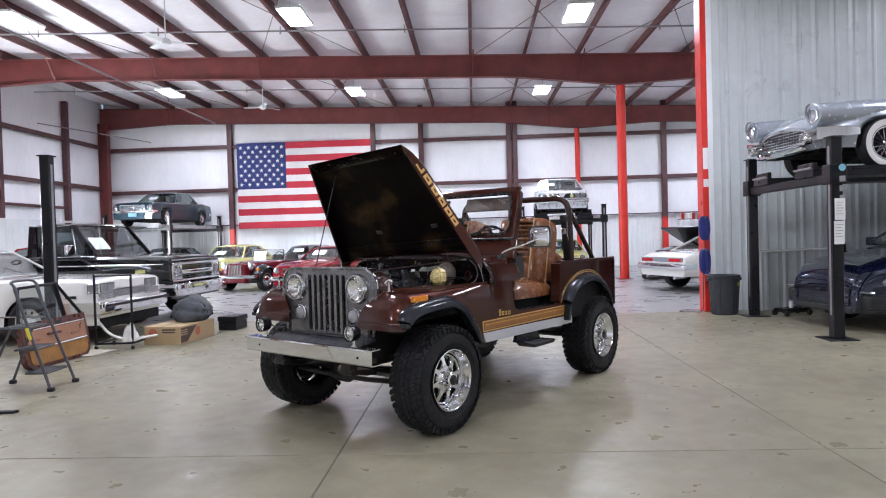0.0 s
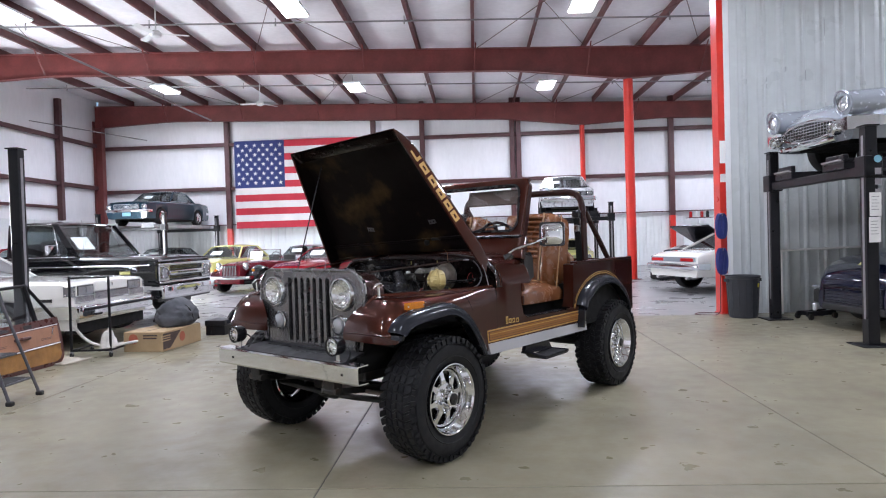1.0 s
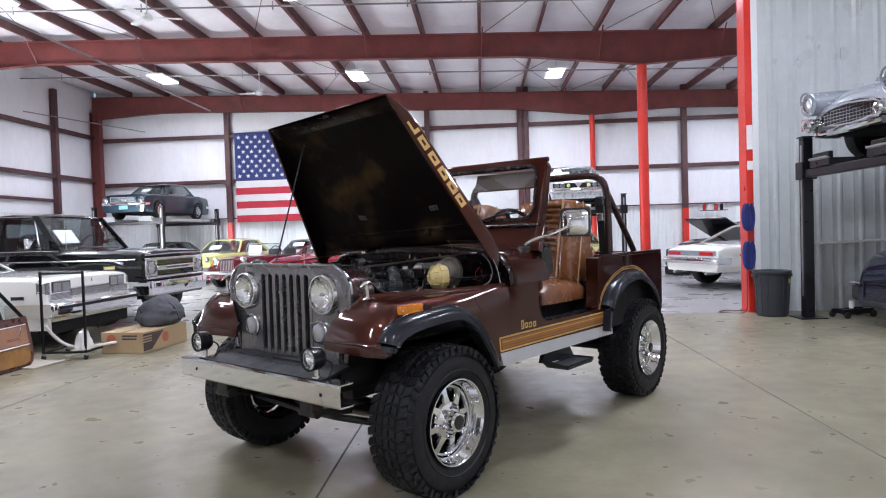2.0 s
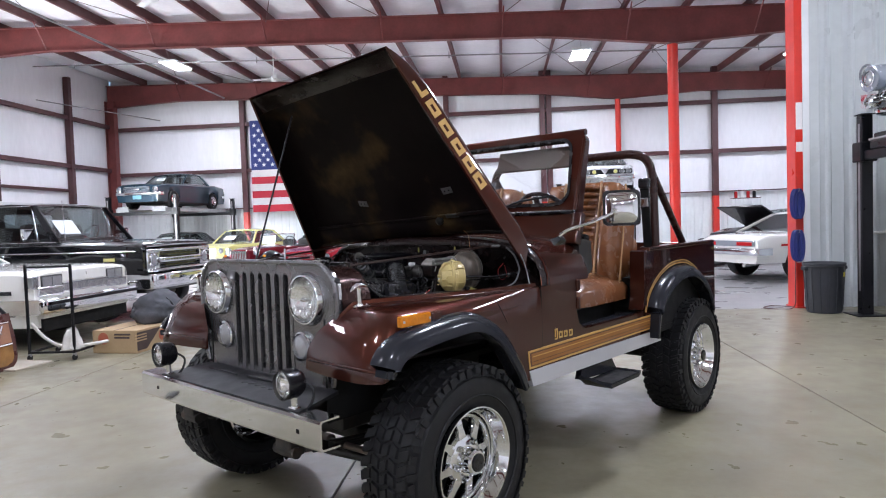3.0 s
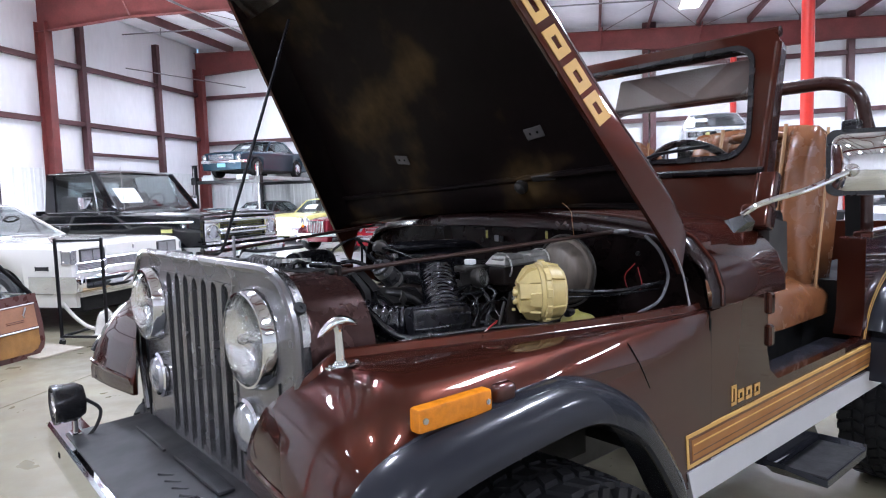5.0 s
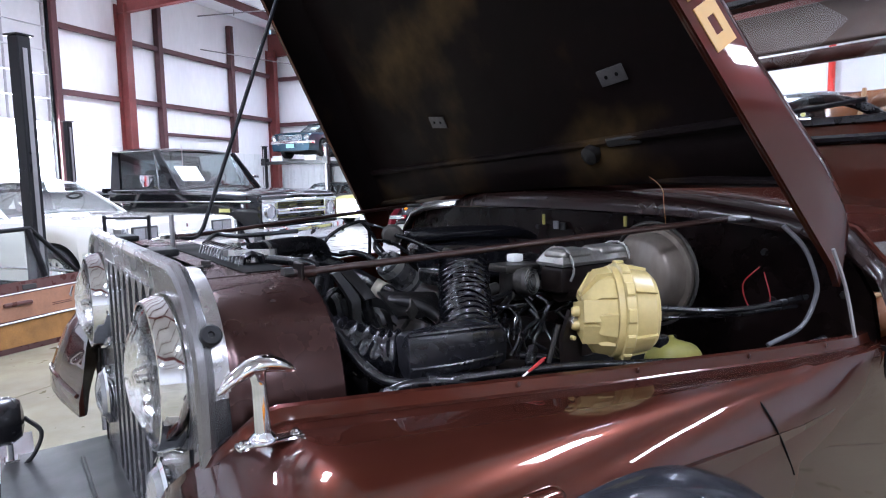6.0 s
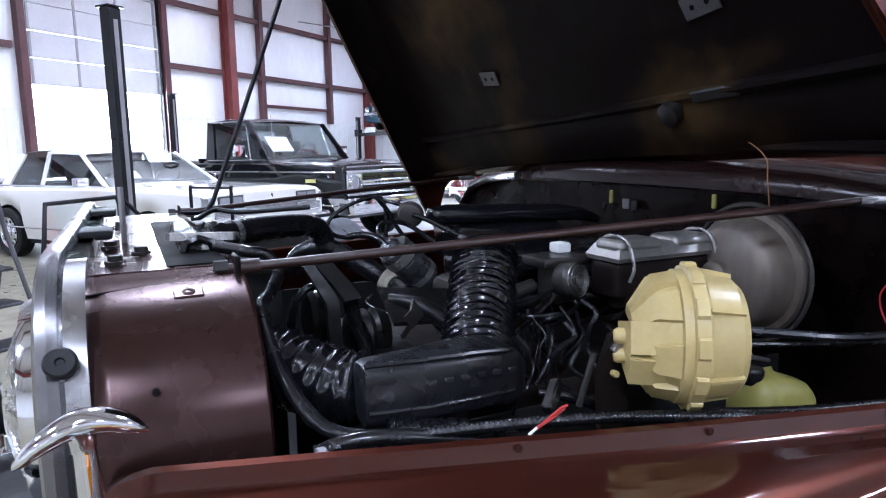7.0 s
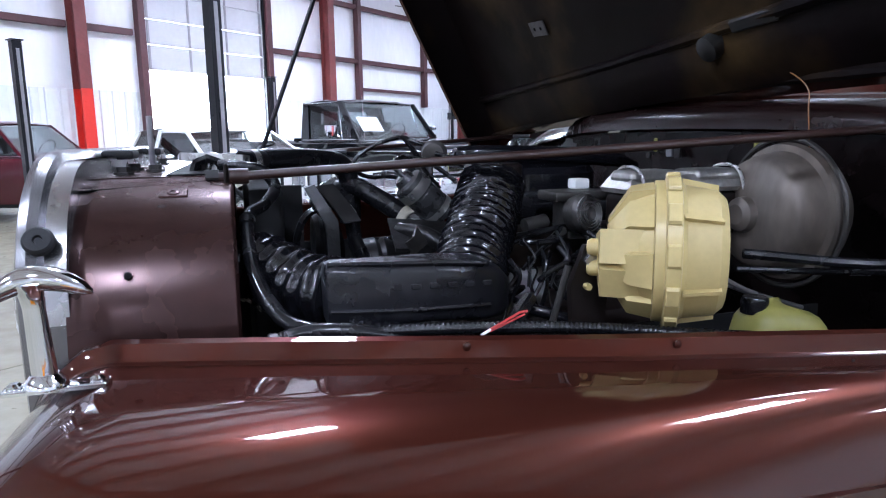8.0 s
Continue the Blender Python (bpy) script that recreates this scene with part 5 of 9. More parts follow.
part("door_pillar", bevelled(prism([(-1.665, 0.80), (-1.60, 0.775), (-1.615, 0.80), (-1.632, 0.86), (-1.637, 1.115), (-1.668, 1.12)], 0.73, 0.818), 0.006), M["brown"], car4)
part("door_sill", box(-1.60, -0.90, 0.70, 0.79, 0.735, 0.76, 0.01, 2), M["flare"], car4)
for x, z in ((-0.869, 0.90), (-0.869, 0.99)):
    part("door_hinge", box(x - 0.02, x + 0.008, 0.80, 0.826, z - 0.03, z + 0.03, 0.006, 1), M["brown"], car4)
part("body_seam", box(-0.5445, -0.5405, 0.80, 0.8165, 0.655, 1.015), M["dark"], car4)


# ---- cowl and firewall
def cowl_section(x, lift=0.0, front=0.0):
    pts = [(0.813, 1.015), (0.812, 1.06), (0.79, 1.125), (0.735, 1.185), (0.64, 1.218), (0.55, 1.232), (0.45, 1.243), (0.32, 1.249), (0.2, 1.253), (0, 1.256)]
    pts = [(x - front * min(1.0, max(0.0, (0.80 - y) / 0.22)), y, z + lift * (z - 1.015) / 0.235) for y, z in pts]
    fade = min(1.0, max(0.0, (x + 0.97) / 0.40))
    return [(q - fade * bow(y), y, z) for q, y, z in pts + [(q, -y, z) for q, y, z in pts[-2::-1]]]


def bow(y):
    """How far the cowl's front edge lies back from its middle."""
    k = min(1.0, max(0.0, (abs(y) - 0.12) / 0.50))
    return (0.105 if y < 0 else 0.03) * k * k * (3 - 2 * k)


part("cowl", loft([cowl_section(-0.60, 0.0005, 0.01), cowl_section(-0.75, 0.002, 0.0), cowl_section(-0.97, 0.004), cowl_section(-0.985, -0.01)], closed=False, caps=False), M["brown"], car4, sharp=45)
# Front of the cowl in the darkened brown, as shade below the hood.
part("cowl_lip", loft([cowl_section(-0.535, -0.045, 0.0), cowl_section(-0.53, -0.03, 0.005), cowl_section(-0.533, -0.012, 0.01), cowl_section(-0.55, 0.0, 0.01), cowl_section(-0.60, 0.0005, 0.01)], closed=False, caps=False), M["soiled"], car4, "brown cowl lip with the hood's shade in its colour", sharp=45)
part("cowl_bead", tube([(x, y, z + 0.002) for x, y, z in cowl_section(-0.58, 0.0, 0.01)], 0.006, 6), M["brown"], car4)
FW = [(0.78, 0.62), (0.785, 1.02), (0.775, 1.08), (0.74, 1.14), (0.68, 1.175), (0.55, 1.19), (0.45, 1.195), (0.32, 1.20), (0.15, 1.204), (0.0, 1.205)]
FW = FW + [(-y, z) for y, z in FW[-2::-1]]
part("firewall", loft([[(x - bow(y), y, z0) for y, z0 in [(w, 0.62) for w, _ in FW] + FW[::-1]] for x in (-0.568, -0.553)]), M["firewall_shade"], car4)
part("dashboard", bevelled(prism([(-1.0, 1.22), (-1.12, 1.20), (-1.13, 1.05), (-1.08, 1.02), (-1.0, 1.02)], -0.76, 0.76), 0.012), M["interior"], car4)
part("dash_pad", tube([(-1.11, -0.74, 1.205), (-1.11, 0.74, 1.205)], 0.032, 10), M["plastic"], car4)


# ---- windscreen frame, raked back
WS = Matrix.Translation((-0.975, 0, 1.20)) @ Matrix.Rotation(radians(-19.5), 4, "Y")
ws = part("windscreen_frame", bevelled(plate_with_hole(rounded(0.745, -0.01, 0.632, 0.06, top_in=0.03), rounded(0.668, 0.210, 0.588, 0.075, top_in=0.025), 0.05), 0.008, 2, 50), M["brown"], car4, at=WS)
part("seal", bevelled(plate_with_hole(rounded(0.675, 0.203, 0.595, 0.08, top_in=0.025), rounded(0.660, 0.220, 0.579, 0.07, top_in=0.025), 0.016), 0.005, 1, 50), M["plastic"], ws, at=Matrix.Translation((0.008, 0, 0)))
pane = part("pane", moved(loft([[(0, y, z) for y, z in rounded(0.662, 0.216, 0.583, 0.07, top_in=0.02)], [(-0.005, y, z) for y, z in rounded(0.662, 0.216, 0.583, 0.07, top_in=0.02)]]), Matrix.Translation((-0.012, 0, 0))), M["clear"], ws)
pane.visible_shadow = False
part("frame_rail", tube([(-0.02, -0.70, 0.631), (-0.02, 0.70, 0.631)], 0.018, 10), M["brown"], ws)
part("lower_bead", tube([(0.004, -0.73, 0.165), (0.004, 0.73, 0.165)], 0.012, 8), M["plastic"], ws)
part("side_bead", tube([(0.002, 0.722, 0.02), (0.002, 0.712, 0.58)], 0.010, 8), M["brown"], ws)
for s in (1, -1):
    part("frame_hinge", moved(join(box(-0.01, 0.05, 0.70, 0.785, -0.02, 0.05, 0.012, 2), box(-0.03, 0.015, 0.72, 0.775, 0.05, 0.16, 0.01, 2)), Matrix.Diagonal((1, s, 1, 1))), M["brown"], ws)
    part("sun_visor", moved(box(-0.085, -0.065, 0.10, 0.62, 0.455, 0.582, 0.009, 3), Matrix.Diagonal((1, s, 1, 1))), M["visor"], ws, "brown vinyl sun visor")
part("inner_mirror", box(-0.09, -0.065, -0.11, 0.11, 0.33, 0.40, 0.012, 2), M["plastic"], ws)
for y in (0.2, -0.3):
    part("wiper", tube([(0.02, y, 0.18), (0.02, y + 0.18, 0.235), (0.022, y + 0.36, 0.25)], 0.006, 6), M["black"], ws)

# ---- grille panel with seven slots
GX = 0.397
def grille_mesh():
    hw, z0, z1, r = 0.508, 0.685, 1.178, 0.13
    bars = []
    arc = [(hw - r + r * math.sin(radians(a)), z1 - r + r * math.cos(radians(a))) for a in range(0, 91, 10)]
    outline_r = [(0.215, z0), (0.44, z0), (0.445, 0.76), (hw, 0.86), (hw, z1 - r)] + arc[::-1] + [(0.215, z1)]
    bars.append(prism(outline_r, GX - 0.03, GX, "X"))
    bars.append(prism([(-y, z) for y, z in outline_r][::-1], GX - 0.03, GX, "X"))
    bars.append(prism([(-0.215, 1.128), (0.215, 1.128), (0.215, z1), (-0.215, z1)], GX - 0.03, GX, "X"))
    bars.append(prism([(-0.215, z0), (0.215, z0), (0.215, 0.715), (-0.215, 0.715)], GX - 0.03, GX, "X"))
    return bars


grille = part("grille_panel", join(*grille_mesh()), M["grille"], car4, "dark grey seven-slot grille panel")
for k in range(8):
    y = -0.217 + 0.062 * k
    w = 0.0135 if 0 < k < 7 else 0.010
    bar = bevelled(prism([(y - w, 0.70), (y + w, 0.70), (y + w, 1.112), (y + w + 0.003, 1.123), (y + w + 0.008, 1.130), (y + w + 0.0175, 1.135), (y - w - 0.0175, 1.135), (y - w - 0.008, 1.130), (y - w - 0.003, 1.123), (y - w, 1.112)], GX - 0.045, GX + 0.003, "X"), 0.006, 2, 40)
    part("slot_bar", bar, M["grille"], grille)
# Near-black sheet stands in for the shade behind the slots.
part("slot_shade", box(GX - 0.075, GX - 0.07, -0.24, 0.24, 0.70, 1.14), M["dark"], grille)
arc_pts = [(0.470, 0.70), (0.510, 0.86), (0.510, 1.04)] + [(0.380 + 0.13 * math.cos(radians(a)), 1.048 + 0.13 * math.sin(radians(a))) for a in range(10, 91, 10)]
rim_line = [(GX - 0.002, y, z) for y, z in arc_pts] + [(GX - 0.002, -y, z) for y, z in arc_pts[::-1]]
part("edge_bead", tube(rim_line, 0.011, 8), M["grille"], grille, "bright rolled edge")


def band(inset, x0, x1, t=0.004):
    """The returned flange round the panel's edge."""
    pts = [(y * (1 - inset), z - inset * 0.4) for y, z in arc_pts if z > 0.99]
    full = pts + [(-y, z) for y, z in pts[::-1]]
    return loft([[(x0, y, z) for y, z in full], [(x1, y, z) for y, z in full], [(x1, y * 0.985, z - t) for y, z in full], [(x0, y * 0.985, z - t) for y, z in full]], closed=False, caps=False)


def fluted(bm):
    """Presses upright flutes into a lamp glass."""
    for v in bm.verts:
        v.co.x += 0.0022 * abs(math.sin(v.co.y * 330.0))
    return bm


part("flange", band(0.0, GX, GX - 0.030), M["steel"], grille, "bare bright metal flange")
for s in (1, -1):
    LAMP = pose(GX + 0.002, s * 0.338, 1.035) @ Matrix.Diagonal((1.0, 0.85, 0.85, 1))
    hl = part("headlamp", moved(lathe([(0.108, -0.045), (0.126, -0.02), (0.128, 0.000), (0.122, 0.012), (0.119, 0.022), (0.115, 0.029), (0.110, 0.0295), (0.1085, 0.020), (0.1085, 0.0)], 40, "X", caps=False), LAMP), M["chrome"], car4, "round headlamp in a chrome ring")
    part("reflector", moved(lathe([(0.003, 0.001), (0.016, 0.0013), (0.032, 0.0025), (0.049, 0.0045), (0.066, 0.0075), (0.083, 0.0115), (0.096, 0.0155), (0.1075, 0.019)], 26, "X", caps=False), LAMP), M["reflector"], hl, sharp=2)
    ln = part("lens", moved(fluted(lathe([(0.1085, 0.021), (0.103, 0.026), (0.095, 0.031), (0.087, 0.035), (0.078, 0.0385), (0.068, 0.042), (0.057, 0.0445), (0.045, 0.047), (0.032, 0.049), (0.018, 0.0505), (0.002, 0.051)], 48, "X", caps=False)), LAMP), M["lens"], hl, sharp=2)
    part("bulb", moved(lathe([(0.008, 0.002), (0.009, 0.012), (0.006, 0.018), (0.001, 0.020)], 14, "X"), LAMP), M["chrome"], hl)
    pl = part("parking_lamp", moved(lathe([(0.05, -0.01), (0.063, 0.0), (0.063, 0.014), (0.056, 0.018)], 32, "X", caps=False), pose(GX, s * 0.295, 0.838)), M["chrome"], car4)
    part("lens", moved(lathe([(0.056, 0.012), (0.045, 0.026), (0.02, 0.033), (0.002, 0.034)], 28, "X"), pose(GX, s * 0.295, 0.838)), M["lamp_glass"], pl, "frosted clear lens")

# radiator shell behind the grille, rolled down at the sides
def shell_section(x, k=1.0):
    pts = [(0.522, 0.87), (0.526, 0.97), (0.521, 1.03), (0.509, 1.07), (0.485, 1.107), (0.448, 1.136), (0.405, 1.152), (0.36, 1.158)]
    return [(x, q.y * k, q.z) for q in curve([(0, y, z) for y, z in pts], 4)]


for s in (1, -1):
    f = (lambda b: b) if s > 0 else mirror
    sh = part("radiator_shell", f(loft([shell_section(0.370, 0.985), shell_section(0.36, 0.985), shell_section(0.352), shell_section(0.231), shell_section(0.228, 0.994), shell_section(0.226, 0.985)], closed=False, caps=False)), M["brown_inner"], car4, sharp=50)
    part("shell_seam", f(tube([(0.372, 0.418, 1.1478), (0.224, 0.386, 1.1548)], 0.0014, 5)), M["dark"], sh)
    part("shell_hole", f(moved(lathe([(0.0035, -0.001), (0.0035, 0.002)], 14), pose(0.319, 0.5065, 1.079, 26, 0, 0))), M["dark"], sh)
    pad = part("embossed_pad", f(moved(box(-0.0135, 0.0135, -0.0085, 0.0085, -0.003, 0.0008, 0.0015, 3), pose(0.283, 0.429, 1.1452, -21, 0, 0))), M["brown_inner"], sh)
    part("captive_nut", f(moved(lathe([(0.0062, 0.0), (0.0056, 0.0010), (0.003, 0.0014), (0.0022, 0.0005)], 14, "Z"), pose(0.283, 0.429, 1.1458, -21, 0, 0))), M["brown_inner"], sh)
    for x, y, z, a in ((0.262, 0.456, 1.1300, -40), (0.293, 0.452, 1.1335, -38)):
        part("weld_spot", f(moved(lathe([(0.0050, -0.001), (0.0046, 0.0004), (0.001, 0.0006)], 12, "Z"), pose(x, y, z - 0.0006, a, 0, 0))), M["block_dirt"], sh)
part("shell_top", box(0.226, 0.374, -0.365, 0.365, 1.147, 1.1585, 0.003, 1), M["brown_inner"], car4)
# Dark slab draws the shade of a gap; the plate is not cut.
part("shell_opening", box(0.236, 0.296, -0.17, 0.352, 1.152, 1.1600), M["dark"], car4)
for x, y in ((0.352, 0.16), (0.318, 0.235), (0.343, -0.12), (0.345, 0.30)):
    part("shell_bolt", join(moved(lathe([(0.011, 0), (0.011, 0.003), (0.0075, 0.003), (0.0075, 0.009)], 6, "Z"), pose(x, y, 1.1590))), M["grease"], car4)
part("hood_stop", moved(lathe([(0.0125, 0), (0.0125, 0.006), (0.0105, 0.008), (0.004, 0.0075), (0.003, 0.005)], 24), pose(GX - 0.012, 0.503, 1.112, 32, 0, 0)), M["rubber"], car4, "round black rubber hood stop")
for y in (0.17, -0.17):
    part("hood_stop", box(GX - 0.05, GX - 0.012, y - 0.03, y + 0.03, 1.174, 1.186, 0.004, 2), M["rubber"], car4, "flat black rubber pad")
part("guide_pin", lathe([(0.004, 0), (0.004, 0.075)], 8, "Z"), M["galv"], car4, at=pose(0.336, 0.10, 1.158))


# ---- front fenders
FT = [(-0.56, 0.993), (-0.35, 0.989), (-0.05, 0.990), (0.20, 0.994), (0.33, 0.995), (0.38, 0.984), (0.42, 0.959), (0.452, 0.917), (0.475, 0.865), (0.489, 0.825), (0.4945, 0.80), (0.4955, 0.775)]


def rail_y(x):
    return min(0.541 + (0.35 - x) * 0.277, 0.775)


def fender():
    rings = []
    arch = sorted(ARCH_F)
    for x in sorted(set([round(v, 3) for v in np.linspace(-0.545, 0.40, 40)] + [0.41, 0.42, 0.43, 0.441, 0.452, 0.46, 0.468, 0.475, 0.483, 0.489, 0.4925, 0.4945, 0.4955])):
        zt = lerp(FT, x)
        k = min(1.0, max(0.0, (0.42 - x) / 0.07))        # the upturned rail fades out at the nose
        yi = rail_y(min(x, 0.39)) - 0.145 * min(1.0, max(0.0, (x - 0.39) / 0.09))
        za = lerp(arch, x) if x > -0.335 else 0.62
        out = 0.8185
        h = min(0.09, max(0.035, (zt - za) * 0.9))
        lift = 0.024 * k
        a, span = yi + 0.024, out - yi - 0.024
        pts = [(yi, zt + lift - 0.10), (yi, zt + lift + 0.013 * k), (yi + 0.005, zt + lift + 0.0165 * k), (yi + 0.012, zt + lift + 0.0145 * k), (yi + 0.017, zt + lift + 0.001 * k), (a, zt + lift - 0.002 * k), (a + 0.3 * span, zt + 0.97 * lift), (a + 0.55 * span, zt + 0.85 * lift),
               (a + 0.76 * span, zt + 0.45 * lift - 0.06 * h), (a + 0.9 * span, zt - 0.32 * h), (a + 0.965 * span, zt - 0.65 * h), (out, zt - h), (out, min(za, zt - h - 0.004))]
        pts = [(y, max(z, 0.775 if x > 0.42 else 0.0)) for y, z in pts]
        inner = [(y - 0.006 if n > 7 else y, z - 0.006) for n, (y, z) in enumerate(pts)][::-1]
        soft = min(1.0, max(0.0, (x - 0.33) / 0.16))      # the nose sweeps back to the grille and turns round into the side
        ring = []
        for y, z in pts + inner:
            e = min(1.0, max(0.0, (y - 0.70) / 0.1185))
            back = 0.035 * max(0.0, (0.70 - y) / 0.30) ** 1.7 + 0.065 * (1 - math.sqrt(max(0.0, 1 - e * e)))
            ring.append((x - soft * back, y, z))
        rings.append(ring)
    return loft(rings)


fenders = sides("front_fender", fender, M["brown"], sharp=40)
fenders[1].location.x = 0.0
lips = sides("nose_lip", lambda: tube(curve([(0.458, 0.405, 0.812), (0.474, 0.50, 0.815), (0.486, 0.60, 0.818), (0.490, 0.70, 0.818), (0.480, 0.765, 0.814), (0.452, 0.805, 0.806)], 4), 0.0055, 8), M["brown"])
lips[1].location.x = 0.0
sides("inner_fender", lambda: join(prism([(-0.55, 0.55), (0.40, 0.55), (0.40, 0.96), (-0.55, 0.96)], 0.43, 0.435), box(-0.5, 0.38, 0.43, 0.70, 0.80, 0.81)), M["under"])


def flare_sweep(arch, y_in=0.806):
    """A moulded flare swept along an arch line."""
    path = curve([(x, 0, z) for x, z in arch], 5)
    rings = []
    n = len(path)
    for i, p in enumerate(path):
        d = (path[min(i + 1, n - 1)] - path[max(i - 1, 0)]).normalized()
        nrm = Vector((d.z, 0, -d.x))
        if nrm.z < 0 and abs(nrm.z) > 0.3:
            nrm = -nrm
        e = min(1.0, 0.55 + min(i, n - 1 - i) / 7)
        sec = ((y_in, 0.050), (0.825, 0.051), (0.850, 0.045), (0.872, 0.030), (0.886, 0.005), (0.888, -0.022), (0.880, -0.027), (0.865, -0.020), (0.80, -0.012))
        rings.append([tuple(p + nrm * o * (0.6 + 0.4 * e) + Vector((0, 0.806 + (y - 0.806) * (0.85 + 0.15 * e), 0))) for y, o in sec])
    return loft(rings)


flares = sides("front_flare", lambda: flare_sweep(ARCH_F[::-1]), M["flare"], sharp=40)
flares[1].location = (-0.03, 0.015, -0.012)
sides("rear_flare", lambda: flare_sweep(ARCH_R[::-1]), M["flare"], sharp=40)
sides("wheel_house", lambda: join(prism([(-1.72, 0.62), (-1.80, 0.84), (-1.95, 0.93), (-2.15, 0.955), (-2.35, 0.92), (-2.55, 0.8), (-2.62, 0.66)], 0.44, 0.448), prism([(-1.70, 0.62), (-1.745, 0.77), (-1.82, 0.85), (-1.95, 0.915), (-2.15, 0.948), (-2.35, 0.915), (-2.55, 0.785), (-2.62, 0.66), (-2.64, 0.66), (-2.57, 0.81), (-2.36, 0.94), (-2.15, 0.97), (-1.94, 0.935), (-1.8, 0.87), (-1.72, 0.77), (-1.69, 0.62)], 0.45, 0.80)), M["under"])


def latch_handle():
    """A drooping T handle on a round post."""
    rings = []
    for q in np.linspace(-1, 1, 15):
        x = 0.367 + 0.040 * q
        e = math.sqrt(max(0.0, 1 - abs(q) ** 2.2))
        hz, hy = 0.0018 + 0.0075 * e, 0.0022 + 0.0085 * e
        zc = 1.1005 - 0.017 * abs(q) ** 1.8 - 0.005 * q
        rings.append([(x, 0.6075 + hy * math.cos(a), zc + hz * math.sin(a)) for a in (2 * math.pi * w / 14 for w in range(14))])
    post = tube([(0.364, 0.6075, 1.019), (0.364, 0.6075, 1.03), (0.366, 0.6075, 1.08), (0.367, 0.6075, 1.092), (0.367, 0.6075, 1.098)], 0.0085, 20, radii=[0.0095, 0.0085, 0.0072, 0.0085, 0.013])
    collar = moved(lathe([(0.015, 0.0), (0.015, 0.004), (0.0115, 0.007), (0.0095, 0.010)], 18, "Z"), pose(0.364, 0.6075, 1.0205))
    return join(loft(rings), post, collar)


sides("fender_seam", lambda: tube(curve([(-0.254, rail_y(-0.254) + 0.03, 1.0105), (-0.245, 0.745, 1.0105), (-0.225, 0.775, 1.002), (-0.225, 0.80, 0.985), (-0.245, 0.815, 0.94), (-0.275, 0.8185, 0.885)], 5), 0.0016, 5), M["dark"])


def side_marker():
    return box(0.212, 0.368, 0.806, 0.832, 0.954, 0.994, 0.006, 2)


for s in (1, -1):
    f = (lambda b: b) if s > 0 else mirror
    mk = part("side_marker", f(side_marker()), M["amber"], car4, "amber side marker lamp")
    if s < 0:
        mk.location = (-0.03, 0.012, -0.02)
    for x in (0.224, 0.356):
        part("screw", f(moved(lathe([(0.005, 0), (0.005, 0.003)], 8), pose(x, 0.832, 0.974))), M["steel"], mk)
    part("marker_boot", f(box(0.145, 0.196, 0.80, 0.828, 0.954, 0.992, 0.012, 3)), M["brown"], mk)
    part("hood_latch", f(latch_handle()), M["chrome"], car4, "chrome hood latch handle", sharp=50)
    lp = part("latch_plate", f(box(0.322, 0.392, 0.598, 0.617, 1.017, 1.0215, 0.0035, 2)), M["chrome"], car4)
    for x in (0.330, 0.384):
        part("plate_screw", f(moved(lathe([(0.0055, 0.0), (0.0055, 0.002), (0.003, 0.0038)], 12, "Z"), pose(x, 0.6075, 1.0215))), M["chrome"], lp)


# ---- raised hood: a deep tray; u runs from its hinge end to the front edge, w out through its top, then it is turned up
HOOD = Matrix.Translation((-0.485, -0.035, 1.155)) @ Matrix.Rotation(radians(-60), 4, "Y") @ Matrix.Rotation(radians(-2.87), 4, "Z")
HALF = [(-0.05, 0.788), (0.0, 0.775), (1.03, 0.549)]


def hood_half(u):
    return lerp(HALF, u)


def hood_top(u):
    return lerp([(-0.05, 0.13), (0.0, 0.14), (0.5, 0.145), (0.82, 0.138), (0.90, 0.118), (0.97, 0.075), (1.01, 0.035), (1.03, 0.0)], u)


def hood_shell():
    rings = []
    for u in (-0.10, -0.06, 0.0, 0.1, 0.25, 0.4, 0.55, 0.7, 0.8, 0.86, 0.91, 0.95, 0.98, 1.005, 1.02, 1.03):
        h, t = hood_half(u), max(0.012, hood_top(u))
        k = t / 0.14
        pts = [(-h, 0.0), (-h, 0.55 * t), (-h + 0.010, 0.72 * t), (-h + 0.035, 0.86 * t), (-h + 0.085, 0.94 * t), (-h * 0.55, t), (0, t + 0.006 * k)]
        pts += [(-y, w) for y, w in pts[-2::-1]]
        inn = [(y * 0.986, w - 0.008 * k if abs(y) < h - 0.02 else w) for y, w in pts][::-1]
        # the rear edge is arched to clear the cowl
        rings.append([(u + 0.125 * max(0.0, min(1.0, w / 0.12)) ** 1.3 * max(0.0, 1 - (u + 0.10) / 0.42), y, w) for y, w in pts + inn])
    return loft(rings)


hood = part("hood", hood_shell(), M["brown"], car4, "brown hood propped open, dull underside", at=HOOD, sharp=40)


def hood_lining(us):
    rings = []
    for u in us:
        h = hood_half(u) - 0.014
        w = max(0.004, hood_top(u) - 0.012) - lerp([(-0.02, 0.0), (0.03, 0.022), (0.09, 0.036), (0.13, 0.032), (0.2, 0.006), (0.78, 0.006), (0.83, 0.018), (1.02, 0.012)], u)
        w = max(0.002, w)
        rings.append([(u, -h, 0.003), (u, -h + 0.004, 0.5 * w), (u, -h + 0.03, 0.82 * w), (u, -h * 0.8, 0.95 * w), (u, -h * 0.4, w), (u, 0, w), (u, h * 0.4, w), (u, h * 0.8, 0.95 * w), (u, h - 0.03, 0.82 * w), (u, h - 0.004, 0.5 * w), (u, h, 0.003)])
    return loft(rings, closed=False, caps=False)


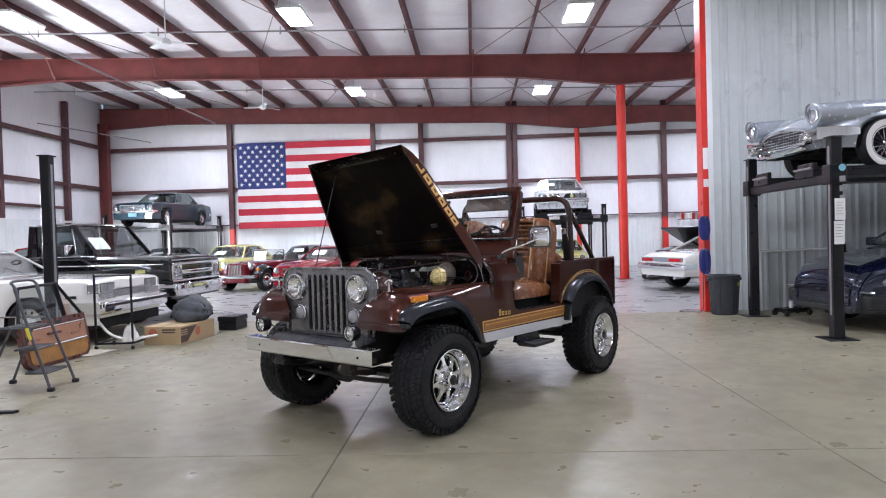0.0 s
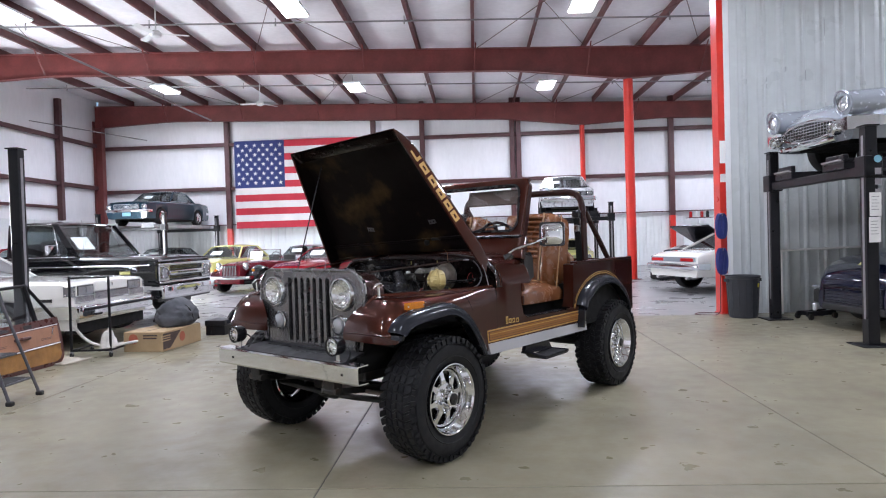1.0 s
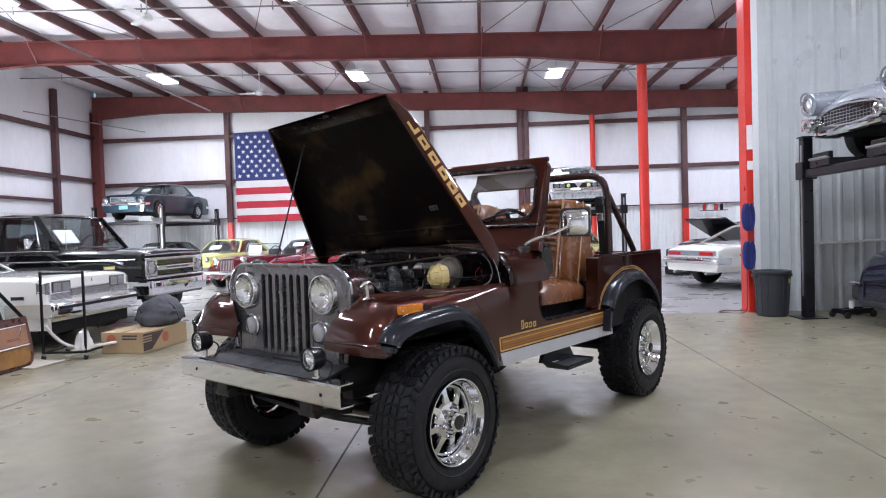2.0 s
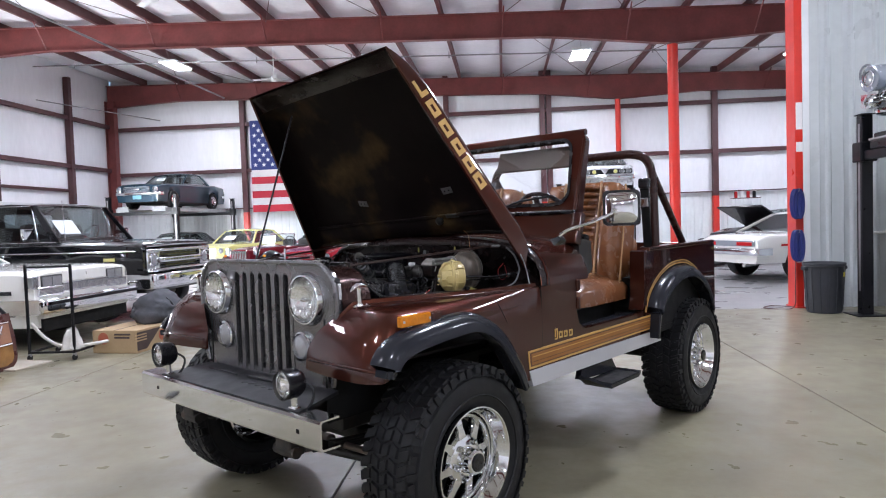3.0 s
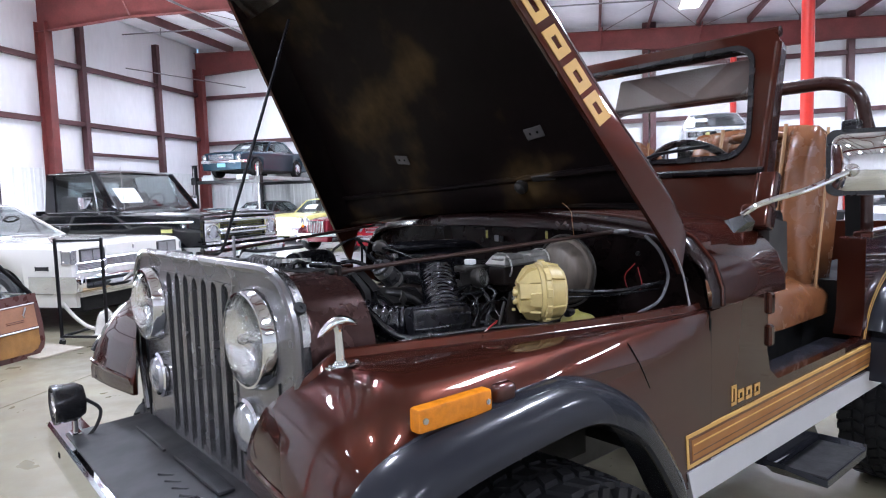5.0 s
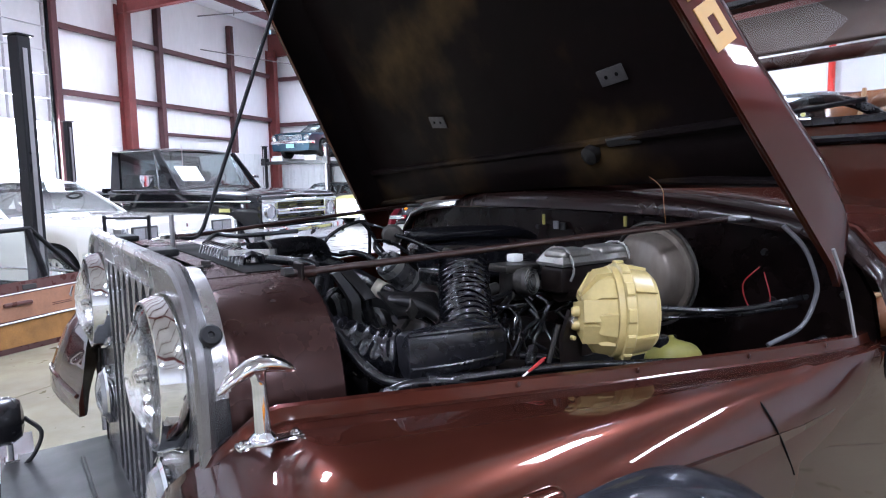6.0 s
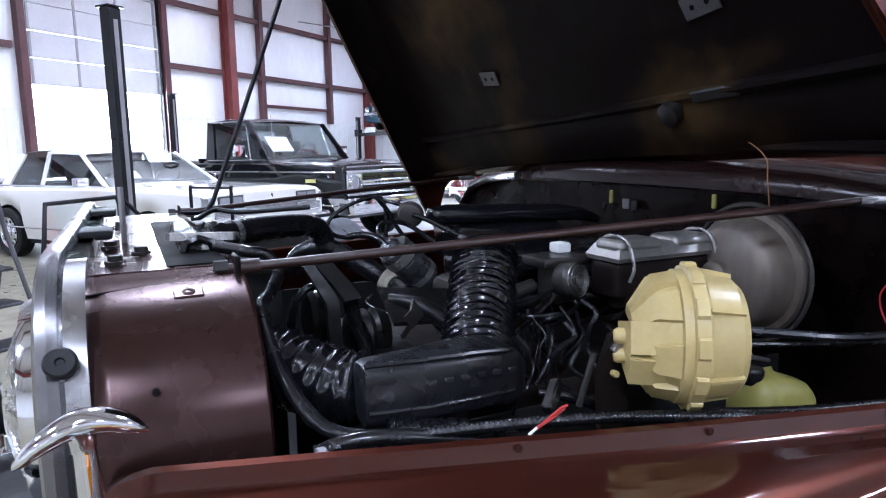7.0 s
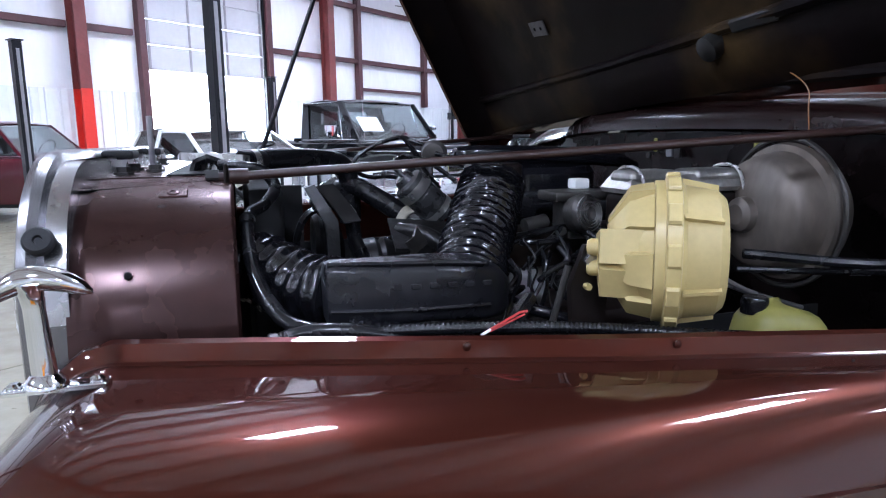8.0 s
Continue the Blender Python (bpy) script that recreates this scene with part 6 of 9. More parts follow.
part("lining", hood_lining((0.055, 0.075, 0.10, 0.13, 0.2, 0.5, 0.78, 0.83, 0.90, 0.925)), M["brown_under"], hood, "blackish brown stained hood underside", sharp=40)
# Same darkened brown here, so the lip mirrors no bright ceiling.
part("front_lip", hood_lining((0.925, 0.96, 1.0, 1.018)), M["soiled"], hood, "darkened brown inner front lip", sharp=40)
for s in (1, -1):
    part("side_lip", loft([[(u, s * (hood_half(u) - q), w) for q, w in ((0.004, -0.001), (0.014, 0.002), (0.014, 0.006), (0.004, 0.003))] for u in (-0.02, 0.3, 0.6, 0.9, 1.0)]), M["brown"], hood)
for y in (-0.30, 0.06, 0.15):
    part("lip_slot", moved(box(-0.014, 0.014, y - 0.018, y + 0.018, -0.003, 0.003, 0.002, 1), Matrix.Translation((0.945, 0, 0.072)) @ Matrix.Rotation(radians(48), 4, "Y")), M["dark"], hood)
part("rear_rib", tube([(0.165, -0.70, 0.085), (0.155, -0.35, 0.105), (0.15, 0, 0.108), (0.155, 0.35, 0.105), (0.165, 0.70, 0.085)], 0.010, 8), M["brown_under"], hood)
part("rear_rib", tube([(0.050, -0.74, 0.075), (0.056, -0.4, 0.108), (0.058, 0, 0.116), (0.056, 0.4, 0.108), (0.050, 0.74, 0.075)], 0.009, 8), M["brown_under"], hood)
for y, u, a in ((-0.233, 0.275, 8), (0.41, 0.285, -4)):
    tag_plate = part("hinge_tag", moved(box(-0.017, 0.017, -0.034, 0.034, -0.0015, 0.0015, 0.001, 1), pose(u, y, 0.118, 0, 0, a)), M["tag"], hood, "small grey zinc plate with two holes")
    for dy in (-0.014, 0.014):
        part("hole", moved(lathe([(0.0042, -0.0022), (0.0042, 0.0022)], 10, "Z"), pose(u, y, 0.118, 0, 0, a) @ pose(0, dy, 0)), M["dark"], tag_plate)
part("hood_lamp", join(moved(lathe([(0.006, 0), (0.02, 0.006), (0.022, 0.03), (0.012, 0.045)], 16, "Z"), pose(0.135, 0.30, 0.075)), box(0.115, 0.155, 0.285, 0.315, 0.10, 0.118, 0.004, 1)), M["grease"], hood)
part("lamp_wire", tube(curve([(0.115, 0.325, 0.10), (0.08, 0.40, 0.10), (0.05, 0.45, 0.085), (0.02, 0.462, 0.06), (-0.06, 0.465, 0.02)], 6), 0.0009, 6), M["decal"], hood)
part("rib_clip", box(0.145, 0.165, 0.35, 0.44, 0.092, 0.098, 0.003, 1), M["grease"], hood)
# gold blocks of the decal on the side skirt
SKIRT = math.degrees(math.atan2(0.226, 1.03))
for u, ln_, slot in ((0.815, 0.080, 0), (0.715, 0.080, 1), (0.615, 0.078, 1), (0.520, 0.075, 1), (0.430, 0.074, 1), (0.345, 0.074, 1)):
    h = hood_half(u) + 0.0012
    t = Matrix.Translation((u, h, 0.042)) @ Matrix.Rotation(radians(-SKIRT), 4, "Z")
    a, b, c, d = -ln_ / 2, ln_ / 2, -0.024, 0.028
    bits = [box(a, b, -0.001, 0.001, c, c + 0.017), box(a, a + 0.022, -0.001, 0.001, c + 0.017, d)]
    if slot:
        bits += [box(b - 0.022, b, -0.001, 0.001, c + 0.017, d), box(a + 0.022, b - 0.022, -0.001, 0.001, d - 0.017, d)]
    part("gold_block", moved(join(*bits), t), M["gold"], hood, "gold block of the side decal")
part("prop_rod", tube([(0.235, -0.345, 1.158), (0.20, -0.36, 1.156), (0.178, -0.392, 1.158), (0.163, -0.395, 1.178), (0.10, -0.408, 1.335), (-0.13, -0.456, 1.92)], 0.0050, 8), M["black"], car4, "thin black hood prop rod")

# ---- bumper, driving lamps, platform
def bumper():
    sec = [(0.625, 0.660), (0.632, 0.650), (0.632, 0.562), (0.625, 0.552), (0.545, 0.552), (0.545, 0.558), (0.618, 0.560), (0.623, 0.566), (0.623, 0.646), (0.618, 0.654), (0.545, 0.655), (0.545, 0.662)]
    return bevelled(prism(sec, -0.686, 0.686), 0.0025, 2, 60)


bp = part("front_bumper", bumper(), M["chrome"], car4, "straight chrome channel bumper")
for y in (-0.52, 0.56):
    part("bolt_hole", box(0.6322, 0.6335, y - 0.008, y + 0.008, 0.597, 0.612), M["dark"], bp)
part("winch_deck", join(loft([[(0.395, -0.46, 0.675), (0.395, 0.50, 0.675), (0.395, 0.50, 0.690), (0.395, -0.46, 0.690)], [(0.612, -0.52, 0.655), (0.612, 0.54, 0.655), (0.612, 0.54, 0.6635), (0.612, -0.52, 0.6635)]]), moved(box(0.42, 0.46, -0.05, 0.24, 0.682, 0.694, 0.006, 2), Matrix.Identity(4))), M["deck"], car4, "black plate between bumper and grille")
for k in range(5):
    part("deck_rib", moved(box(-0.004, 0.004, -0.022, 0.022, 0.668, 0.680, 0.002, 1), pose(0.50, 0.02 + 0.05 * k, 0, 0, 0, 35)), M["deck"], car4)
part("deck_line", box(0.455, 0.463, -0.36, -0.12, 0.674, 0.6885, 0.002, 1), M["deck"], car4)
for s in (1, -1):
    y = 0.49 * s
    DL = pose(0.620, y, 0.760) @ Matrix.Diagonal((0.8, 0.84, 0.84, 1))
    fl = part("driving_lamp", moved(lathe([(0.02, -0.075), (0.05, -0.068), (0.063, -0.045), (0.067, 0.02), (0.066, 0.03), (0.06, 0.031), (0.057, 0.02)], 32, "X", caps=False), DL), M["plastic"], car4, "round black driving lamp")
    part("reflector", moved(lathe([(0.002, -0.03), (0.02, -0.026), (0.035, -0.014), (0.048, 0.0), (0.057, 0.018)], 22, "X", caps=False), DL), M["reflector"], fl, sharp=2)
    part("lens", moved(lathe([(0.058, 0.018), (0.04, 0.028), (0.002, 0.032)], 28, "X", caps=False), DL), M["lens"], fl)
    part("bracket", join(box(0.575, 0.605, y - 0.022, y + 0.022, 0.662, 0.672, 0.003, 1), box(0.585, 0.598, y - 0.014, y + 0.014, 0.668, 0.71, 0.003, 1)), M["chrome"], fl)
    part("cable", tube(curve([(0.56, y, 0.76), (0.53, y + 0.03, 0.73), (0.545, y + 0.045, 0.69), (0.57, y + 0.04, 0.66)], 6), 0.005, 6), M["rubber"], fl)
    part("frame_horn", box(0.25, 0.56, 0.33 * s - 0.035, 0.33 * s + 0.035, 0.545, 0.645, 0.008, 1), M["grease"], car4)
    part("shackle", join(box(0.50, 0.57, 0.37 * s - 0.05, 0.37 * s + 0.05, 0.455, 0.55, 0.01, 2), tube([(0.55, 0.37 * s - 0.065, 0.475), (0.55, 0.37 * s + 0.065, 0.475)], 0.022, 12)), M["grease"], car4)
    part("leaf_spring", join(*[tube(curve([(0.55 - 0.04 * k, 0.37 * s, 0.475 - 0.012 * k), (0.05, 0.37 * s, 0.43 - 0.012 * k), (-0.50 + 0.04 * k, 0.37 * s, 0.50 - 0.012 * k)], 6), 0.009, 6) for k in range(4)]), M["grease"], car4)
    part("rear_spring", tube(curve([(-1.75, 0.42 * s, 0.50), (-2.36, 0.42 * s, 0.42), (-2.85, 0.42 * s, 0.52)], 6), 0.02, 6), M["grease"], car4)
    part("frame_rail", box(-2.75, 0.30, 0.36 * s - 0.035, 0.36 * s + 0.035, 0.48, 0.60, 0.008, 1), M["grease"], car4)
part("front_axle", join(tube([(0.02, -0.66, 0.37), (0.02, 0.66, 0.37)], 0.042, 12), moved(lathe([(0.02, -0.12), (0.10, -0.09), (0.135, 0.0), (0.10, 0.09), (0.03, 0.12)], 20, "X"), pose(0.03, -0.22, 0.37))), M["grease"], car4)
part("rear_axle", join(tube([(-2.39, -0.66, 0.37), (-2.39, 0.66, 0.37)], 0.045, 12), moved(lathe([(0.02, -0.13), (0.11, -0.09), (0.145, 0.0), (0.10, 0.09), (0.03, 0.12)], 20, "X"), pose(-2.39, 0, 0.37))), M["grease"], car4)
part("steering_rod", tube([(0.19, -0.60, 0.35), (0.22, -0.1, 0.34), (0.22, 0.2, 0.345), (0.19, 0.60, 0.36)], 0.019, 10), M["grease"], car4)
part("drag_link", tube([(0.30, -0.55, 0.40), (0.36, 0.25, 0.53)], 0.017, 10), M["grease"], car4)
part("steering_damper", tube([(0.27, 0.62, 0.42), (0.27, 0.28, 0.415), (0.27, 0.279, 0.415), (0.27, -0.02, 0.41)], 0.03, 12, radii=[0.014, 0.014, 0.028, 0.028]), M["primer"], car4)
part("gearbox", bevelled(loft([[(-0.3, -0.2, 0.45), (-0.3, 0.2, 0.45), (-0.3, 0.2, 0.62), (-0.3, -0.2, 0.62)], [(-1.5, -0.16, 0.40), (-1.5, 0.16, 0.40), (-1.5, 0.16, 0.6), (-1.5, -0.16, 0.6)]]), 0.03), M["grease"], car4)
part("exhaust", tube(curve([(-0.4, 0.2, 0.47), (-1.2, 0.26, 0.44), (-2.0, 0.25, 0.48), (-2.7, 0.3, 0.5)], 6), 0.03, 10), M["primer"], car4)

# ---- rocker, decal and side step
sides("rocker_panel", lambda: bevelled(prism([(-0.455, 0.572), (-1.84, 0.562), (-1.83, 0.632), (-0.43, 0.645)], 0.795, 0.823), 0.006, 2, 50), M["rocker"], "silver painted rocker strip")


def decal(x0, x1, z0, z1, d):
    return prism([(x0 - (z1 - z0) * 0.1, z0), (x1 - 0.015, z0), (x1, z1), (x0, z1)], 0.8155, 0.819 + d)


sides("panel_seam", lambda: box(-0.5515, -0.5465, 0.8148, 0.8156, 0.655, 0.995), M["dark"])
dec = part("side_decal", decal(-0.425, -1.82, 0.652, 0.735, 0.0012), M["gold"], car4, "gold and brown striped side decal")
part("decal_field", decal(-0.436, -1.812, 0.662, 0.726, 0.002), M["decal_dark"], dec)
part("decal_band", decal(-0.448, -1.805, 0.668, 0.719, 0.0028), M["decal"], dec)
part("decal_line", decal(-0.456, -1.80, 0.703, 0.707, 0.0034), M["gold"], dec)
part("decal_line", decal(-0.456, -1.80, 0.681, 0.684, 0.0034), M["decal_dark"], dec)
for off, mm in ((0.062, "gold"), (0.070, "decal_dark"), (0.078, "gold")):
    pts = []
    path = curve([(x, 0, z) for x, z in ARCH_R], 5)
    for i, p in enumerate(path):
        d = (path[min(i + 1, len(path) - 1)] - path[max(i - 1, 0)]).normalized()
        nrm = Vector((d.z, 0, -d.x))
        if nrm.z < 0 and abs(nrm.z) > 0.3:
            nrm = -nrm
        pts.append((p + nrm * off, p + nrm * (off + 0.005)))
    pts = pts[4:-9]
    part("arch_line", loft([[(a.x, 0.8155, a.z), (b.x, 0.8155, b.z), (b.x, 0.8168, b.z), (a.x, 0.8168, a.z)] for a, b in pts]), M[mm], dec)
# gold script emblem, as plain blocks
for x, w, zt in ((-0.668, 0.026, 0.803), (-0.707, 0.032, 0.785), (-0.752, 0.032, 0.783), (-0.80, 0.032, 0.781)):
    zb = zt - 0.032 if w > 0.03 else zt - 0.052
    part("script_block", join(box(x - w / 2, x + w / 2, 0.8155, 0.8175, zt - 0.008, zt), box(x - w / 2, x + w / 2, 0.8155, 0.8175, zb, zb + 0.008), box(x - w / 2, x - w / 2 + 0.008, 0.8155, 0.8175, zb, zt), box(x + w / 2 - 0.008, x + w / 2, 0.8155, 0.8175, zb + 0.012, zt)), M["gold"], car4, "gold emblem block")


def side_step():
    return bevelled(loft([[(-0.93, 0.78, 0.505), (-0.93, 0.84, 0.505), (-0.93, 0.84, 0.52), (-0.93, 0.78, 0.52)], [(-0.99, 0.78, 0.462), (-0.99, 0.93, 0.462), (-0.99, 0.93, 0.482), (-0.99, 0.78, 0.482)], [(-1.30, 0.78, 0.462), (-1.30, 0.93, 0.462), (-1.30, 0.93, 0.482), (-1.30, 0.78, 0.482)], [(-1.345, 0.78, 0.472), (-1.345, 0.92, 0.472), (-1.345, 0.92, 0.486), (-1.345, 0.78, 0.486)]]), 0.006)


for s in (1, -1):
    f = (lambda b: b) if s > 0 else mirror
    st = part("side_step", f(side_step()), M["flare"], car4, "black metal side step")
    part("step_back", f(bevelled(prism([(-0.93, 0.50), (-1.34, 0.47), (-1.24, 0.60), (-0.98, 0.60)], 0.755, 0.785), 0.005)), M["flare"], st)
    part("tread_pad", f(box(-1.29, -1.0, 0.80, 0.925, 0.481, 0.487, 0.002, 1)), M["rubber"], st)
    part("step_strut", f(tube([(-1.30, 0.76, 0.49), (-1.36, 0.6, 0.58)], 0.012, 8)), M["black"], st)

# ---- wheels
def tyre_mesh(R=0.384, w=0.27):
    h = w / 2
    prof = [(0.205, -h + 0.035), (0.235, -h + 0.008), (0.285, -h - 0.004), (0.325, -h + 0.006), (0.352, -h + 0.018), (R - 0.012, -h + 0.040), (R - 0.009, 0.0), (R - 0.012, h - 0.040), (0.352, h - 0.018), (0.325, h - 0.006), (0.285, h + 0.004), (0.235, h - 0.008), (0.205, h - 0.035), (0.205, 0)]
    bm = lathe(prof, 64, "Y", closed=True)
    rng = random.Random(4)
    verts, faces = [], []
    def block(a0, a1, y0, y1, r0, r1, skew=0.0):
        k = len(verts)
        for r, q in ((r0, 0.0), (r1, 0.010)):
            for a, y in ((a0 + q, y0 + q * 0.3), (a1 - q, y0 + q * 0.3), (a1 - q + skew, y1 - q * 0.3), (a0 + q + skew, y1 - q * 0.3)):
                verts.append((r * math.cos(a), y, r * math.sin(a)))
        for f in ((4, 5, 6, 7), (0, 1, 5, 4), (1, 2, 6, 5), (2, 3, 7, 6), (3, 0, 4, 7)):
            faces.append([k + q for q in f])
    n = 46
    st = 2 * math.pi / n
    for k in range(n):
        a = k * st
        for row, (y0, y1) in enumerate(((-0.118, -0.068), (-0.062, -0.024), (-0.018, 0.018), (0.024, 0.062), (0.068, 0.118))):
            o = a + (0.5 * st if row % 2 else 0) + (rng.random() - 0.5) * 0.01
            skew = (0.35, -0.3, 0.3, -0.3, 0.35)[row] * st
            block(o + 0.06 * st, o + 0.86 * st, y0, y1, R - 0.016, R - (0.004 if row in (0, 4) else 0.0), skew)
        for s in (-1, 1):
            y0, y1 = s * 0.112, s * 0.130
            if k % 2 == 0:
                block(a, a + 0.55 * st, min(y0, y1), max(y0, y1), R - 0.05, R - 0.010, 0.0)
            else:
                block(a + 0.1 * st, a + 0.8 * st, min(y0, y1), max(y0, y1), R - 0.036, R - 0.012, 0.0)
    me = bpy.data.meshes.new("tmp")
    me.from_pydata(verts, [], faces)
    bm.from_mesh(me)
    bpy.data.meshes.remove(me)
    # raised sidewall ribs
    for s in (-1, 1):
        for r in (0.262, 0.338):
            ring = lathe([(r - 0.004, s * (h + 0.001)), (r, s * (h + 0.0055 - 0.02 * (r > 0.3))), (r + 0.004, s * (h + 0.001 - 0.012 * (r > 0.3)))], 48, caps=False)
            m2 = bpy.data.meshes.new("tmp")
            ring.to_mesh(m2)
            ring.free()
            bm.from_mesh(m2)
            bpy.data.meshes.remove(m2)
    return bm


def rim_mesh():
    """Deep-dished chrome wheel with eight spokes; its face looks to +y."""
    barrel = lathe([(0.196, 0.092), (0.208, 0.110), (0.216, 0.128), (0.2165, 0.136), (0.211, 0.137), (0.203, 0.124), (0.197, 0.100), (0.186, 0.088), (0.180, 0.060), (0.178, 0.0), (0.180, -0.06), (0.20, -0.12), (0.215, -0.128), (0.2, -0.12), (0.19, 0.0)], 56, caps=False)
    ring = lathe([(0.180, 0.052), (0.176, 0.066), (0.166, 0.072), (0.160, 0.064), (0.158, 0.048)], 48, caps=False)
    hubring = lathe([(0.098, 0.060), (0.092, 0.076), (0.070, 0.086), (0.052, 0.088), (0.046, 0.08)], 40, caps=False)
    bits = [barrel, ring, hubring]
    for k in range(8):
        sp = loft([[(0.088, 0.044, -0.027), (0.088, 0.080, -0.021), (0.088, 0.080, 0.021), (0.088, 0.044, 0.027)], [(0.130, 0.042, -0.021), (0.130, 0.076, -0.014), (0.130, 0.076, 0.014), (0.130, 0.042, 0.021)], [(0.170, 0.040, -0.026), (0.170, 0.066, -0.020), (0.170, 0.066, 0.020), (0.170, 0.040, 0.026)]])
        sp = bevelled(sp, 0.005, 2, 40)
        sp.transform(Matrix.Rotation(2 * math.pi * k / 8, 4, "Y"))
        bits.append(sp)
    return join(*bits)


def nut_mesh():
    return join(lathe([(0.012, 0.0), (0.012, 0.018), (0.008, 0.030), (0.002, 0.033)], 6))


wheel_first = None
for x, s, a in ((0.02, 1, 10), (0.02, -1, 40), (-2.395, 1, 25), (-2.395, -1, 70)):
    m = pose(x, s * 0.735, 0.379, 0, a, 0 if s > 0 else 180)
    if wheel_first is None:
        w = root("wheel", Matrix.Identity(4))
        w.parent = car4
        w.matrix_basis = m
        wheel_first = w
        wp = [part("tyre", tyre_mesh(), M["rubber"], w, "black all-terrain tyre"), part("rim", rim_mesh(), M["chrome"], w, "chrome eight-spoke rim", sharp=40),
              part("brake_drum", lathe([(0.03, 0.02), (0.15, 0.02), (0.16, -0.02), (0.14, -0.05), (0.03, -0.05)], 32), M["under"], w),
              part("hub", lathe([(0.050, 0.05), (0.050, 0.130), (0.044, 0.139), (0.036, 0.140)], 32), M["chrome"], w),
              part("hub_cap", lathe([(0.037, 0.136), (0.035, 0.144), (0.024, 0.147), (0.002, 0.146)], 28), M["plastic"], w, "black hub cap")]
        nut = part("wheel_nut", nut_mesh(), M["chrome"], w, at=pose(0.072, 0.084, 0))
        wp.append(nut)
        for k in range(1, 6):
            wp.append(share(nut, w, Matrix.Rotation(2 * math.pi * k / 6, 4, "Y") @ pose(0.072, 0.084, 0)))
    else:
        w = root("wheel", Matrix.Identity(4))
        w.parent, w.matrix_basis = car4, m
        for o in wp:
            q = share(o, w, o.matrix_basis.copy())
            if "label" in o:
                q["label"] = o["label"]

# ---- seats, steering wheel, roll bar, mirror
def puffed(u0, u1, v0, v1, t0, t1, puff=0.02, nu=6, nv=6, r=0.05):
    """An upholstered panel: u, v plane with rounded corners, thickness along w."""
    bm = bmesh.new()
    front, back = [], []
    for j in range(nv + 1):
        for i in range(nu + 1):
            a, b = i / nu * 2 - 1, j / nv * 2 - 1
            a2, b2 = a * (1 - 0.12 * b ** 6), b * (1 - 0.06 * a ** 6)
            bulge = (1 - a ** 4) * (1 - b ** 4)
            u, v = (u0 + u1) / 2 + a2 * (u1 - u0) / 2, (v0 + v1) / 2 + b2 * (v1 - v0) / 2
            front.append(bm.verts.new((u, v, t1 - 0.025 + (0.025 + puff) * bulge)))
            back.append(bm.verts.new((u, v, t0 + 0.012 - 0.012 * bulge)))
    n = nu + 1
    for j in range(nv):
        for i in range(nu):
            q = (j * n + i, j * n + i + 1, (j + 1) * n + i + 1, (j + 1) * n + i)
            bm.faces.new([front[k] for k in q])
            bm.faces.new([back[k] for k in q[::-1]])
    rim = [i for i in range(n)] + [j * n + nu for j in range(1, nv + 1)] + [nv * n + i for i in range(nu - 1, -1, -1)] + [j * n for j in range(nv - 1, 0, -1)]
    for a, b in zip(rim, rim[1:] + rim[:1]):
        bm.faces.new((front[a], front[b], back[b], back[a]))
    return bm


def seat(y):
    s = root("bucket_seat", Matrix.Identity(4))
    s.parent, s.matrix_basis = car4, pose(-1.52, y, 0.70)
    s["label"] = "tan leather high-back bucket seat"
    back = Matrix.Translation((-0.13, 0, 0.12)) @ Matrix.Rotation(radians(-13), 4, "Y") @ Matrix(((0, 0, 1, 0), (1, 0, 0, 0), (0, 1, 0, 0), (0, 0, 0, 1)))
    part("backrest", moved(puffed(-0.262, 0.262, 0.06, 0.735, -0.14, 0.06, 0.015, 10, 14), back), M["leather"], s, sharp=80)
    for k in range(9):
        z = 0.325 + 0.043 * k
        part("pleat", moved(puffed(-0.118, 0.118, z, z + 0.0415, 0.03, 0.074, 0.024, 8, 6), back), M["leather"], s, sharp=80)
    part("lumbar", moved(puffed(-0.122, 0.122, 0.05, 0.322, 0.03, 0.084, 0.016, 8, 8), back), M["leather"], s, sharp=80)
    for sd in (-1, 1):
        part("bolster", moved(puffed(sd * 0.196 - 0.064, sd * 0.196 + 0.064, 0.10, 0.715, 0.0, 0.098, 0.030, 8, 14), back), M["leather"], s, sharp=80)
        part("piping", moved(tube([(sd * 0.127, 0.04, 0.090), (sd * 0.127, 0.40, 0.096), (sd * 0.125, 0.725, 0.086)], 0.0075, 8), back), M["piping"], s, "light tan piping")
        part("edge_piping", moved(tube([(sd * 0.262, 0.02, 0.012), (sd * 0.264, 0.40, 0.020), (sd * 0.25, 0.72, 0.012)], 0.006, 8), back), M["piping"], s, "light tan piping")
    part("cushion", moved(puffed(-0.292, 0.292, -0.34, 0.37, 0.115, 0.225, 0.066, 14, 14, 0.09), Matrix(((0, 1, 0, 0), (1, 0, 0, 0), (0, 0, 1, 0), (0, 0, 0, 1)))), M["leather"], s, sharp=80)
    for sd in (-1, 1):
        part("cushion_piping", tube(curve([(0.35, sd * 0.10, 0.245), (0.25, sd * 0.135, 0.275), (0.05, sd * 0.14, 0.285), (-0.15, sd * 0.14, 0.268)], 4), 0.006, 8), M["piping"], s, "light tan piping")
    part("seat_base", box(-0.24, 0.26, -0.2, 0.2, -0.07, 0.13, 0.02, 2), M["under"], s)


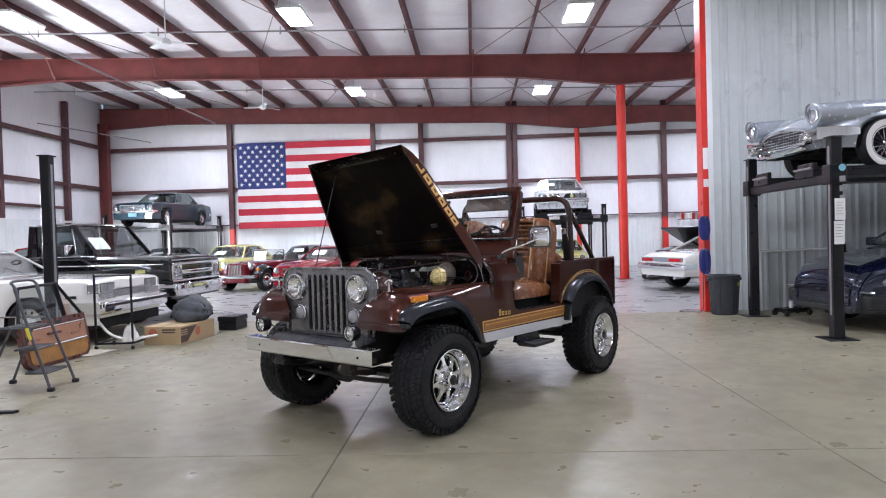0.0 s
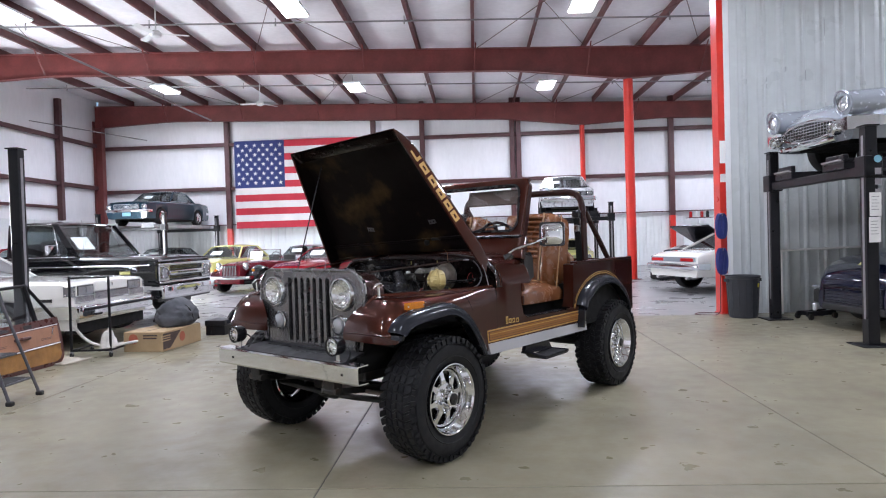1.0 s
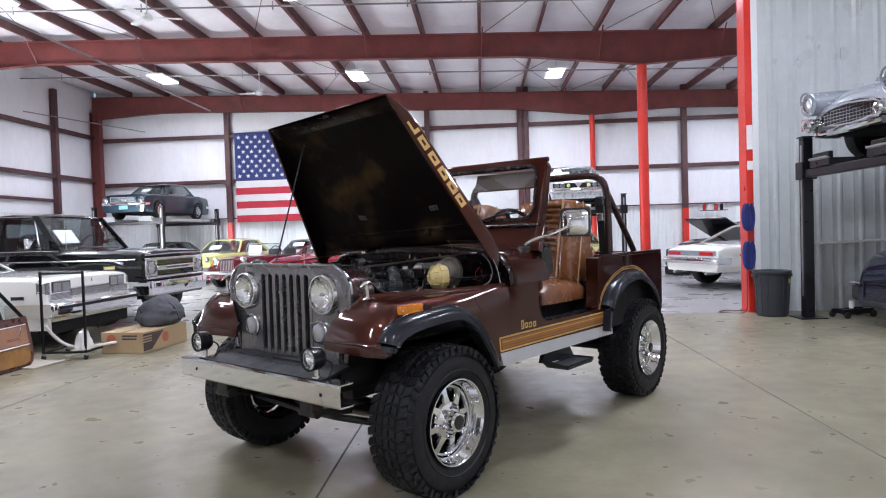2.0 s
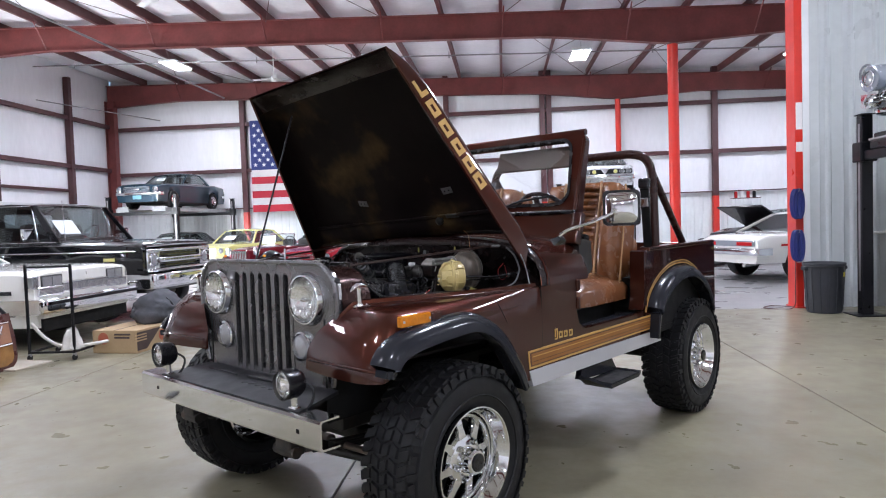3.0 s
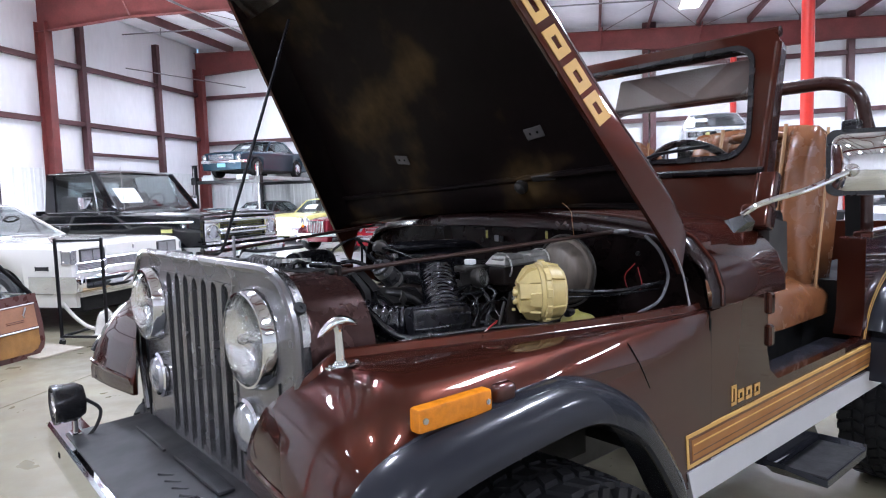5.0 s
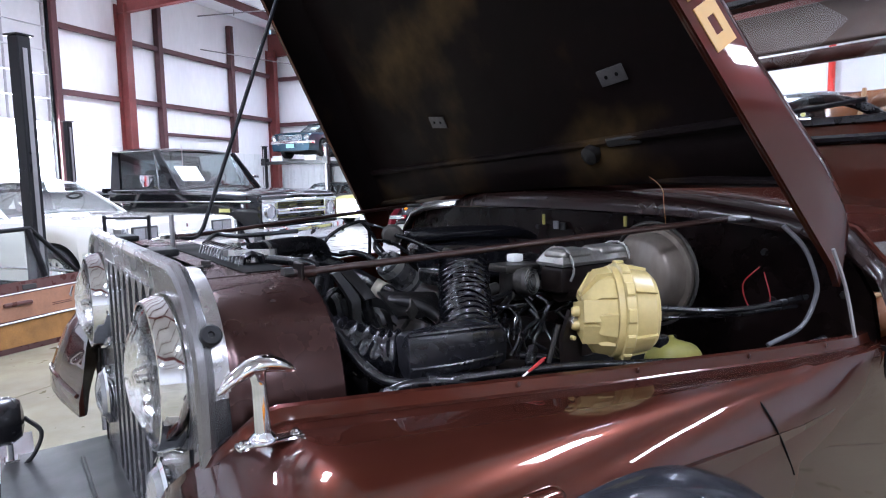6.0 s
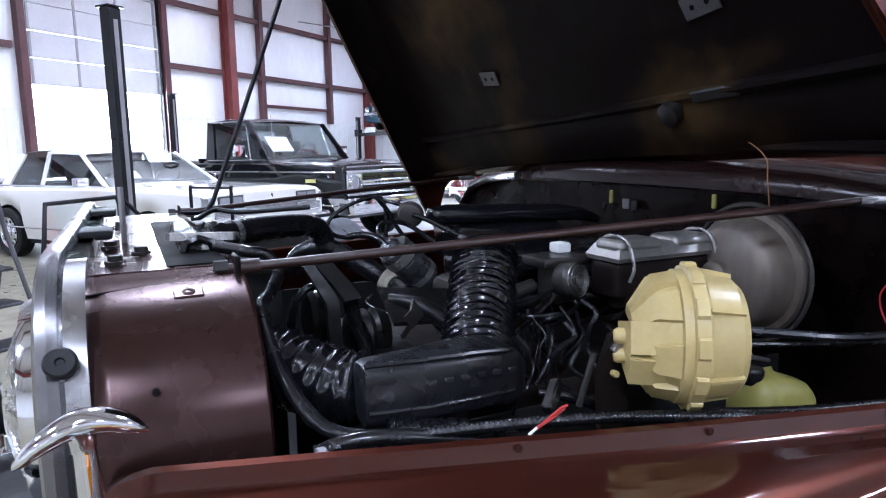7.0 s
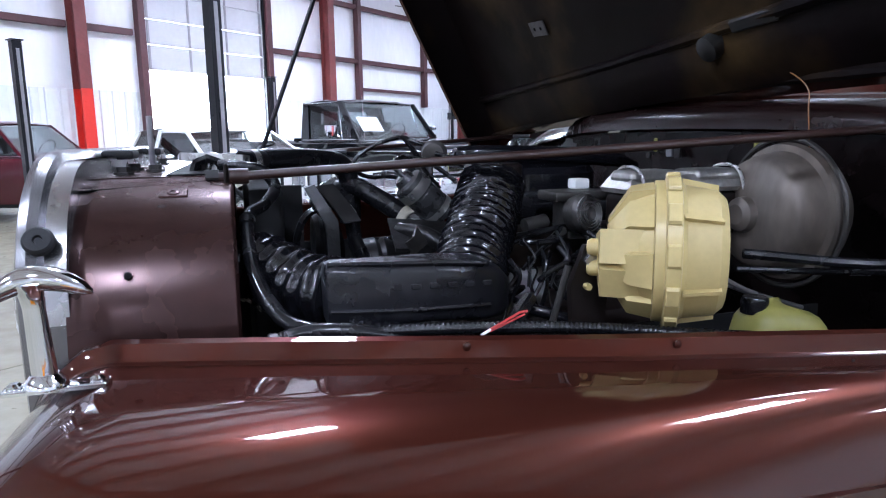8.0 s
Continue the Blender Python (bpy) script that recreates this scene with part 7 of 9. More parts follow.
seat(0.385)
seat(-0.385)
rb = part("rear_seat", moved(puffed(-0.45, 0.45, 0, 0.36, -0.05, 0.05, 0.02, 12, 8), Matrix.Translation((-2.36, -0.05, 0.85)) @ Matrix.Rotation(radians(-10), 4, "Y") @ Matrix(((0, 0, 1, 0), (1, 0, 0, 0), (0, 1, 0, 0), (0, 0, 0, 1)))), M["leather"], car4, "tan leather rear bench backrest", sharp=80)
SW = Matrix.Translation((-1.27, 0.385, 1.30)) @ Matrix.Rotation(radians(-62), 4, "Y")
sw = part("steering_wheel", moved(tube([(0.19 * math.cos(a), 0.19 * math.sin(a), 0) for a in (2 * math.pi * k / 36 for k in range(37))], 0.013, 8), SW), M["plastic"], car4)
part("wheel_hub", moved(join(lathe([(0.05, -0.03), (0.05, 0.0), (0.03, 0.012)], 20, "Z"), box(-0.18, 0.18, -0.018, 0.018, -0.02, -0.008, 0.004, 1)), SW), M["plastic"], sw)
part("steering_column", tube([(-1.25, 0.385, 1.29), (-0.95, 0.385, 1.13)], 0.025, 10), M["plastic"], sw)
M["bar"] = mat("dark_brown_bar_paint", (0.030, 0.012, 0.010), 0.28, var=0.1, coat=0.6)
hoop = curve([(-2.16, 0.66, 0.95), (-2.16, 0.655, 1.30), (-2.16, 0.645, 1.58), (-2.16, 0.61, 1.69), (-2.16, 0.52, 1.735), (-2.16, 0.35, 1.74), (-2.16, -0.35, 1.74), (-2.16, -0.52, 1.735), (-2.16, -0.61, 1.69), (-2.16, -0.645, 1.58), (-2.16, -0.655, 1.30), (-2.16, -0.66, 0.95)], 6)
rbar = part("roll_bar", tube(hoop, 0.029, 14), M["bar"], car4, "dark tubular roll bar")
for s in (1, -1):
    part("brace", tube([(-2.17, s * 0.632, 1.63), (-2.62, s * 0.66, 1.125)], 0.024, 12), M["bar"], rbar)
    part("belt_strap", moved(box(-0.006, 0.006, -0.028, 0.028, -0.80, 0.0), pose(-2.09, s * 0.62, 1.56, 0, 6, 0)), M["under"], car4)
    part("belt_guide", box(-2.13, -2.07, s * 0.62 - 0.035, s * 0.62 + 0.035, 1.50, 1.57, 0.015, 2), M["plastic"], car4)
    part("belt_buckle", box(-2.125, -2.085, s * 0.62 - 0.025, s * 0.62 + 0.025, 1.38, 1.44, 0.006, 1), M["steel"], car4)
for s in (1, -1):
    f = (lambda b: b) if s > 0 else mirror
    mm = part("wing_mirror", f(moved(bevelled(prism(rounded(0.088, -0.086, 0.086, 0.022, 4), -0.02, 0.02, "X"), 0.008, 2, 50), pose(-1.0, 1.0, 1.365, 0, -4, 20))), M["plastic"], car4, "square chrome-backed wing mirror")
    part("back", f(moved(loft([[(0.012 + 0.034 * (1 - q ** 3.2), 0.084 * q * math.copysign(abs(math.cos(a)) ** e, math.cos(a)), 0.082 * q * math.copysign(abs(math.sin(a)) ** e, math.sin(a))) for a in (2 * math.pi * (w + 0.5) / 40 for w in range(40))]
                              for q, e in ((1.0, 0.36), (0.97, 0.37), (0.92, 0.39), (0.85, 0.43), (0.75, 0.50), (0.62, 0.62), (0.48, 0.78), (0.33, 0.92), (0.18, 1.0), (0.05, 1.0))]), pose(-1.0, 1.0, 1.365, 0, -4, 20))), M["chrome"], mm, sharp=80)
    part("glass", f(moved(prism(rounded(0.079, -0.077, 0.077, 0.018, 4), -0.0225, -0.0205, "X"), pose(-1.0, 1.0, 1.365, 0, -4, 20))), M["chrome"], mm)
    part("arm", f(tube(curve([(-0.73, 0.805, 1.238), (-0.745, 0.85, 1.268), (-0.82, 0.93, 1.30), (-0.955, 0.985, 1.345)], 5), 0.0075, 10)), M["chrome"], mm)
    part("foot", f(moved(bevelled(loft([[(0.05, -0.02, 0), (0.05, 0.02, 0), (-0.05, 0.02, 0), (-0.05, -0.02, 0)], [(0.015, -0.012, 0.03), (0.015, 0.012, 0.03), (-0.03, 0.012, 0.03), (-0.03, -0.012, 0.03)]]), 0.006), pose(-0.73, 0.795, 1.210, -50, 0, 0))), M["plastic"], mm)
    part("ball", f(moved(lathe([(0.003, -0.02), (0.016, -0.012), (0.02, 0.0), (0.016, 0.012), (0.003, 0.02)], 16, "X"), pose(-0.955, 0.985, 1.345))), M["chrome"], mm)
# ---- engine bay
M.update(
    snork=mat("satin_moulded_black_plastic", (0.012, 0.012, 0.0145), 0.27, var=0.25, scale=9.0, rvar=0.1, bump=0.08, bscale=90),
    label=mat("soiled_paper_band", (0.42, 0.38, 0.30), 0.6, var=0.2, scale=40),
    ivory=mat("aged_ivory_plastic", (0.50, 0.40, 0.165), 0.36, var=0.08, scale=18, stain=(0.42, 0.33, 0.14), stain_scale=9.0, stain_cut=0.56),
    tank=mat("yellowed_translucent_plastic", (0.30, 0.28, 0.07), 0.4, var=0.1, scale=12),
    gloss=mat("polished_black_plastic", (0.006, 0.006, 0.0075), 0.14, var=0.2, scale=8.0, rvar=0.05),
    hose=mat("black_rubber_hose", (0.007, 0.007, 0.008), 0.24, var=0.2, scale=15, rvar=0.1),
    glossy=mat("crinkled_black_plastic", (0.006, 0.006, 0.0075), 0.15, var=0.2, scale=15, bump=0.15, bscale=55),
    cast=mat("dull_cast_alloy", (0.075, 0.070, 0.064), 0.40, metal=0.6, var=0.22, scale=14, bump=0.2, bscale=120),
    zinc=mat("streaked_zinc_plate", (0.12, 0.104, 0.088), 0.50, metal=0.45, var=0.34, scale=7, stretch=(1, 1, 0.35), stain=(0.13, 0.10, 0.075), stain_scale=7.0, stain_cut=0.50, stain_soft=0.3),
    block=mat("oily_engine_paint", (0.010, 0.007, 0.006), 0.40, spec=0.18, var=0.4, scale=9, stain=(0.030, 0.020, 0.014), stain_scale=8.0),
    cast_dark=mat("greasy_cast_iron", (0.0085, 0.0080, 0.0080), 0.34, spec=0.3, var=0.35, scale=18, bump=0.2, bscale=90),
    rod=mat("brown_rod_paint", (0.030, 0.014, 0.011), 0.36, var=0.2, scale=9),
    cable=mat("grey_cable_sleeve", (0.10, 0.10, 0.11), 0.35),
    tag_grey=mat("pale_grey_tag", (0.13, 0.13, 0.135), 0.5, var=0.15, scale=40),
    coil_grey=mat("satin_dark_grey_enamel", (0.10, 0.10, 0.102), 0.28, metal=0.7, var=0.12, scale=20),
    redwire=mat("red_wire", (0.36, 0.02, 0.02), 0.4),
    orange=mat("orange_wire", (0.42, 0.10, 0.02), 0.4),
    lid=mat("dulled_pressed_steel", (0.34, 0.33, 0.305), 0.36, metal=0.75, var=0.2, scale=20),
    bare=mat("bright_bare_alloy", (0.48, 0.47, 0.45), 0.30, metal=0.85, var=0.12, scale=20),
)


# the bay is drawn at a larger scale about another origin, then set into the car
BAY = Matrix.Translation((0.054, 0.188, 0.186)) @ Matrix.Scale(0.847, 4)
FLIP = Matrix.Identity(4)


def eng(name, bm, material, label="", sharp=40, parent=None):
    bm.transform(FLIP @ BAY)
    return part(name, bm, M[material], parent or car4, label, sharp=sharp)


def fit_in(name, bm, material, label="", sharp=40, parent=None):
    """A part of the bay given straight in the car's frame."""
    return part(name, bm, M[material], parent or car4, label, sharp=sharp)


def pleated(points, r, n, depth=0.14, seg=40, crush=0.05, seed=1):
    """A soft bellows of n sharp pleats, each a little crushed and askew."""
    pts = curve(points, max(4, 6 * n // max(1, len(points) - 1)))
    bm = tube(pts, r, seg, True)
    bm.verts.ensure_lookup_table()
    m = len(pts)
    for k in range(m):
        c = pts[k]
        for q in range(seg):
            v = bm.verts[k * seg + q]
            a = 2 * math.pi * q / seg
            ph = n * k / (m - 1) + 0.35 * noise.noise((math.cos(a) * 1.3 + seed, math.sin(a) * 1.3, k * 0.06))
            f = abs((ph % 1.0) * 2 - 1) ** 0.75
            w = 1 - depth * f + crush * noise.noise((math.cos(a) * 1.6 + seed * 3, math.sin(a) * 1.6, k * 0.14))
            w += 0.35 * crush * noise.noise((math.cos(a) * 6, math.sin(a) * 6 + seed, k * 0.5))
            v.co = c + (v.co - c) * w
    return bm


def ribs(points, r, n, depth=0.12, seg=18, jitter=0.0, seed=1):
    """A bellows along points: n folds."""
    pts = curve(points, max(4, 4 * n // max(1, len(points) - 1)))
    rng = random.Random(seed)
    rad = []
    for k in range(len(pts)):
        f = 0.5 - 0.5 * math.cos(2 * math.pi * n * k / (len(pts) - 1))
        rad.append(r * (1 - depth * (1 - f)) * (1 + jitter * (rng.random() - 0.5)))
    return tube(pts, r, seg, True, rad)


def hose_line(points, r, n=7, seg=10):
    return tube(curve(points, n), r, seg)


# engine, air cleaner and their dress
engine = eng("engine_block", join(bevelled(box(-0.64, -0.02, -0.42, 0.14, 0.62, 0.90), 0.02), bevelled(box(-0.62, -0.22, -0.15, 0.09, 0.96, 1.04), 0.025, 2), bevelled(box(-0.5, -0.1, 0.10, 0.24, 0.72, 0.93), 0.03)), "block", "oily dark engine block")
eng("valve_cover", bevelled(box(-0.62, -0.24, -0.13, 0.06, 1.035, 1.09), 0.02, 3), "hose", parent=engine)
eng("air_cleaner", moved(lathe([(0.02, -0.035), (0.12, -0.035), (0.134, -0.022), (0.135, 0.02), (0.125, 0.032), (0.05, 0.036), (0.003, 0.036)], 40, "Z"), pose(-0.37, -0.12, 1.105)), "gloss", "round black air cleaner")
fit_in("air_horn", loft([[(x, y + hw * math.copysign(abs(math.cos(a)) ** 0.6, math.cos(a)), z + hh * math.copysign(abs(math.sin(a)) ** 0.6, math.sin(a))) for a in (2 * math.pi * q / 20 for q in range(20))]
                        for x, y, z, hw, hh in ((-0.122, 0.09, 1.166, 0.010, 0.008), (-0.128, 0.09, 1.167, 0.020, 0.014), (-0.16, 0.092, 1.169, 0.025, 0.0165), (-0.28, 0.095, 1.166, 0.028, 0.0165), (-0.38, 0.095, 1.162, 0.027, 0.0155), (-0.43, 0.092, 1.156, 0.022, 0.013), (-0.475, 0.088, 1.144, 0.012, 0.008))]), "gloss", "black air intake horn", 50)
fit_in("horn_seam", tube([(-0.14, 0.114, 1.164), (-0.28, 0.123, 1.160), (-0.42, 0.114, 1.150)], 0.0022, 6), "gloss")
fit_in("vacuum_motor", moved(lathe([(0.006, -0.012), (0.019, -0.010), (0.0205, -0.002), (0.0225, 0.0), (0.0205, 0.002), (0.018, 0.009), (0.006, 0.012)], 28), pose(-0.092, 0.085, 1.172, -8, 0, -28)), "cast", "round dull metal vacuum can")
fit_in("vacuum_tube", hose_line([(-0.092, 0.098, 1.172), (-0.105, 0.13, 1.165), (-0.125, 0.18, 1.148), (-0.135, 0.21, 1.14)], 0.0042), "hose")
fit_in("intake_neck", join(moved(lathe([(0.034, -0.02), (0.0385, -0.016), (0.0385, 0.016), (0.034, 0.02)], 28, "Z"), pose(-0.104, 0.316, 1.143)), moved(lathe([(0.040, -0.004), (0.040, 0.004)], 28, "Z", caps=False), pose(-0.103, 0.318, 1.137))), "block", "dark air cleaner neck with a clamp")
fit_in("intake_bellows", pleated([(-0.102, 0.318, 1.140), (-0.090, 0.335, 1.116), (-0.062, 0.375, 1.080), (-0.030, 0.425, 1.046), (-0.012, 0.455, 1.018)], 0.0450, 21, 0.11, 48, 0.05, 3), "glossy", "crinkled black air intake bellows", 70)
# moulded snorkel box between the two bellows
sn = [[(x, yc + hw * math.copysign(abs(math.cos(a)) ** 0.38, math.cos(a)), zc + hh * math.copysign(abs(math.sin(a)) ** 0.38, math.sin(a))) for a in (2 * math.pi * (q + 0.5) / 28 for q in range(28))]
      for x, yc, zc, hw, hh in ((0.152, 0.528, 1.054, 0.012, 0.022), (0.150, 0.528, 1.054, 0.017, 0.028), (0.144, 0.527, 1.054, 0.0185, 0.030), (0.09, 0.517, 1.050, 0.028, 0.031), (0.03, 0.500, 1.046, 0.037, 0.031), (-0.015, 0.487, 1.040, 0.041, 0.031), (-0.034, 0.480, 1.036, 0.036, 0.027), (-0.048, 0.474, 1.032, 0.026, 0.018), (-0.052, 0.47, 1.030, 0.012, 0.009))]
snork = fit_in("snorkel_box", loft(sn), "snork", "black moulded air snorkel box", 50)
for k in range(6):
    fit_in("box_dimple", moved(box(-0.005, 0.005, 0.0, 0.0025, -0.003, 0.003, 0.001, 1), pose(0.085 - 0.019 * k, 0.5435 - 0.0022 * k, 1.058 - 0.001 * k)), "snork", parent=snork)
fit_in("box_seam", tube([(0.148, 0.546, 1.040), (0.09, 0.5455, 1.036), (0.03, 0.5375, 1.032), (-0.015, 0.529, 1.029)], 0.0022, 6), "snork", parent=snork)
fit_in("box_lip", tube([(0.149, 0.540, 1.083), (0.09, 0.540, 1.0802), (0.03, 0.532, 1.0762), (-0.015, 0.523, 1.0702)], 0.0028, 6), "snork", parent=snork)
fit_in("crumpled_hose", pleated([(0.218, 0.415, 1.066), (0.200, 0.432, 1.060), (0.180, 0.455, 1.054), (0.157, 0.478, 1.047), (0.135, 0.492, 1.044)], 0.0385, 9, 0.13, 48, 0.09, 7), "glossy", "crumpled black intake hose", 70)
fit_in("drain_hose", pleated([(0.135, 0.548, 1.020), (0.10, 0.552, 1.012), (0.055, 0.556, 1.006)], 0.018, 9, 0.2, 20, 0.05, 5), "glossy", "", 70)
# radiator, shroud, caps and hoses
rad = eng("radiator", box(0.135, 0.185, -0.62, 0.13, 0.72, 1.125, 0.008, 2), "under", "black radiator with top tank")
eng("fan_shroud", join(box(0.04, 0.10, -0.62, 0.245, 0.74, 0.762), box(0.05, 0.13, 0.145, 0.165, 0.755, 0.95, 0.006, 1), box(0.04, 0.12, -0.62, -0.60, 0.755, 1.08)), "under")
for k in range(14):
    y = -0.19 + 0.021 * k
    eng("tank_fin", moved(tube([(-0.022, 0, 0), (-0.016, 0, 0.020), (0.0, 0, 0.026), (0.016, 0, 0.020), (0.022, 0, 0)], 0.007, 6), pose(0.238, y, 1.142)), "hose", parent=rad)
cap = eng("filler_cap", join(bevelled(prism([(-0.045, -0.012), (-0.03, -0.027), (0.015, -0.027), (0.055, -0.010), (0.055, 0.010), (0.015, 0.027), (-0.03, 0.027), (-0.045, 0.012)], 0.0, 0.011, "Z"), 0.003, 2), lathe([(0.024, -0.02), (0.024, 0.0)], 20, "Z")), "bare", "bright pressed metal radiator cap")
cap.matrix_basis = BAY @ pose(0.224, 0.045, 1.161, 4, -4, 14) @ BAY.inverted()
cap2 = eng("filler_cap", join(lathe([(0.02, -0.02), (0.022, 0.0), (0.02, 0.010), (0.004, 0.012)], 18, "Z"), box(-0.03, 0.03, -0.008, 0.008, 0.004, 0.012, 0.003, 1)), "bare", "bright small metal cap")
cap2.matrix_basis = BAY @ pose(0.205, -0.16, 1.160, 0, 0, 70) @ BAY.inverted()
fit_in("radiator_hose", hose_line([(0.215, 0.150, 1.165), (0.15, 0.112, 1.167), (0.085, 0.072, 1.163), (0.055, 0.052, 1.152), (0.044, 0.046, 1.12), (0.044, 0.046, 1.06)], 0.0178, 8, 18), "hose", "thick black upper radiator hose")
fit_in("hose_clamp", moved(lathe([(0.0188, -0.005), (0.0188, 0.005)], 20, "X", caps=False), pose(0.198, 0.140, 1.1655, 0, 0, 31)), "bare")
fit_in("heater_hose", hose_line([(0.238, 0.285, 1.168), (0.214, 0.330, 1.166), (0.192, 0.332, 1.160), (0.180, 0.338, 1.142), (0.193, 0.36, 1.125), (0.212, 0.40, 1.118), (0.215, 0.424, 1.112), (0.215, 0.46, 1.090), (0.211, 0.492, 1.070), (0.198, 0.525, 1.044), (0.178, 0.548, 1.030), (0.13, 0.572, 1.024)], 0.0070, 8, 14), "hose", "black coolant overflow hose")
fit_in("hose_joint", hose_line([(0.2145, 0.416, 1.1145), (0.2155, 0.432, 1.108)], 0.0085, 3, 14), "hose")
fit_in("radiator_strap", loft([[(x - w, y, z + 0.002), (x + w, y, z - 0.002), (x + w, y - 0.012, z - 0.003), (x - w, y - 0.012, z + 0.001)] for x, y, z, w in ((0.136, 0.300, 1.139, 0.006), (0.122, 0.316, 1.112, 0.007), (0.113, 0.322, 1.094, 0.008), (0.111, 0.325, 1.03, 0.0075), (0.113, 0.325, 0.95, 0.0075))]), "cast_dark", "dark folded steel strap")
fit_in("strap_flange", loft([[(x, y, z), (x - 0.022, y - 0.004, z + 0.002), (x - 0.022, y - 0.008, z), (x, y - 0.004, z - 0.002)] for x, y, z in ((0.128, 0.302, 1.139), (0.109, 0.318, 1.112), (0.098, 0.324, 1.094))]), "cast_dark")
fit_in("belt", tube([(0.125 + 0.030 * math.cos(a), 0.270 + 0.004 * math.sin(a), 1.045 + 0.062 * math.sin(a)) for a in (2 * math.pi * q / 28 for q in range(29))], 0.0052, 6), "hose", "black fan belt")
fit_in("pulley", moved(lathe([(0.012, -0.012), (0.034, -0.012), (0.038, -0.006), (0.031, 0.0), (0.038, 0.006), (0.034, 0.012), (0.012, 0.014)], 28, "X"), pose(0.118, 0.255, 1.062)), "cast_dark")
fit_in("pump_housing", join(moved(lathe([(0.012, -0.032), (0.030, -0.028), (0.036, -0.012), (0.031, -0.006), (0.036, 0.0), (0.033, 0.024), (0.018, 0.03)], 28, "X"), pose(0.045, 0.240, 1.025)), bevelled(box(-0.02, 0.06, 0.20, 0.29, 0.96, 1.01), 0.01, 2)), "cast_dark", "greasy cast pump housing")
fit_in("coolant_elbow", hose_line([(0.01, 0.25, 1.07), (-0.015, 0.285, 1.068), (-0.04, 0.32, 1.05), (-0.06, 0.34, 1.02)], 0.012, 6, 12), "cast_dark")
fit_in("manifold_shield", bevelled(loft([[(0.03, 0.31, 1.055), (-0.07, 0.315, 1.05), (-0.09, 0.24, 1.075), (0.02, 0.22, 1.085)], [(0.03, 0.31, 1.050), (-0.07, 0.315, 1.045), (-0.09, 0.24, 1.07), (0.02, 0.22, 1.08)]]), 0.002, 1), "cast_dark")
fit_in("lower_hose", hose_line([(0.115, 0.285, 1.125), (0.100, 0.30, 1.114), (0.086, 0.30, 1.098), (0.081, 0.30, 1.068), (0.072, 0.302, 1.045), (0.065, 0.302, 1.015), (0.07, 0.31, 0.97)], 0.0098, 7, 12), "hose", "black bent bypass hose")
fit_in("wing_bracket", join(bevelled(prism([(-0.018, 0.0), (0.012, -0.012), (0.02, 0.006), (0.004, 0.012), (-0.006, 0.024)], -0.002, 0.002), 0.001, 1), tube([(0, 0.0, 0), (0.0, -0.03, -0.02)], 0.004, 8)), "cast").matrix_basis = pose(0.0, 0.31, 1.058, 20, 0, 30)
fit_in("water_hose", hose_line([(0.095, 0.015, 1.085), (0.075, 0.028, 1.114), (0.042, 0.052, 1.122), (0.0, 0.092, 1.098), (-0.035, 0.128, 1.072), (-0.047, 0.19, 1.060), (-0.056, 0.25, 1.047), (-0.06, 0.30, 1.030)], 0.0162, 8, 18), "hose", "black water hose with a pale band")
fit_in("pale_band", hose_line([(-0.028, 0.120, 1.0775), (-0.0365, 0.130, 1.0707), (-0.0395, 0.146, 1.0672)], 0.0172, 3, 18), "label")
COIL = Matrix.Translation((-0.046, 0.185, 1.108)) @ Vector((0, 1, 0)).rotation_difference(Vector((-0.72, -0.05, -0.66))).to_matrix().to_4x4()
coil = fit_in("ignition_coil", moved(lathe([(0.008, -0.050), (0.014, -0.049), (0.016, -0.040), (0.0245, -0.037), (0.026, -0.033), (0.026, -0.012), (0.0248, -0.010), (0.0258, -0.008), (0.0258, 0.034), (0.021, 0.040), (0.008, 0.042)], 32), COIL), "coil_grey", "grey and black ignition coil")
fit_in("coil_band", moved(lathe([(0.0268, -0.030), (0.0272, -0.028), (0.0272, -0.016), (0.0268, -0.014)], 32, caps=False), COIL), "bare", parent=coil)
fit_in("coil_band", moved(lathe([(0.0264, 0.020), (0.0264, 0.030)], 32, caps=False), COIL), "bare", parent=coil)
fit_in("coil_lead", hose_line([(-0.012, 0.187, 1.143), (0.0, 0.18, 1.158), (-0.02, 0.15, 1.168), (-0.07, 0.12, 1.16), (-0.11, 0.14, 1.13)], 0.0038, 7, 8), "hose")
dist = fit_in("carburettor", join(bevelled(box(-0.262, -0.205, 0.285, 0.335, 1.055, 1.112), 0.009, 2), moved(lathe([(0.012, -0.020), (0.024, -0.017), (0.027, 0.0), (0.0275, 0.004), (0.024, 0.010), (0.010, 0.014)], 28), pose(-0.222, 0.352, 1.094, 8, 0, 18)), bevelled(box(-0.275, -0.19, 0.27, 0.33, 1.108, 1.122), 0.004, 2), tube([(-0.19, 0.30, 1.08), (-0.155, 0.305, 1.075)], 0.010, 14), tube([(-0.20, 0.335, 1.07), (-0.165, 0.35, 1.055)], 0.006, 10)), "cast", "dull cast carburettor body")
fit_in("white_cap", box(-0.262, -0.238, 0.272, 0.296, 1.122, 1.137, 0.003, 2), "paper", parent=dist)
for a in range(4):
    fit_in("diaphragm_ring", moved(lathe([(0.0235 - 0.0045 * a, 0.0), (0.024 - 0.0045 * a, 0.003)], 24, caps=False), pose(-0.222, 0.3625 + 0.002 * a, 1.0955, 8, 0, 18)), "bare", parent=dist)

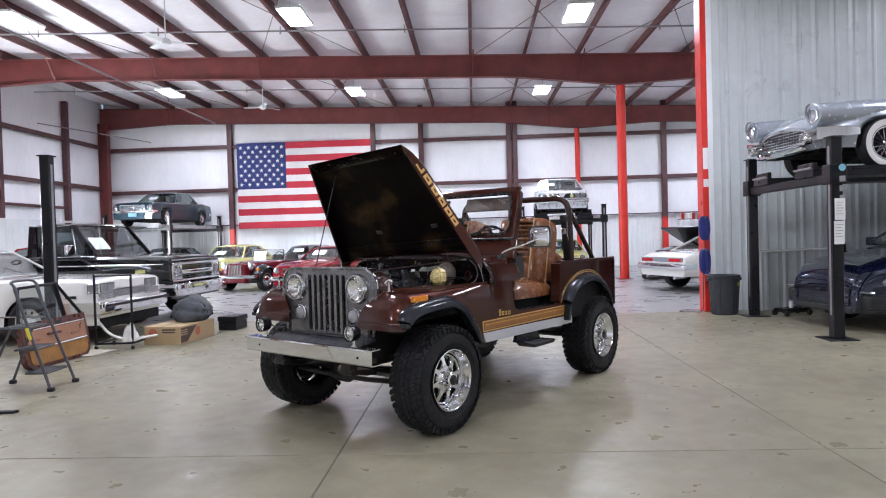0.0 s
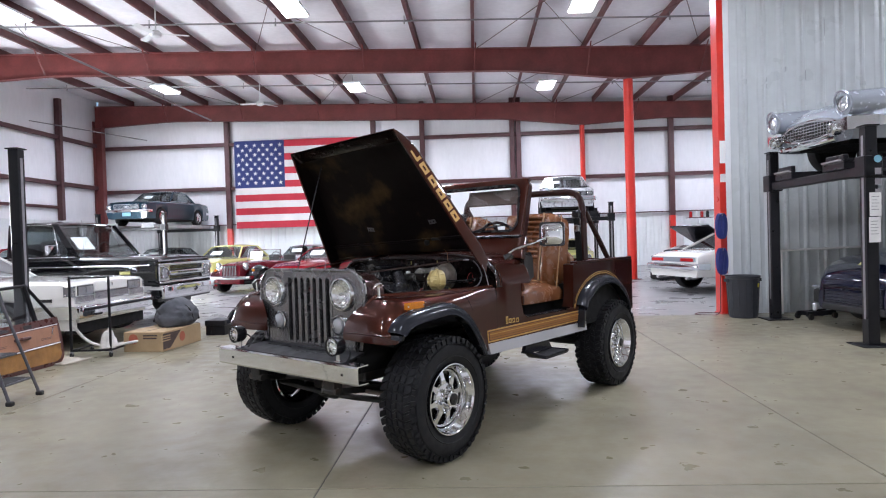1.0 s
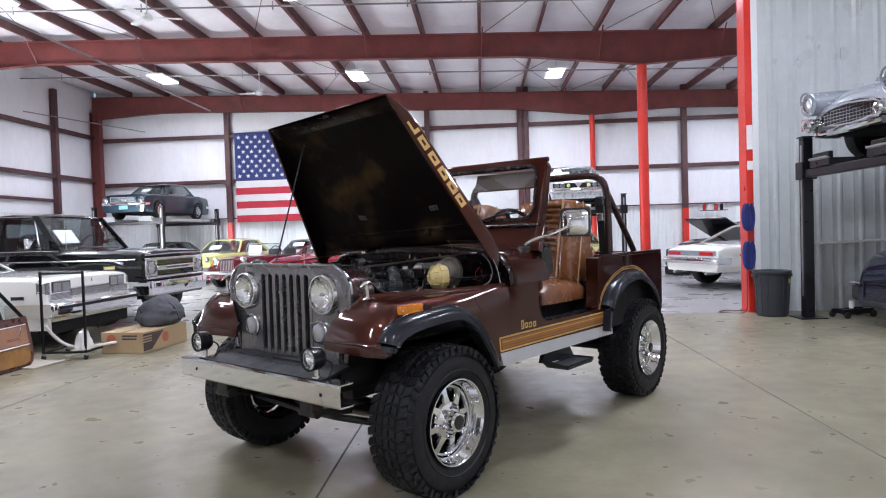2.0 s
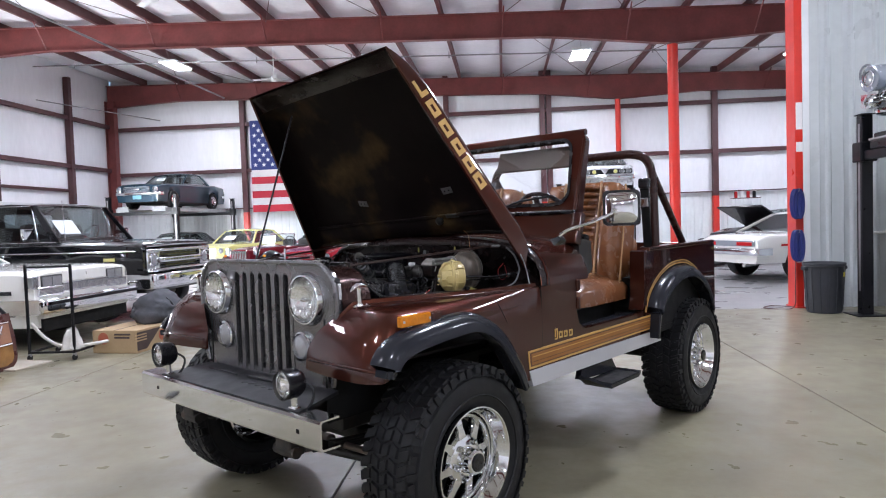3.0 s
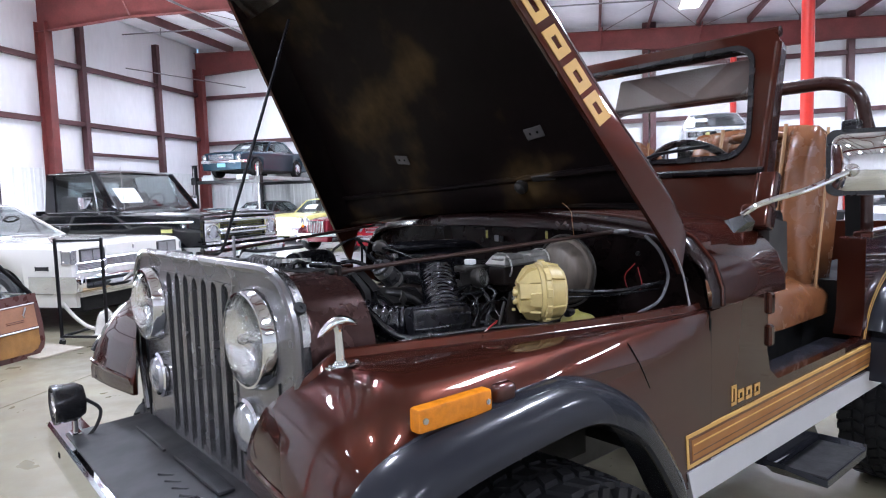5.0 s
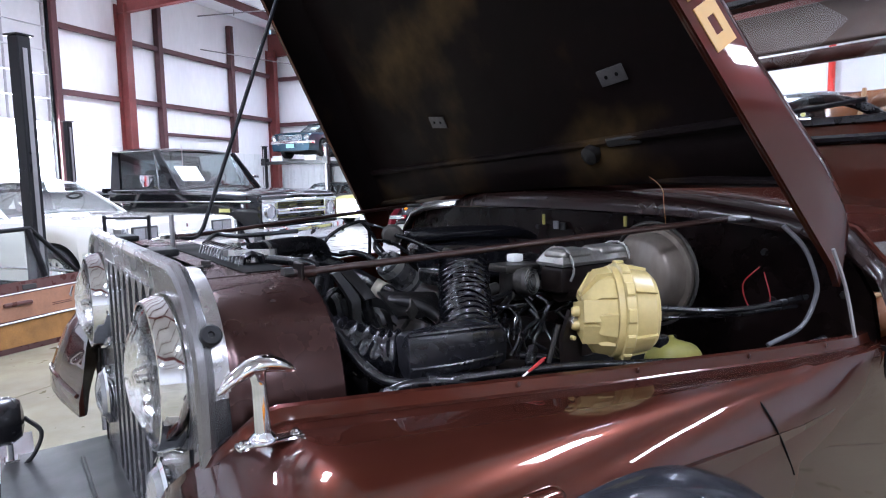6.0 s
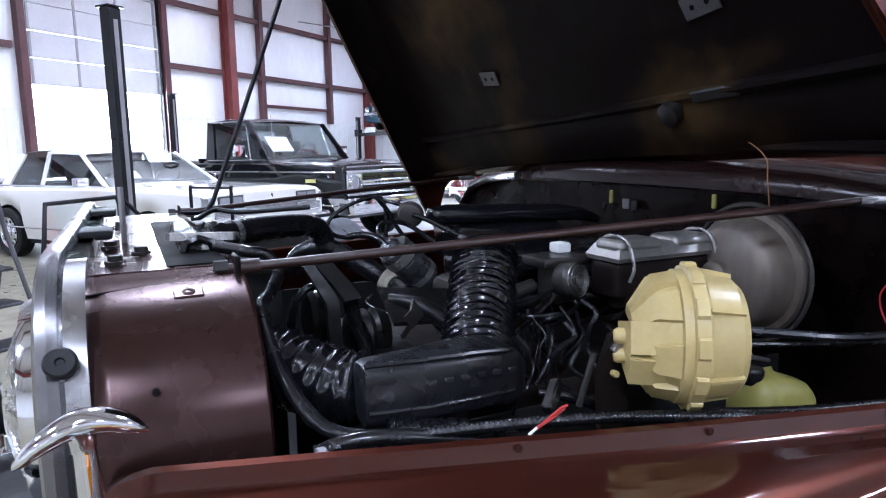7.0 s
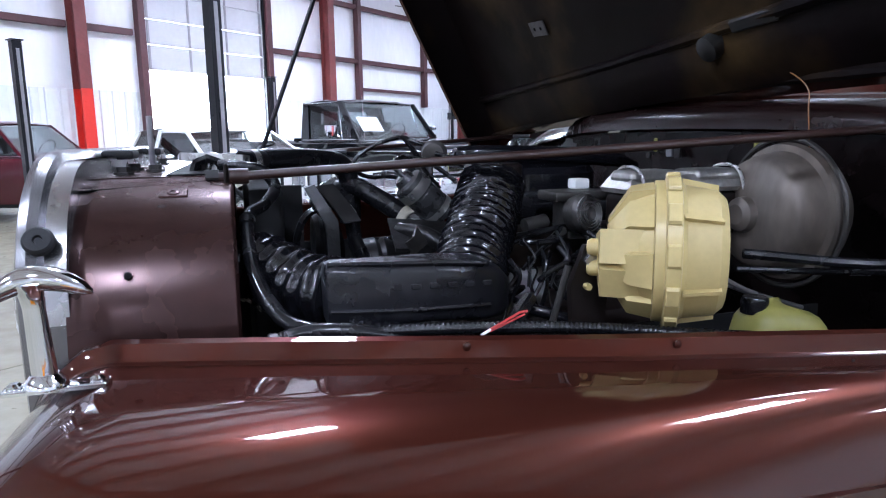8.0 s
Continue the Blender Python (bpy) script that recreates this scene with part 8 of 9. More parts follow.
# brake booster and master cylinder
boost = eng("brake_booster", moved(lathe([(0.016, 0.118), (0.026, 0.112), (0.028, 0.100), (0.050, 0.096), (0.078, 0.086), (0.087, 0.076), (0.092, 0.060), (0.097, 0.036), (0.107, 0.034), (0.110, 0.024), (0.107, 0.016), (0.103, 0.0), (0.08, -0.03), (0.03, -0.035)], 56, "X"), pose(-0.655, 0.285, 1.070)), "zinc", "large dull zinc brake booster drum", 30)
eng("drum_seam", moved(tube([(0.118 * math.cos(a), 0.118 * math.sin(a), 0) for a in (2 * math.pi * q / 40 for q in range(41))], 0.004, 6), Matrix.Translation((-0.627, 0.285, 1.070)) @ Matrix.Rotation(radians(90), 4, "Y")), "cast", parent=boost)


def mcp(name, bm, material, label="", sharp=40, parent=None):
    """A piece of the master cylinder, set beside the booster."""
    return eng(name, moved(bm, Matrix.Translation((-0.024, -0.072, -0.009))), material, label, sharp, parent)


mc = mcp("master_cylinder", join(bevelled(box(-0.545, -0.335, 0.265, 0.335, 1.055, 1.115), 0.012, 2), tube([(-0.36, 0.30, 1.065), (-0.56, 0.31, 1.07)], 0.032, 16)), "block", "dark brown cast master cylinder")
mcp("reservoir_lid", bevelled(loft([[(-0.335, 0.262, 1.115), (-0.335, 0.338, 1.115), (-0.55, 0.338, 1.115), (-0.55, 0.262, 1.115)], [(-0.333, 0.258, 1.122), (-0.333, 0.342, 1.122), (-0.552, 0.342, 1.122), (-0.552, 0.258, 1.122)], [(-0.345, 0.270, 1.142), (-0.345, 0.330, 1.142), (-0.54, 0.330, 1.142), (-0.54, 0.270, 1.142)]]), 0.006, 3, 20), "lid", "dulled pressed steel reservoir lid", parent=mc)
for x in (-0.385, -0.50):
    mcp("lid_bulge", box(x - 0.046, x + 0.046, 0.270, 0.336, 1.126, 1.150, 0.012, 4), "lid", parent=mc)
for x in (-0.352, -0.532):
    mcp("lid_bail", hose_line([(x, 0.345, 1.085), (x - 0.004, 0.35, 1.11), (x, 0.335, 1.150), (x, 0.29, 1.153), (x, 0.26, 1.13)], 0.0028, 5, 8), "bare", parent=mc)
for y in (0.31, 0.345):
    mcp("brake_line", hose_line([(-0.40, y, 1.05), (-0.42, y + 0.03, 1.02), (-0.5, y + 0.06, 0.97), (-0.62, y + 0.05, 0.93)], 0.004, 6, 8), "bare", parent=mc)

# ivory blower canister with flange, ribs and two ports
CAN = Matrix.Translation((-0.248, 0.505, 1.066)) @ Matrix.Rotation(radians(-34), 4, "Z") @ Matrix.Diagonal((0.70, 1, 1, 1))
can = eng("blower_canister", moved(lathe([(0.012, 0.074), (0.036, 0.072), (0.052, 0.064), (0.063, 0.050), (0.069, 0.030), (0.071, 0.020), (0.078, 0.018), (0.078, 0.004), (0.083, 0.002), (0.083, -0.018), (0.077, -0.020), (0.073, -0.026), (0.068, -0.072), (0.060, -0.084), (0.02, -0.088)], 48, "X"), CAN), "ivory", "aged ivory plastic blower canister", 28)
for k in range(12):
    a = 2 * math.pi * k / 12 + 0.1
    R_ = Matrix.Rotation(a, 4, "X")
    eng("flange_clip", moved(box(-0.019, 0.003, -0.012, 0.012, 0.080, 0.0865, 0.0025, 1), CAN @ R_), "ivory", parent=can)
    if k % 2 == 0:
        eng("shell_rib", moved(loft([[(-0.022, -0.0022, 0.070), (-0.022, 0.0022, 0.070), (-0.022, 0.0022, 0.080), (-0.022, -0.0022, 0.080)], [(-0.075, -0.002, 0.064), (-0.075, 0.002, 0.064), (-0.075, 0.002, 0.0725), (-0.075, -0.002, 0.0725)]]), CAN @ R_), "ivory", parent=can)
# stepped wedges on the dome, and two stub ports on their pads
for a in (-8, 42, 168, 218, 262, 312):
    wedge = loft([[(0.020, -0.019, 0.060), (0.020, 0.019, 0.060), (0.020, 0.019, 0.0735), (0.020, -0.019, 0.0735)],
                  [(0.050, -0.018, 0.055), (0.050, 0.018, 0.055), (0.055, 0.016, 0.070), (0.055, -0.016, 0.070)],
                  [(0.070, -0.011, 0.028), (0.070, 0.011, 0.028), (0.088, 0.009, 0.036), (0.088, -0.009, 0.036)],
                  [(0.068, -0.008, 0.012), (0.068, 0.008, 0.012), (0.080, 0.007, 0.016), (0.080, -0.007, 0.016)]])
    eng("dome_wedge", moved(bevelled(wedge, 0.0035, 2), CAN @ Matrix.Rotation(radians(a), 4, "X")), "ivory", parent=can, sharp=50)
for a in (-78, -115):
    R_ = CAN @ Matrix.Rotation(radians(a), 4, "X")
    eng("port_pad", moved(bevelled(loft([[(0.030, -0.016, 0.012), (0.030, 0.016, 0.012), (0.030, 0.018, 0.066), (0.030, -0.018, 0.066)], [(0.106, -0.016, 0.012), (0.106, 0.016, 0.012), (0.096, 0.018, 0.064), (0.096, -0.018, 0.064)]]), 0.010, 3), R_), "ivory", parent=can, sharp=60)
    eng("port", moved(lathe([(0.0100, 0.05), (0.0095, 0.112), (0.007, 0.117), (0.001, 0.118)], 18, "X"), R_ @ Matrix.Translation((0, 0, 0.036))), "ivory", parent=can)
eng("canister_bracket", bevelled(prism([(-0.150, 0.90), (-0.178, 0.90), (-0.190, 1.03), (-0.182, 1.072), (-0.160, 1.075), (-0.142, 1.03)], 0.478, 0.486), 0.003, 1), "block", "dark steel canister bracket", parent=can)
eng("bracket_bolt", moved(lathe([(0.009, 0.0), (0.009, 0.008)], 6), pose(-0.166, 0.486, 1.058)), "bare", parent=can)
eng("bracket_bolt", moved(lathe([(0.004, 0.0), (0.004, 0.008)], 6), pose(-0.160, 0.488, 1.03)), "ivory", parent=can)
eng("bracket_spring", tube([(-0.148, 0.47, 1.05), (-0.135, 0.46, 0.985)], 0.004, 8), "cast", parent=can)
res = fit_in("washer_bottle", loft([[(-0.312 + 0.052 * k * math.copysign(abs(math.cos(a)) ** 0.7, math.cos(a)), 0.602 + 0.034 * k * math.copysign(abs(math.sin(a)) ** 0.7, math.sin(a)) - 0.0008 * math.cos(a), z + 0.006 * math.cos(a) * (z > 1.0)) for a in (2 * math.pi * q / 24 for q in range(24))]
                               for z, k in ((0.90, 0.92), (0.93, 0.97), (0.97, 1.0), (0.99, 0.98), (1.003, 0.90), (1.012, 0.76), (1.018, 0.55), (1.021, 0.3), (1.022, 0.05))]), "tank", "yellowed washer fluid bottle", 60)
fit_in("bottle_cap", moved(lathe([(0.0135, -0.004), (0.0135, 0.010), (0.0115, 0.013), (0.003, 0.014)], 18, "Z"), pose(-0.280, 0.60, 1.018)), "hose", parent=res)
# braces between radiator and cowl
for s in (1, -1):
    FLIP = Matrix.Diagonal((1, s, 1, 1))
    br = eng("brace_rod", tube([(0.225, 0.232, 1.147), (0.21, 0.237, 1.147), (-0.68, 0.44, 1.200), (-0.70, 0.445, 1.201)], 0.0062, 10), "rod", "dark brown brace rod to the cowl")
    eng("rod_nut", moved(lathe([(0.011, -0.008), (0.011, 0.008)], 6, "X"), pose(0.228, 0.231, 1.147)), "grease", parent=br)
    eng("rod_nut", moved(lathe([(0.010, -0.012), (0.010, 0.012)], 12, "X"), pose(0.196, 0.240, 1.148)), "rod", parent=br)
    eng("rod_eye", box(-0.73, -0.67, 0.445 - 0.018, 0.445 + 0.018, 1.193, 1.205, 0.004, 1), "galv", parent=br)
    eng("support_tab", box(0.208, 0.214, 0.237 - 0.02, 0.237 + 0.02, 1.06, 1.165, 0.003, 1), "block", parent=br)
FLIP = Matrix.Identity(4)
eng("prop_pivot", hose_line([(0.20, -0.40, 1.150), (0.15, -0.47, 1.165), (0.10, -0.44, 1.16), (-0.05, -0.42, 1.165)], 0.006, 6, 8), "black")

# wiring loom along the fender rail, cables and small pipes
loom = fit_in("corrugated_loom", ribs([(0.205, 0.566, 1.026), (0.12, 0.583, 1.029), (0.03, 0.606, 1.030), (-0.06, 0.630, 1.028), (-0.14, 0.656, 1.022), (-0.25, 0.690, 1.013), (-0.40, 0.728, 1.008), (-0.50, 0.745, 1.02)], 0.0062, 150, 0.2, 12), "hose", "black corrugated wiring conduit", 60)
fit_in("taped_loom", hose_line([(0.20, 0.560, 1.020), (0.175, 0.570, 1.030), (0.14, 0.580, 1.031), (0.09, 0.588, 1.022), (0.05, 0.592, 1.012)], 0.0078, 6, 12), "hose")
fit_in("loom_clip", box(0.196, 0.206, 0.572, 0.584, 1.020, 1.033, 0.002, 1), "galv")
fit_in("second_loom", ribs([(0.19, 0.572, 1.018), (0.14, 0.579, 1.014), (0.09, 0.585, 1.012)], 0.0060, 24, 0.2, 12), "hose", "", 60)
fit_in("rail_cable", hose_line([(-0.09, 0.625, 1.02), (-0.18, 0.645, 1.014), (-0.28, 0.668, 1.006), (-0.40, 0.69, 1.0)], 0.0052, 6, 10), "hose")
fit_in("wire_end", tube([(0.030, 0.630, 1.033), (0.010, 0.628, 1.041), (-0.004, 0.625, 1.046), (-0.012, 0.623, 1.046)], 0.0012, 8), "redwire", "red wire end with a white sleeve")
fit_in("wire_end", tube([(0.026, 0.629, 1.033), (0.006, 0.627, 1.0395), (-0.010, 0.622, 1.043)], 0.0010, 8), "redwire")
fit_in("wire_sleeve", tube([(0.034, 0.631, 1.031), (0.025, 0.6295, 1.035)], 0.0013, 8), "paper")
eng("heater_cable", hose_line([(-0.36, 0.50, 1.055), (-0.50, 0.57, 1.045), (-0.70, 0.60, 1.05)], 0.006, 8, 8), "hose")
eng("heater_cable", hose_line([(-0.36, 0.49, 1.035), (-0.52, 0.55, 1.03), (-0.70, 0.58, 1.028)], 0.004, 8, 8), "hose")
eng("battery_cable", hose_line([(-0.60, 0.60, 1.197), (-0.63, 0.625, 1.155), (-0.655, 0.635, 1.10), (-0.66, 0.635, 1.06), (-0.63, 0.625, 1.005), (-0.56, 0.60, 0.975)], 0.0045, 7, 8), "cable", "grey sleeved cable on the firewall")
eng("ground_wire", hose_line([(-0.60, 0.69, 1.16), (-0.63, 0.70, 1.09), (-0.64, 0.715, 1.0)], 0.0035, 6, 6), "galv")
eng("wire_loop", hose_line([(-0.70, 0.50, 1.10), (-0.69, 0.47, 1.06), (-0.69, 0.49, 1.01), (-0.69, 0.53, 1.03), (-0.70, 0.51, 1.09)], 0.0014, 6, 6), "redwire")
rng = random.Random(11)
for k in range(16):
    x0, y0 = rng.uniform(-0.60, -0.05), rng.uniform(-0.15, 0.28)
    z0 = rng.uniform(0.98, 1.06)
    p = [(x0, y0, z0)]
    for q in range(3):
        p.append((p[-1][0] + rng.uniform(-0.08, 0.05), p[-1][1] + rng.uniform(-0.03, 0.06), p[-1][2] + rng.uniform(-0.05, 0.012)))
    eng("engine_wire", hose_line(p, rng.choice((0.003, 0.004, 0.006)), 6, 8), "hose")
for k in range(6):
    x0 = -0.10 - 0.07 * k
    eng("spark_lead", hose_line([(-0.30, 0.17, 1.05), (x0 - 0.02, 0.20, 1.03), (x0, 0.15, 0.98)], 0.004, 6, 6), "hose")
fit_in("fuel_tube", hose_line([(-0.002, 0.02, 1.132), (0.018, 0.02, 1.137), (0.030, 0.02, 1.150), (0.024, 0.02, 1.168), (-0.009, 0.02, 1.188), (-0.045, 0.02, 1.198), (-0.066, 0.02, 1.196), (-0.073, 0.02, 1.170), (-0.072, 0.02, 1.12)], 0.0036, 7, 8), "hose", "black looped fuel vapour hose")
fit_in("fuel_tube", hose_line([(-0.056, 0.02, 1.199), (-0.075, 0.024, 1.175), (-0.092, 0.03, 1.142), (-0.115, 0.04, 1.11)], 0.0040, 7, 8), "hose")
fit_in("fuel_tube", hose_line([(-0.050, 0.015, 1.199), (-0.085, 0.03, 1.188), (-0.115, 0.06, 1.176)], 0.0032, 7, 8), "hose")
fit_in("vapour_hose", hose_line([(-0.002, 0.02, 1.134), (-0.030, 0.03, 1.136), (-0.052, 0.06, 1.126), (-0.075, 0.10, 1.10)], 0.0062, 7, 10), "hose", "black vapour hose with a blue band")
rng = random.Random(23)
for k in range(15):
    x0, y0 = rng.uniform(-0.20, -0.07), rng.uniform(0.36, 0.47)
    z0 = rng.uniform(1.03, 1.09)
    p = [(x0, y0, z0)]
    for q in range(3):
        p.append((p[-1][0] + rng.uniform(-0.012, 0.022), p[-1][1] + rng.uniform(-0.004, 0.025), p[-1][2] - rng.uniform(0.008, 0.034)))
    fit_in("plug_lead", hose_line(p, rng.choice((0.0013, 0.0018, 0.0026, 0.0036)), 6, 8), "hose")
fit_in("lead_clip", moved(box(-0.02, 0.02, -0.006, 0.006, -0.006, 0.006, 0.002, 1), pose(-0.03, 0.575, 1.035, 20, 25, 40)), "hose")
fit_in("oil_tube", hose_line([(-0.035, 0.545, 1.028), (-0.055, 0.56, 1.026), (-0.085, 0.575, 1.016), (-0.11, 0.59, 1.0)], 0.006, 6, 10), "gloss")
# small fittings on the firewall
for y, z, mm, w, h in ((0.045, 1.180, "tank", 0.004, 0.013), (0.089, 1.168, "tag_grey", 0.009, 0.010), (0.112, 1.166, "cast_dark", 0.008, 0.010), (0.301, 1.185, "tank", 0.004, 0.012)):
    fit_in("firewall_clip", box(-0.552, -0.546, y - w, y + w, z - h, z + h, 0.0015, 1), mm)
for y, z in ((0.50, 1.13), (0.52, 1.03), (0.66, 1.06), (-0.2, 1.15)):
    eng("firewall_bolt", moved(lathe([(0.008, 0.0), (0.008, 0.006)], 6, "X"), pose(-0.72, y, z)), "cast_dark")
for x in (-0.30, -0.12, 0.05, -0.44):
    part("rail_bolt", moved(lathe([(0.0038, 0.0), (0.0036, 0.0014), (0.001, 0.002)], 10), pose(x, rail_y(x) + 0.0150, lerp(FT, x) + 0.034)), M["brown"], car4)
eng("bay_floor", box(-0.70, 0.18, -0.85, 0.44, 0.60, 0.63), "under")
# ------------------------------------------------------------ loose things
M.update(
    card=mat("brown_cardboard", (0.34, 0.24, 0.13), 0.75, var=0.08, scale=5),
    card_dark=mat("dark_print", (0.055, 0.035, 0.03), 0.7),
    card_red=mat("red_brown_print", (0.34, 0.09, 0.045), 0.7),
    canvas=mat("grey_canvas", (0.055, 0.058, 0.066), 0.8, var=0.2, scale=10, bump=0.4, bscale=30),
    cloth=mat("off_white_rag", (0.58, 0.56, 0.52), 0.85, var=0.12, scale=12, bump=0.3),
    ladder=mat("worn_grey_metal", (0.07, 0.07, 0.078), 0.4, metal=0.4, var=0.2, scale=12),
    tan_door=mat("tan_door_vinyl", (0.31, 0.150, 0.085), 0.42, var=0.12, scale=6, bump=0.1, bscale=90),
    ochre_door=mat("ochre_door_carpet", (0.24, 0.115, 0.028), 0.8, var=0.2, scale=9, bump=0.3, bscale=140),
    brown_door=mat("maroon_brown_door_shell", (0.075, 0.026, 0.021), 0.3, var=0.12, scale=6),
    bin=mat("dark_bin_plastic", (0.022, 0.024, 0.030), 0.42, var=0.15, scale=5),
    blue=mat("blue_hose_rubber", (0.018, 0.03, 0.16), 0.4, var=0.1),
    yellow_label=mat("yellow_label", (0.65, 0.55, 0.05), 0.5),
    board=mat("pale_board", (0.36, 0.32, 0.26), 0.7, var=0.1),
)

# standing lift posts by the white coupe
for x, y in ((-4.96, 8.25), (-9.35, 8.57), (-10.62, 14.1)):
    l = root("lift_post", HALL @ Matrix.Translation(HALL.inverted() @ Vector((x, y, 0))), "tall black steel car-lift post bolted to the floor", "car lift", "lift posts")
    lift_post(l, 0, 0, 2.54, 0.12)

# cardboard carton with a canvas bag on it
CART = pose(-3.84, 9.47, 0, 0, 0, -9)
carton = root("carton", CART, "printed brown cardboard carton lying on the floor", "cardboard box")
part("box", box(-0.28, 0.28, -0.46, 0.46, 0, 0.255, 0.006, 1), M["card"], carton)
part("flap_seam", box(-0.006, 0.006, -0.46, 0.46, 0.255, 0.257), M["card_dark"], carton)
part("round_print", moved(lathe([(0.065, 0), (0.065, 0.002)], 24), pose(-0.14, -0.4605, 0.165, 0, 0, 180)), M["card_red"], carton, "red round print")
for k, (x0, x1, z) in enumerate(((0.0, 0.20, 0.20), (0.0, 0.19, 0.165))):
    part("print_bar", box(x0, x1, -0.4625, -0.4605, z, z + 0.02), M["card_dark"], carton, "dark print bar")
part("side_print", prism([(-0.46, 0.03), (-0.30, 0.03), (-0.05, 0.23), (-0.46, 0.23)], 0.2805, 0.2825, "X"), M["card_dark"], carton, "dark slanted print panel")
part("round_print", moved(lathe([(0.065, 0), (0.065, 0.002)], 24, "X"), pose(0.2825, -0.02, 0.14)), M["card_red"], carton, "red round print")
for k in range(3):
    part("print_bar", box(0.283, 0.2845, -0.50, -0.30, 0.19 - 0.03 * k, 0.205 - 0.03 * k), M["card"], carton)


def sack(sx, sy, sz, seed):
    """A slumped soft bag."""
    bm = bmesh.new()
    bmesh.ops.create_icosphere(bm, subdivisions=4, radius=1.0)
    for v in bm.verts:
        d = v.co.normalized()
        n = noise.noise(d * 1.7 + Vector((seed, 0, 0))) * 0.22 + noise.noise(d * 4.3 + Vector((0, seed, 0))) * 0.09
        p = d * (1 + n)
        p = Vector((math.copysign(abs(p.x) ** 0.7, p.x), math.copysign(abs(p.y) ** 0.7, p.y), p.z))
        p.z *= 1.25 - 0.55 * abs(p.x)
        p += d * 0.10 * (0.5 - abs(noise.noise(d * 2.6 + Vector((seed, seed, 0)))) * 2)
        p.z = max(p.z, -0.72)
        v.co = Vector((p.x * sx, p.y * sy, (p.z + 0.72) * sz))
    return bm


bag = root("duffel_bag", pose(-3.76, 9.72, 0.257, 0, 0, 5), "slumped dark grey canvas bag lying on a carton", "bag")
part("sack", sack(0.27, 0.32, 0.19, 3.0), M["canvas"], bag, sharp=70)
for s in (-0.12, 0.12):
    part("strap", tube(curve([(0.27, s, 0.06), (0.20, s, 0.24), (0.0, s, 0.335), (-0.2, s, 0.24), (-0.27, s, 0.06)], 5), 0.013, 6), M["black"], bag)
bb = root("small_case", pose(-3.43, 10.55, 0, 0, 0, -8), "small black open-topped metal case on the floor", "case")
part("case_body", box(-0.15, 0.15, -0.2, 0.2, 0, 0.14, 0.008, 1), M["black"], bb)
part("case_lid", moved(box(-0.16, 0.16, -0.21, 0.21, 0.0, 0.08, 0.008, 1), pose(0.0, 0, 0.142)), M["black"], bb)

# rolling stand with a rag hung on its foot rail
st = root("rolling_stand", pose(-4.42, 8.95, 0, 0, 0, 0), "black tubular rolling parts stand on castors", "stand")
for x in (-0.245, 0.245):
    part("upright", box(x - 0.0125, x + 0.0125, -0.2525, -0.2275, 0.09, 1.02, 0.003, 1), M["black"], st)
    part("base_rail", box(x - 0.0125, x + 0.0125, -0.2525, 0.24, 0.075, 0.10, 0.003, 1), M["black"], st)
part("top_rail", box(-0.2325, 0.2325, -0.2495, -0.2305, 0.985, 1.005, 0.003, 1), M["black"], st)
for y in (-0.24, 0.2275):
    part("cross_rail", box(-0.2325, 0.2325, y - 0.0125, y + 0.0125, 0.076, 0.099, 0.003, 1), M["black"], st)
for x in (-0.245, 0.245):
    for y in (-0.24, 0.2275):
        c = part("castor", moved(lathe([(0.01, -0.012), (0.03, -0.012), (0.032, 0.0), (0.03, 0.012), (0.01, 0.012)], 16, "X"), pose(x, y, 0.032)), M["rubber"], st)
        part("fork", box(x - 0.018, x + 0.018, y - 0.015, y + 0.015, 0.045, 0.078, 0.004, 1), M["galv"], c)
part("hooked_pipe", tube(curve([(-0.23, -0.22, 0.40), (-0.12, -0.15, 0.22), (0.03, -0.1, 0.13), (0.25, 0.0, 0.12), (0.55, 0.15, 0.16)], 6), 0.018, 8), M["cloth"], st, "pale curved hose")
rag = root("rag", pose(-4.22, 8.76, 0, 0, 0, 15), "crumpled off-white rag draped over the stand's base", "rag")
bm = bmesh.new()
bmesh.ops.create_grid(bm, x_segments=26, y_segments=26, size=0.5)
for v in bm.verts:
    u, w = v.co.x * 2, v.co.y * 2
    rr = math.hypot(u, w)
    fold = 0.035 * math.sin(7 * math.atan2(w, u) + 2.0) * rr
    v.co = Vector((0.115 * u * (1 - 0.25 * rr) + 0.6 * fold + 0.02 * noise.noise((u * 3, w * 3, 2.0)), 0.10 * w * (1 - 0.25 * rr) + 0.4 * fold, 0.35 - 0.22 * rr ** 1.6 + 0.06 * noise.noise((u * 2.5, w * 2.5, 0.3))))
    v.co.z = max(v.co.z, 0.112)
ex = bmesh.ops.extrude_face_region(bm, geom=bm.faces[:])
for q in ex["geom"]:
    if isinstance(q, bmesh.types.BMVert):
        q.co.z += 0.006
part("cloth", bm, M["cloth"], rag, sharp=80)

# folding step ladder
la = root("step_ladder", pose(-4.0, 6.52, 0, 0, 0, 0), "grey folding three-step ladder standing open", "step ladder")
for y in (-0.24, 0.20):
    part("front_leg", tube([(0.18, y * 0.95, 0.02), (-0.10, y * 0.8, 0.82), (-0.16, y * 0.78, 1.0)], 0.014, 8), M["ladder"], la)
    part("rear_leg", tube([(-0.46, y * 0.95, 0.02), (-0.20, y * 0.8, 0.62)], 0.013, 8), M["ladder"], la)
    part("foot", box(0.155, 0.215, y * 0.95 - 0.025, y * 0.95 + 0.025, 0.0, 0.04, 0.008, 1), M["rubber"], la)
    part("foot", box(-0.49, -0.43, y * 0.95 - 0.025, y * 0.95 + 0.025, 0.0, 0.04, 0.008, 1), M["rubber"], la)
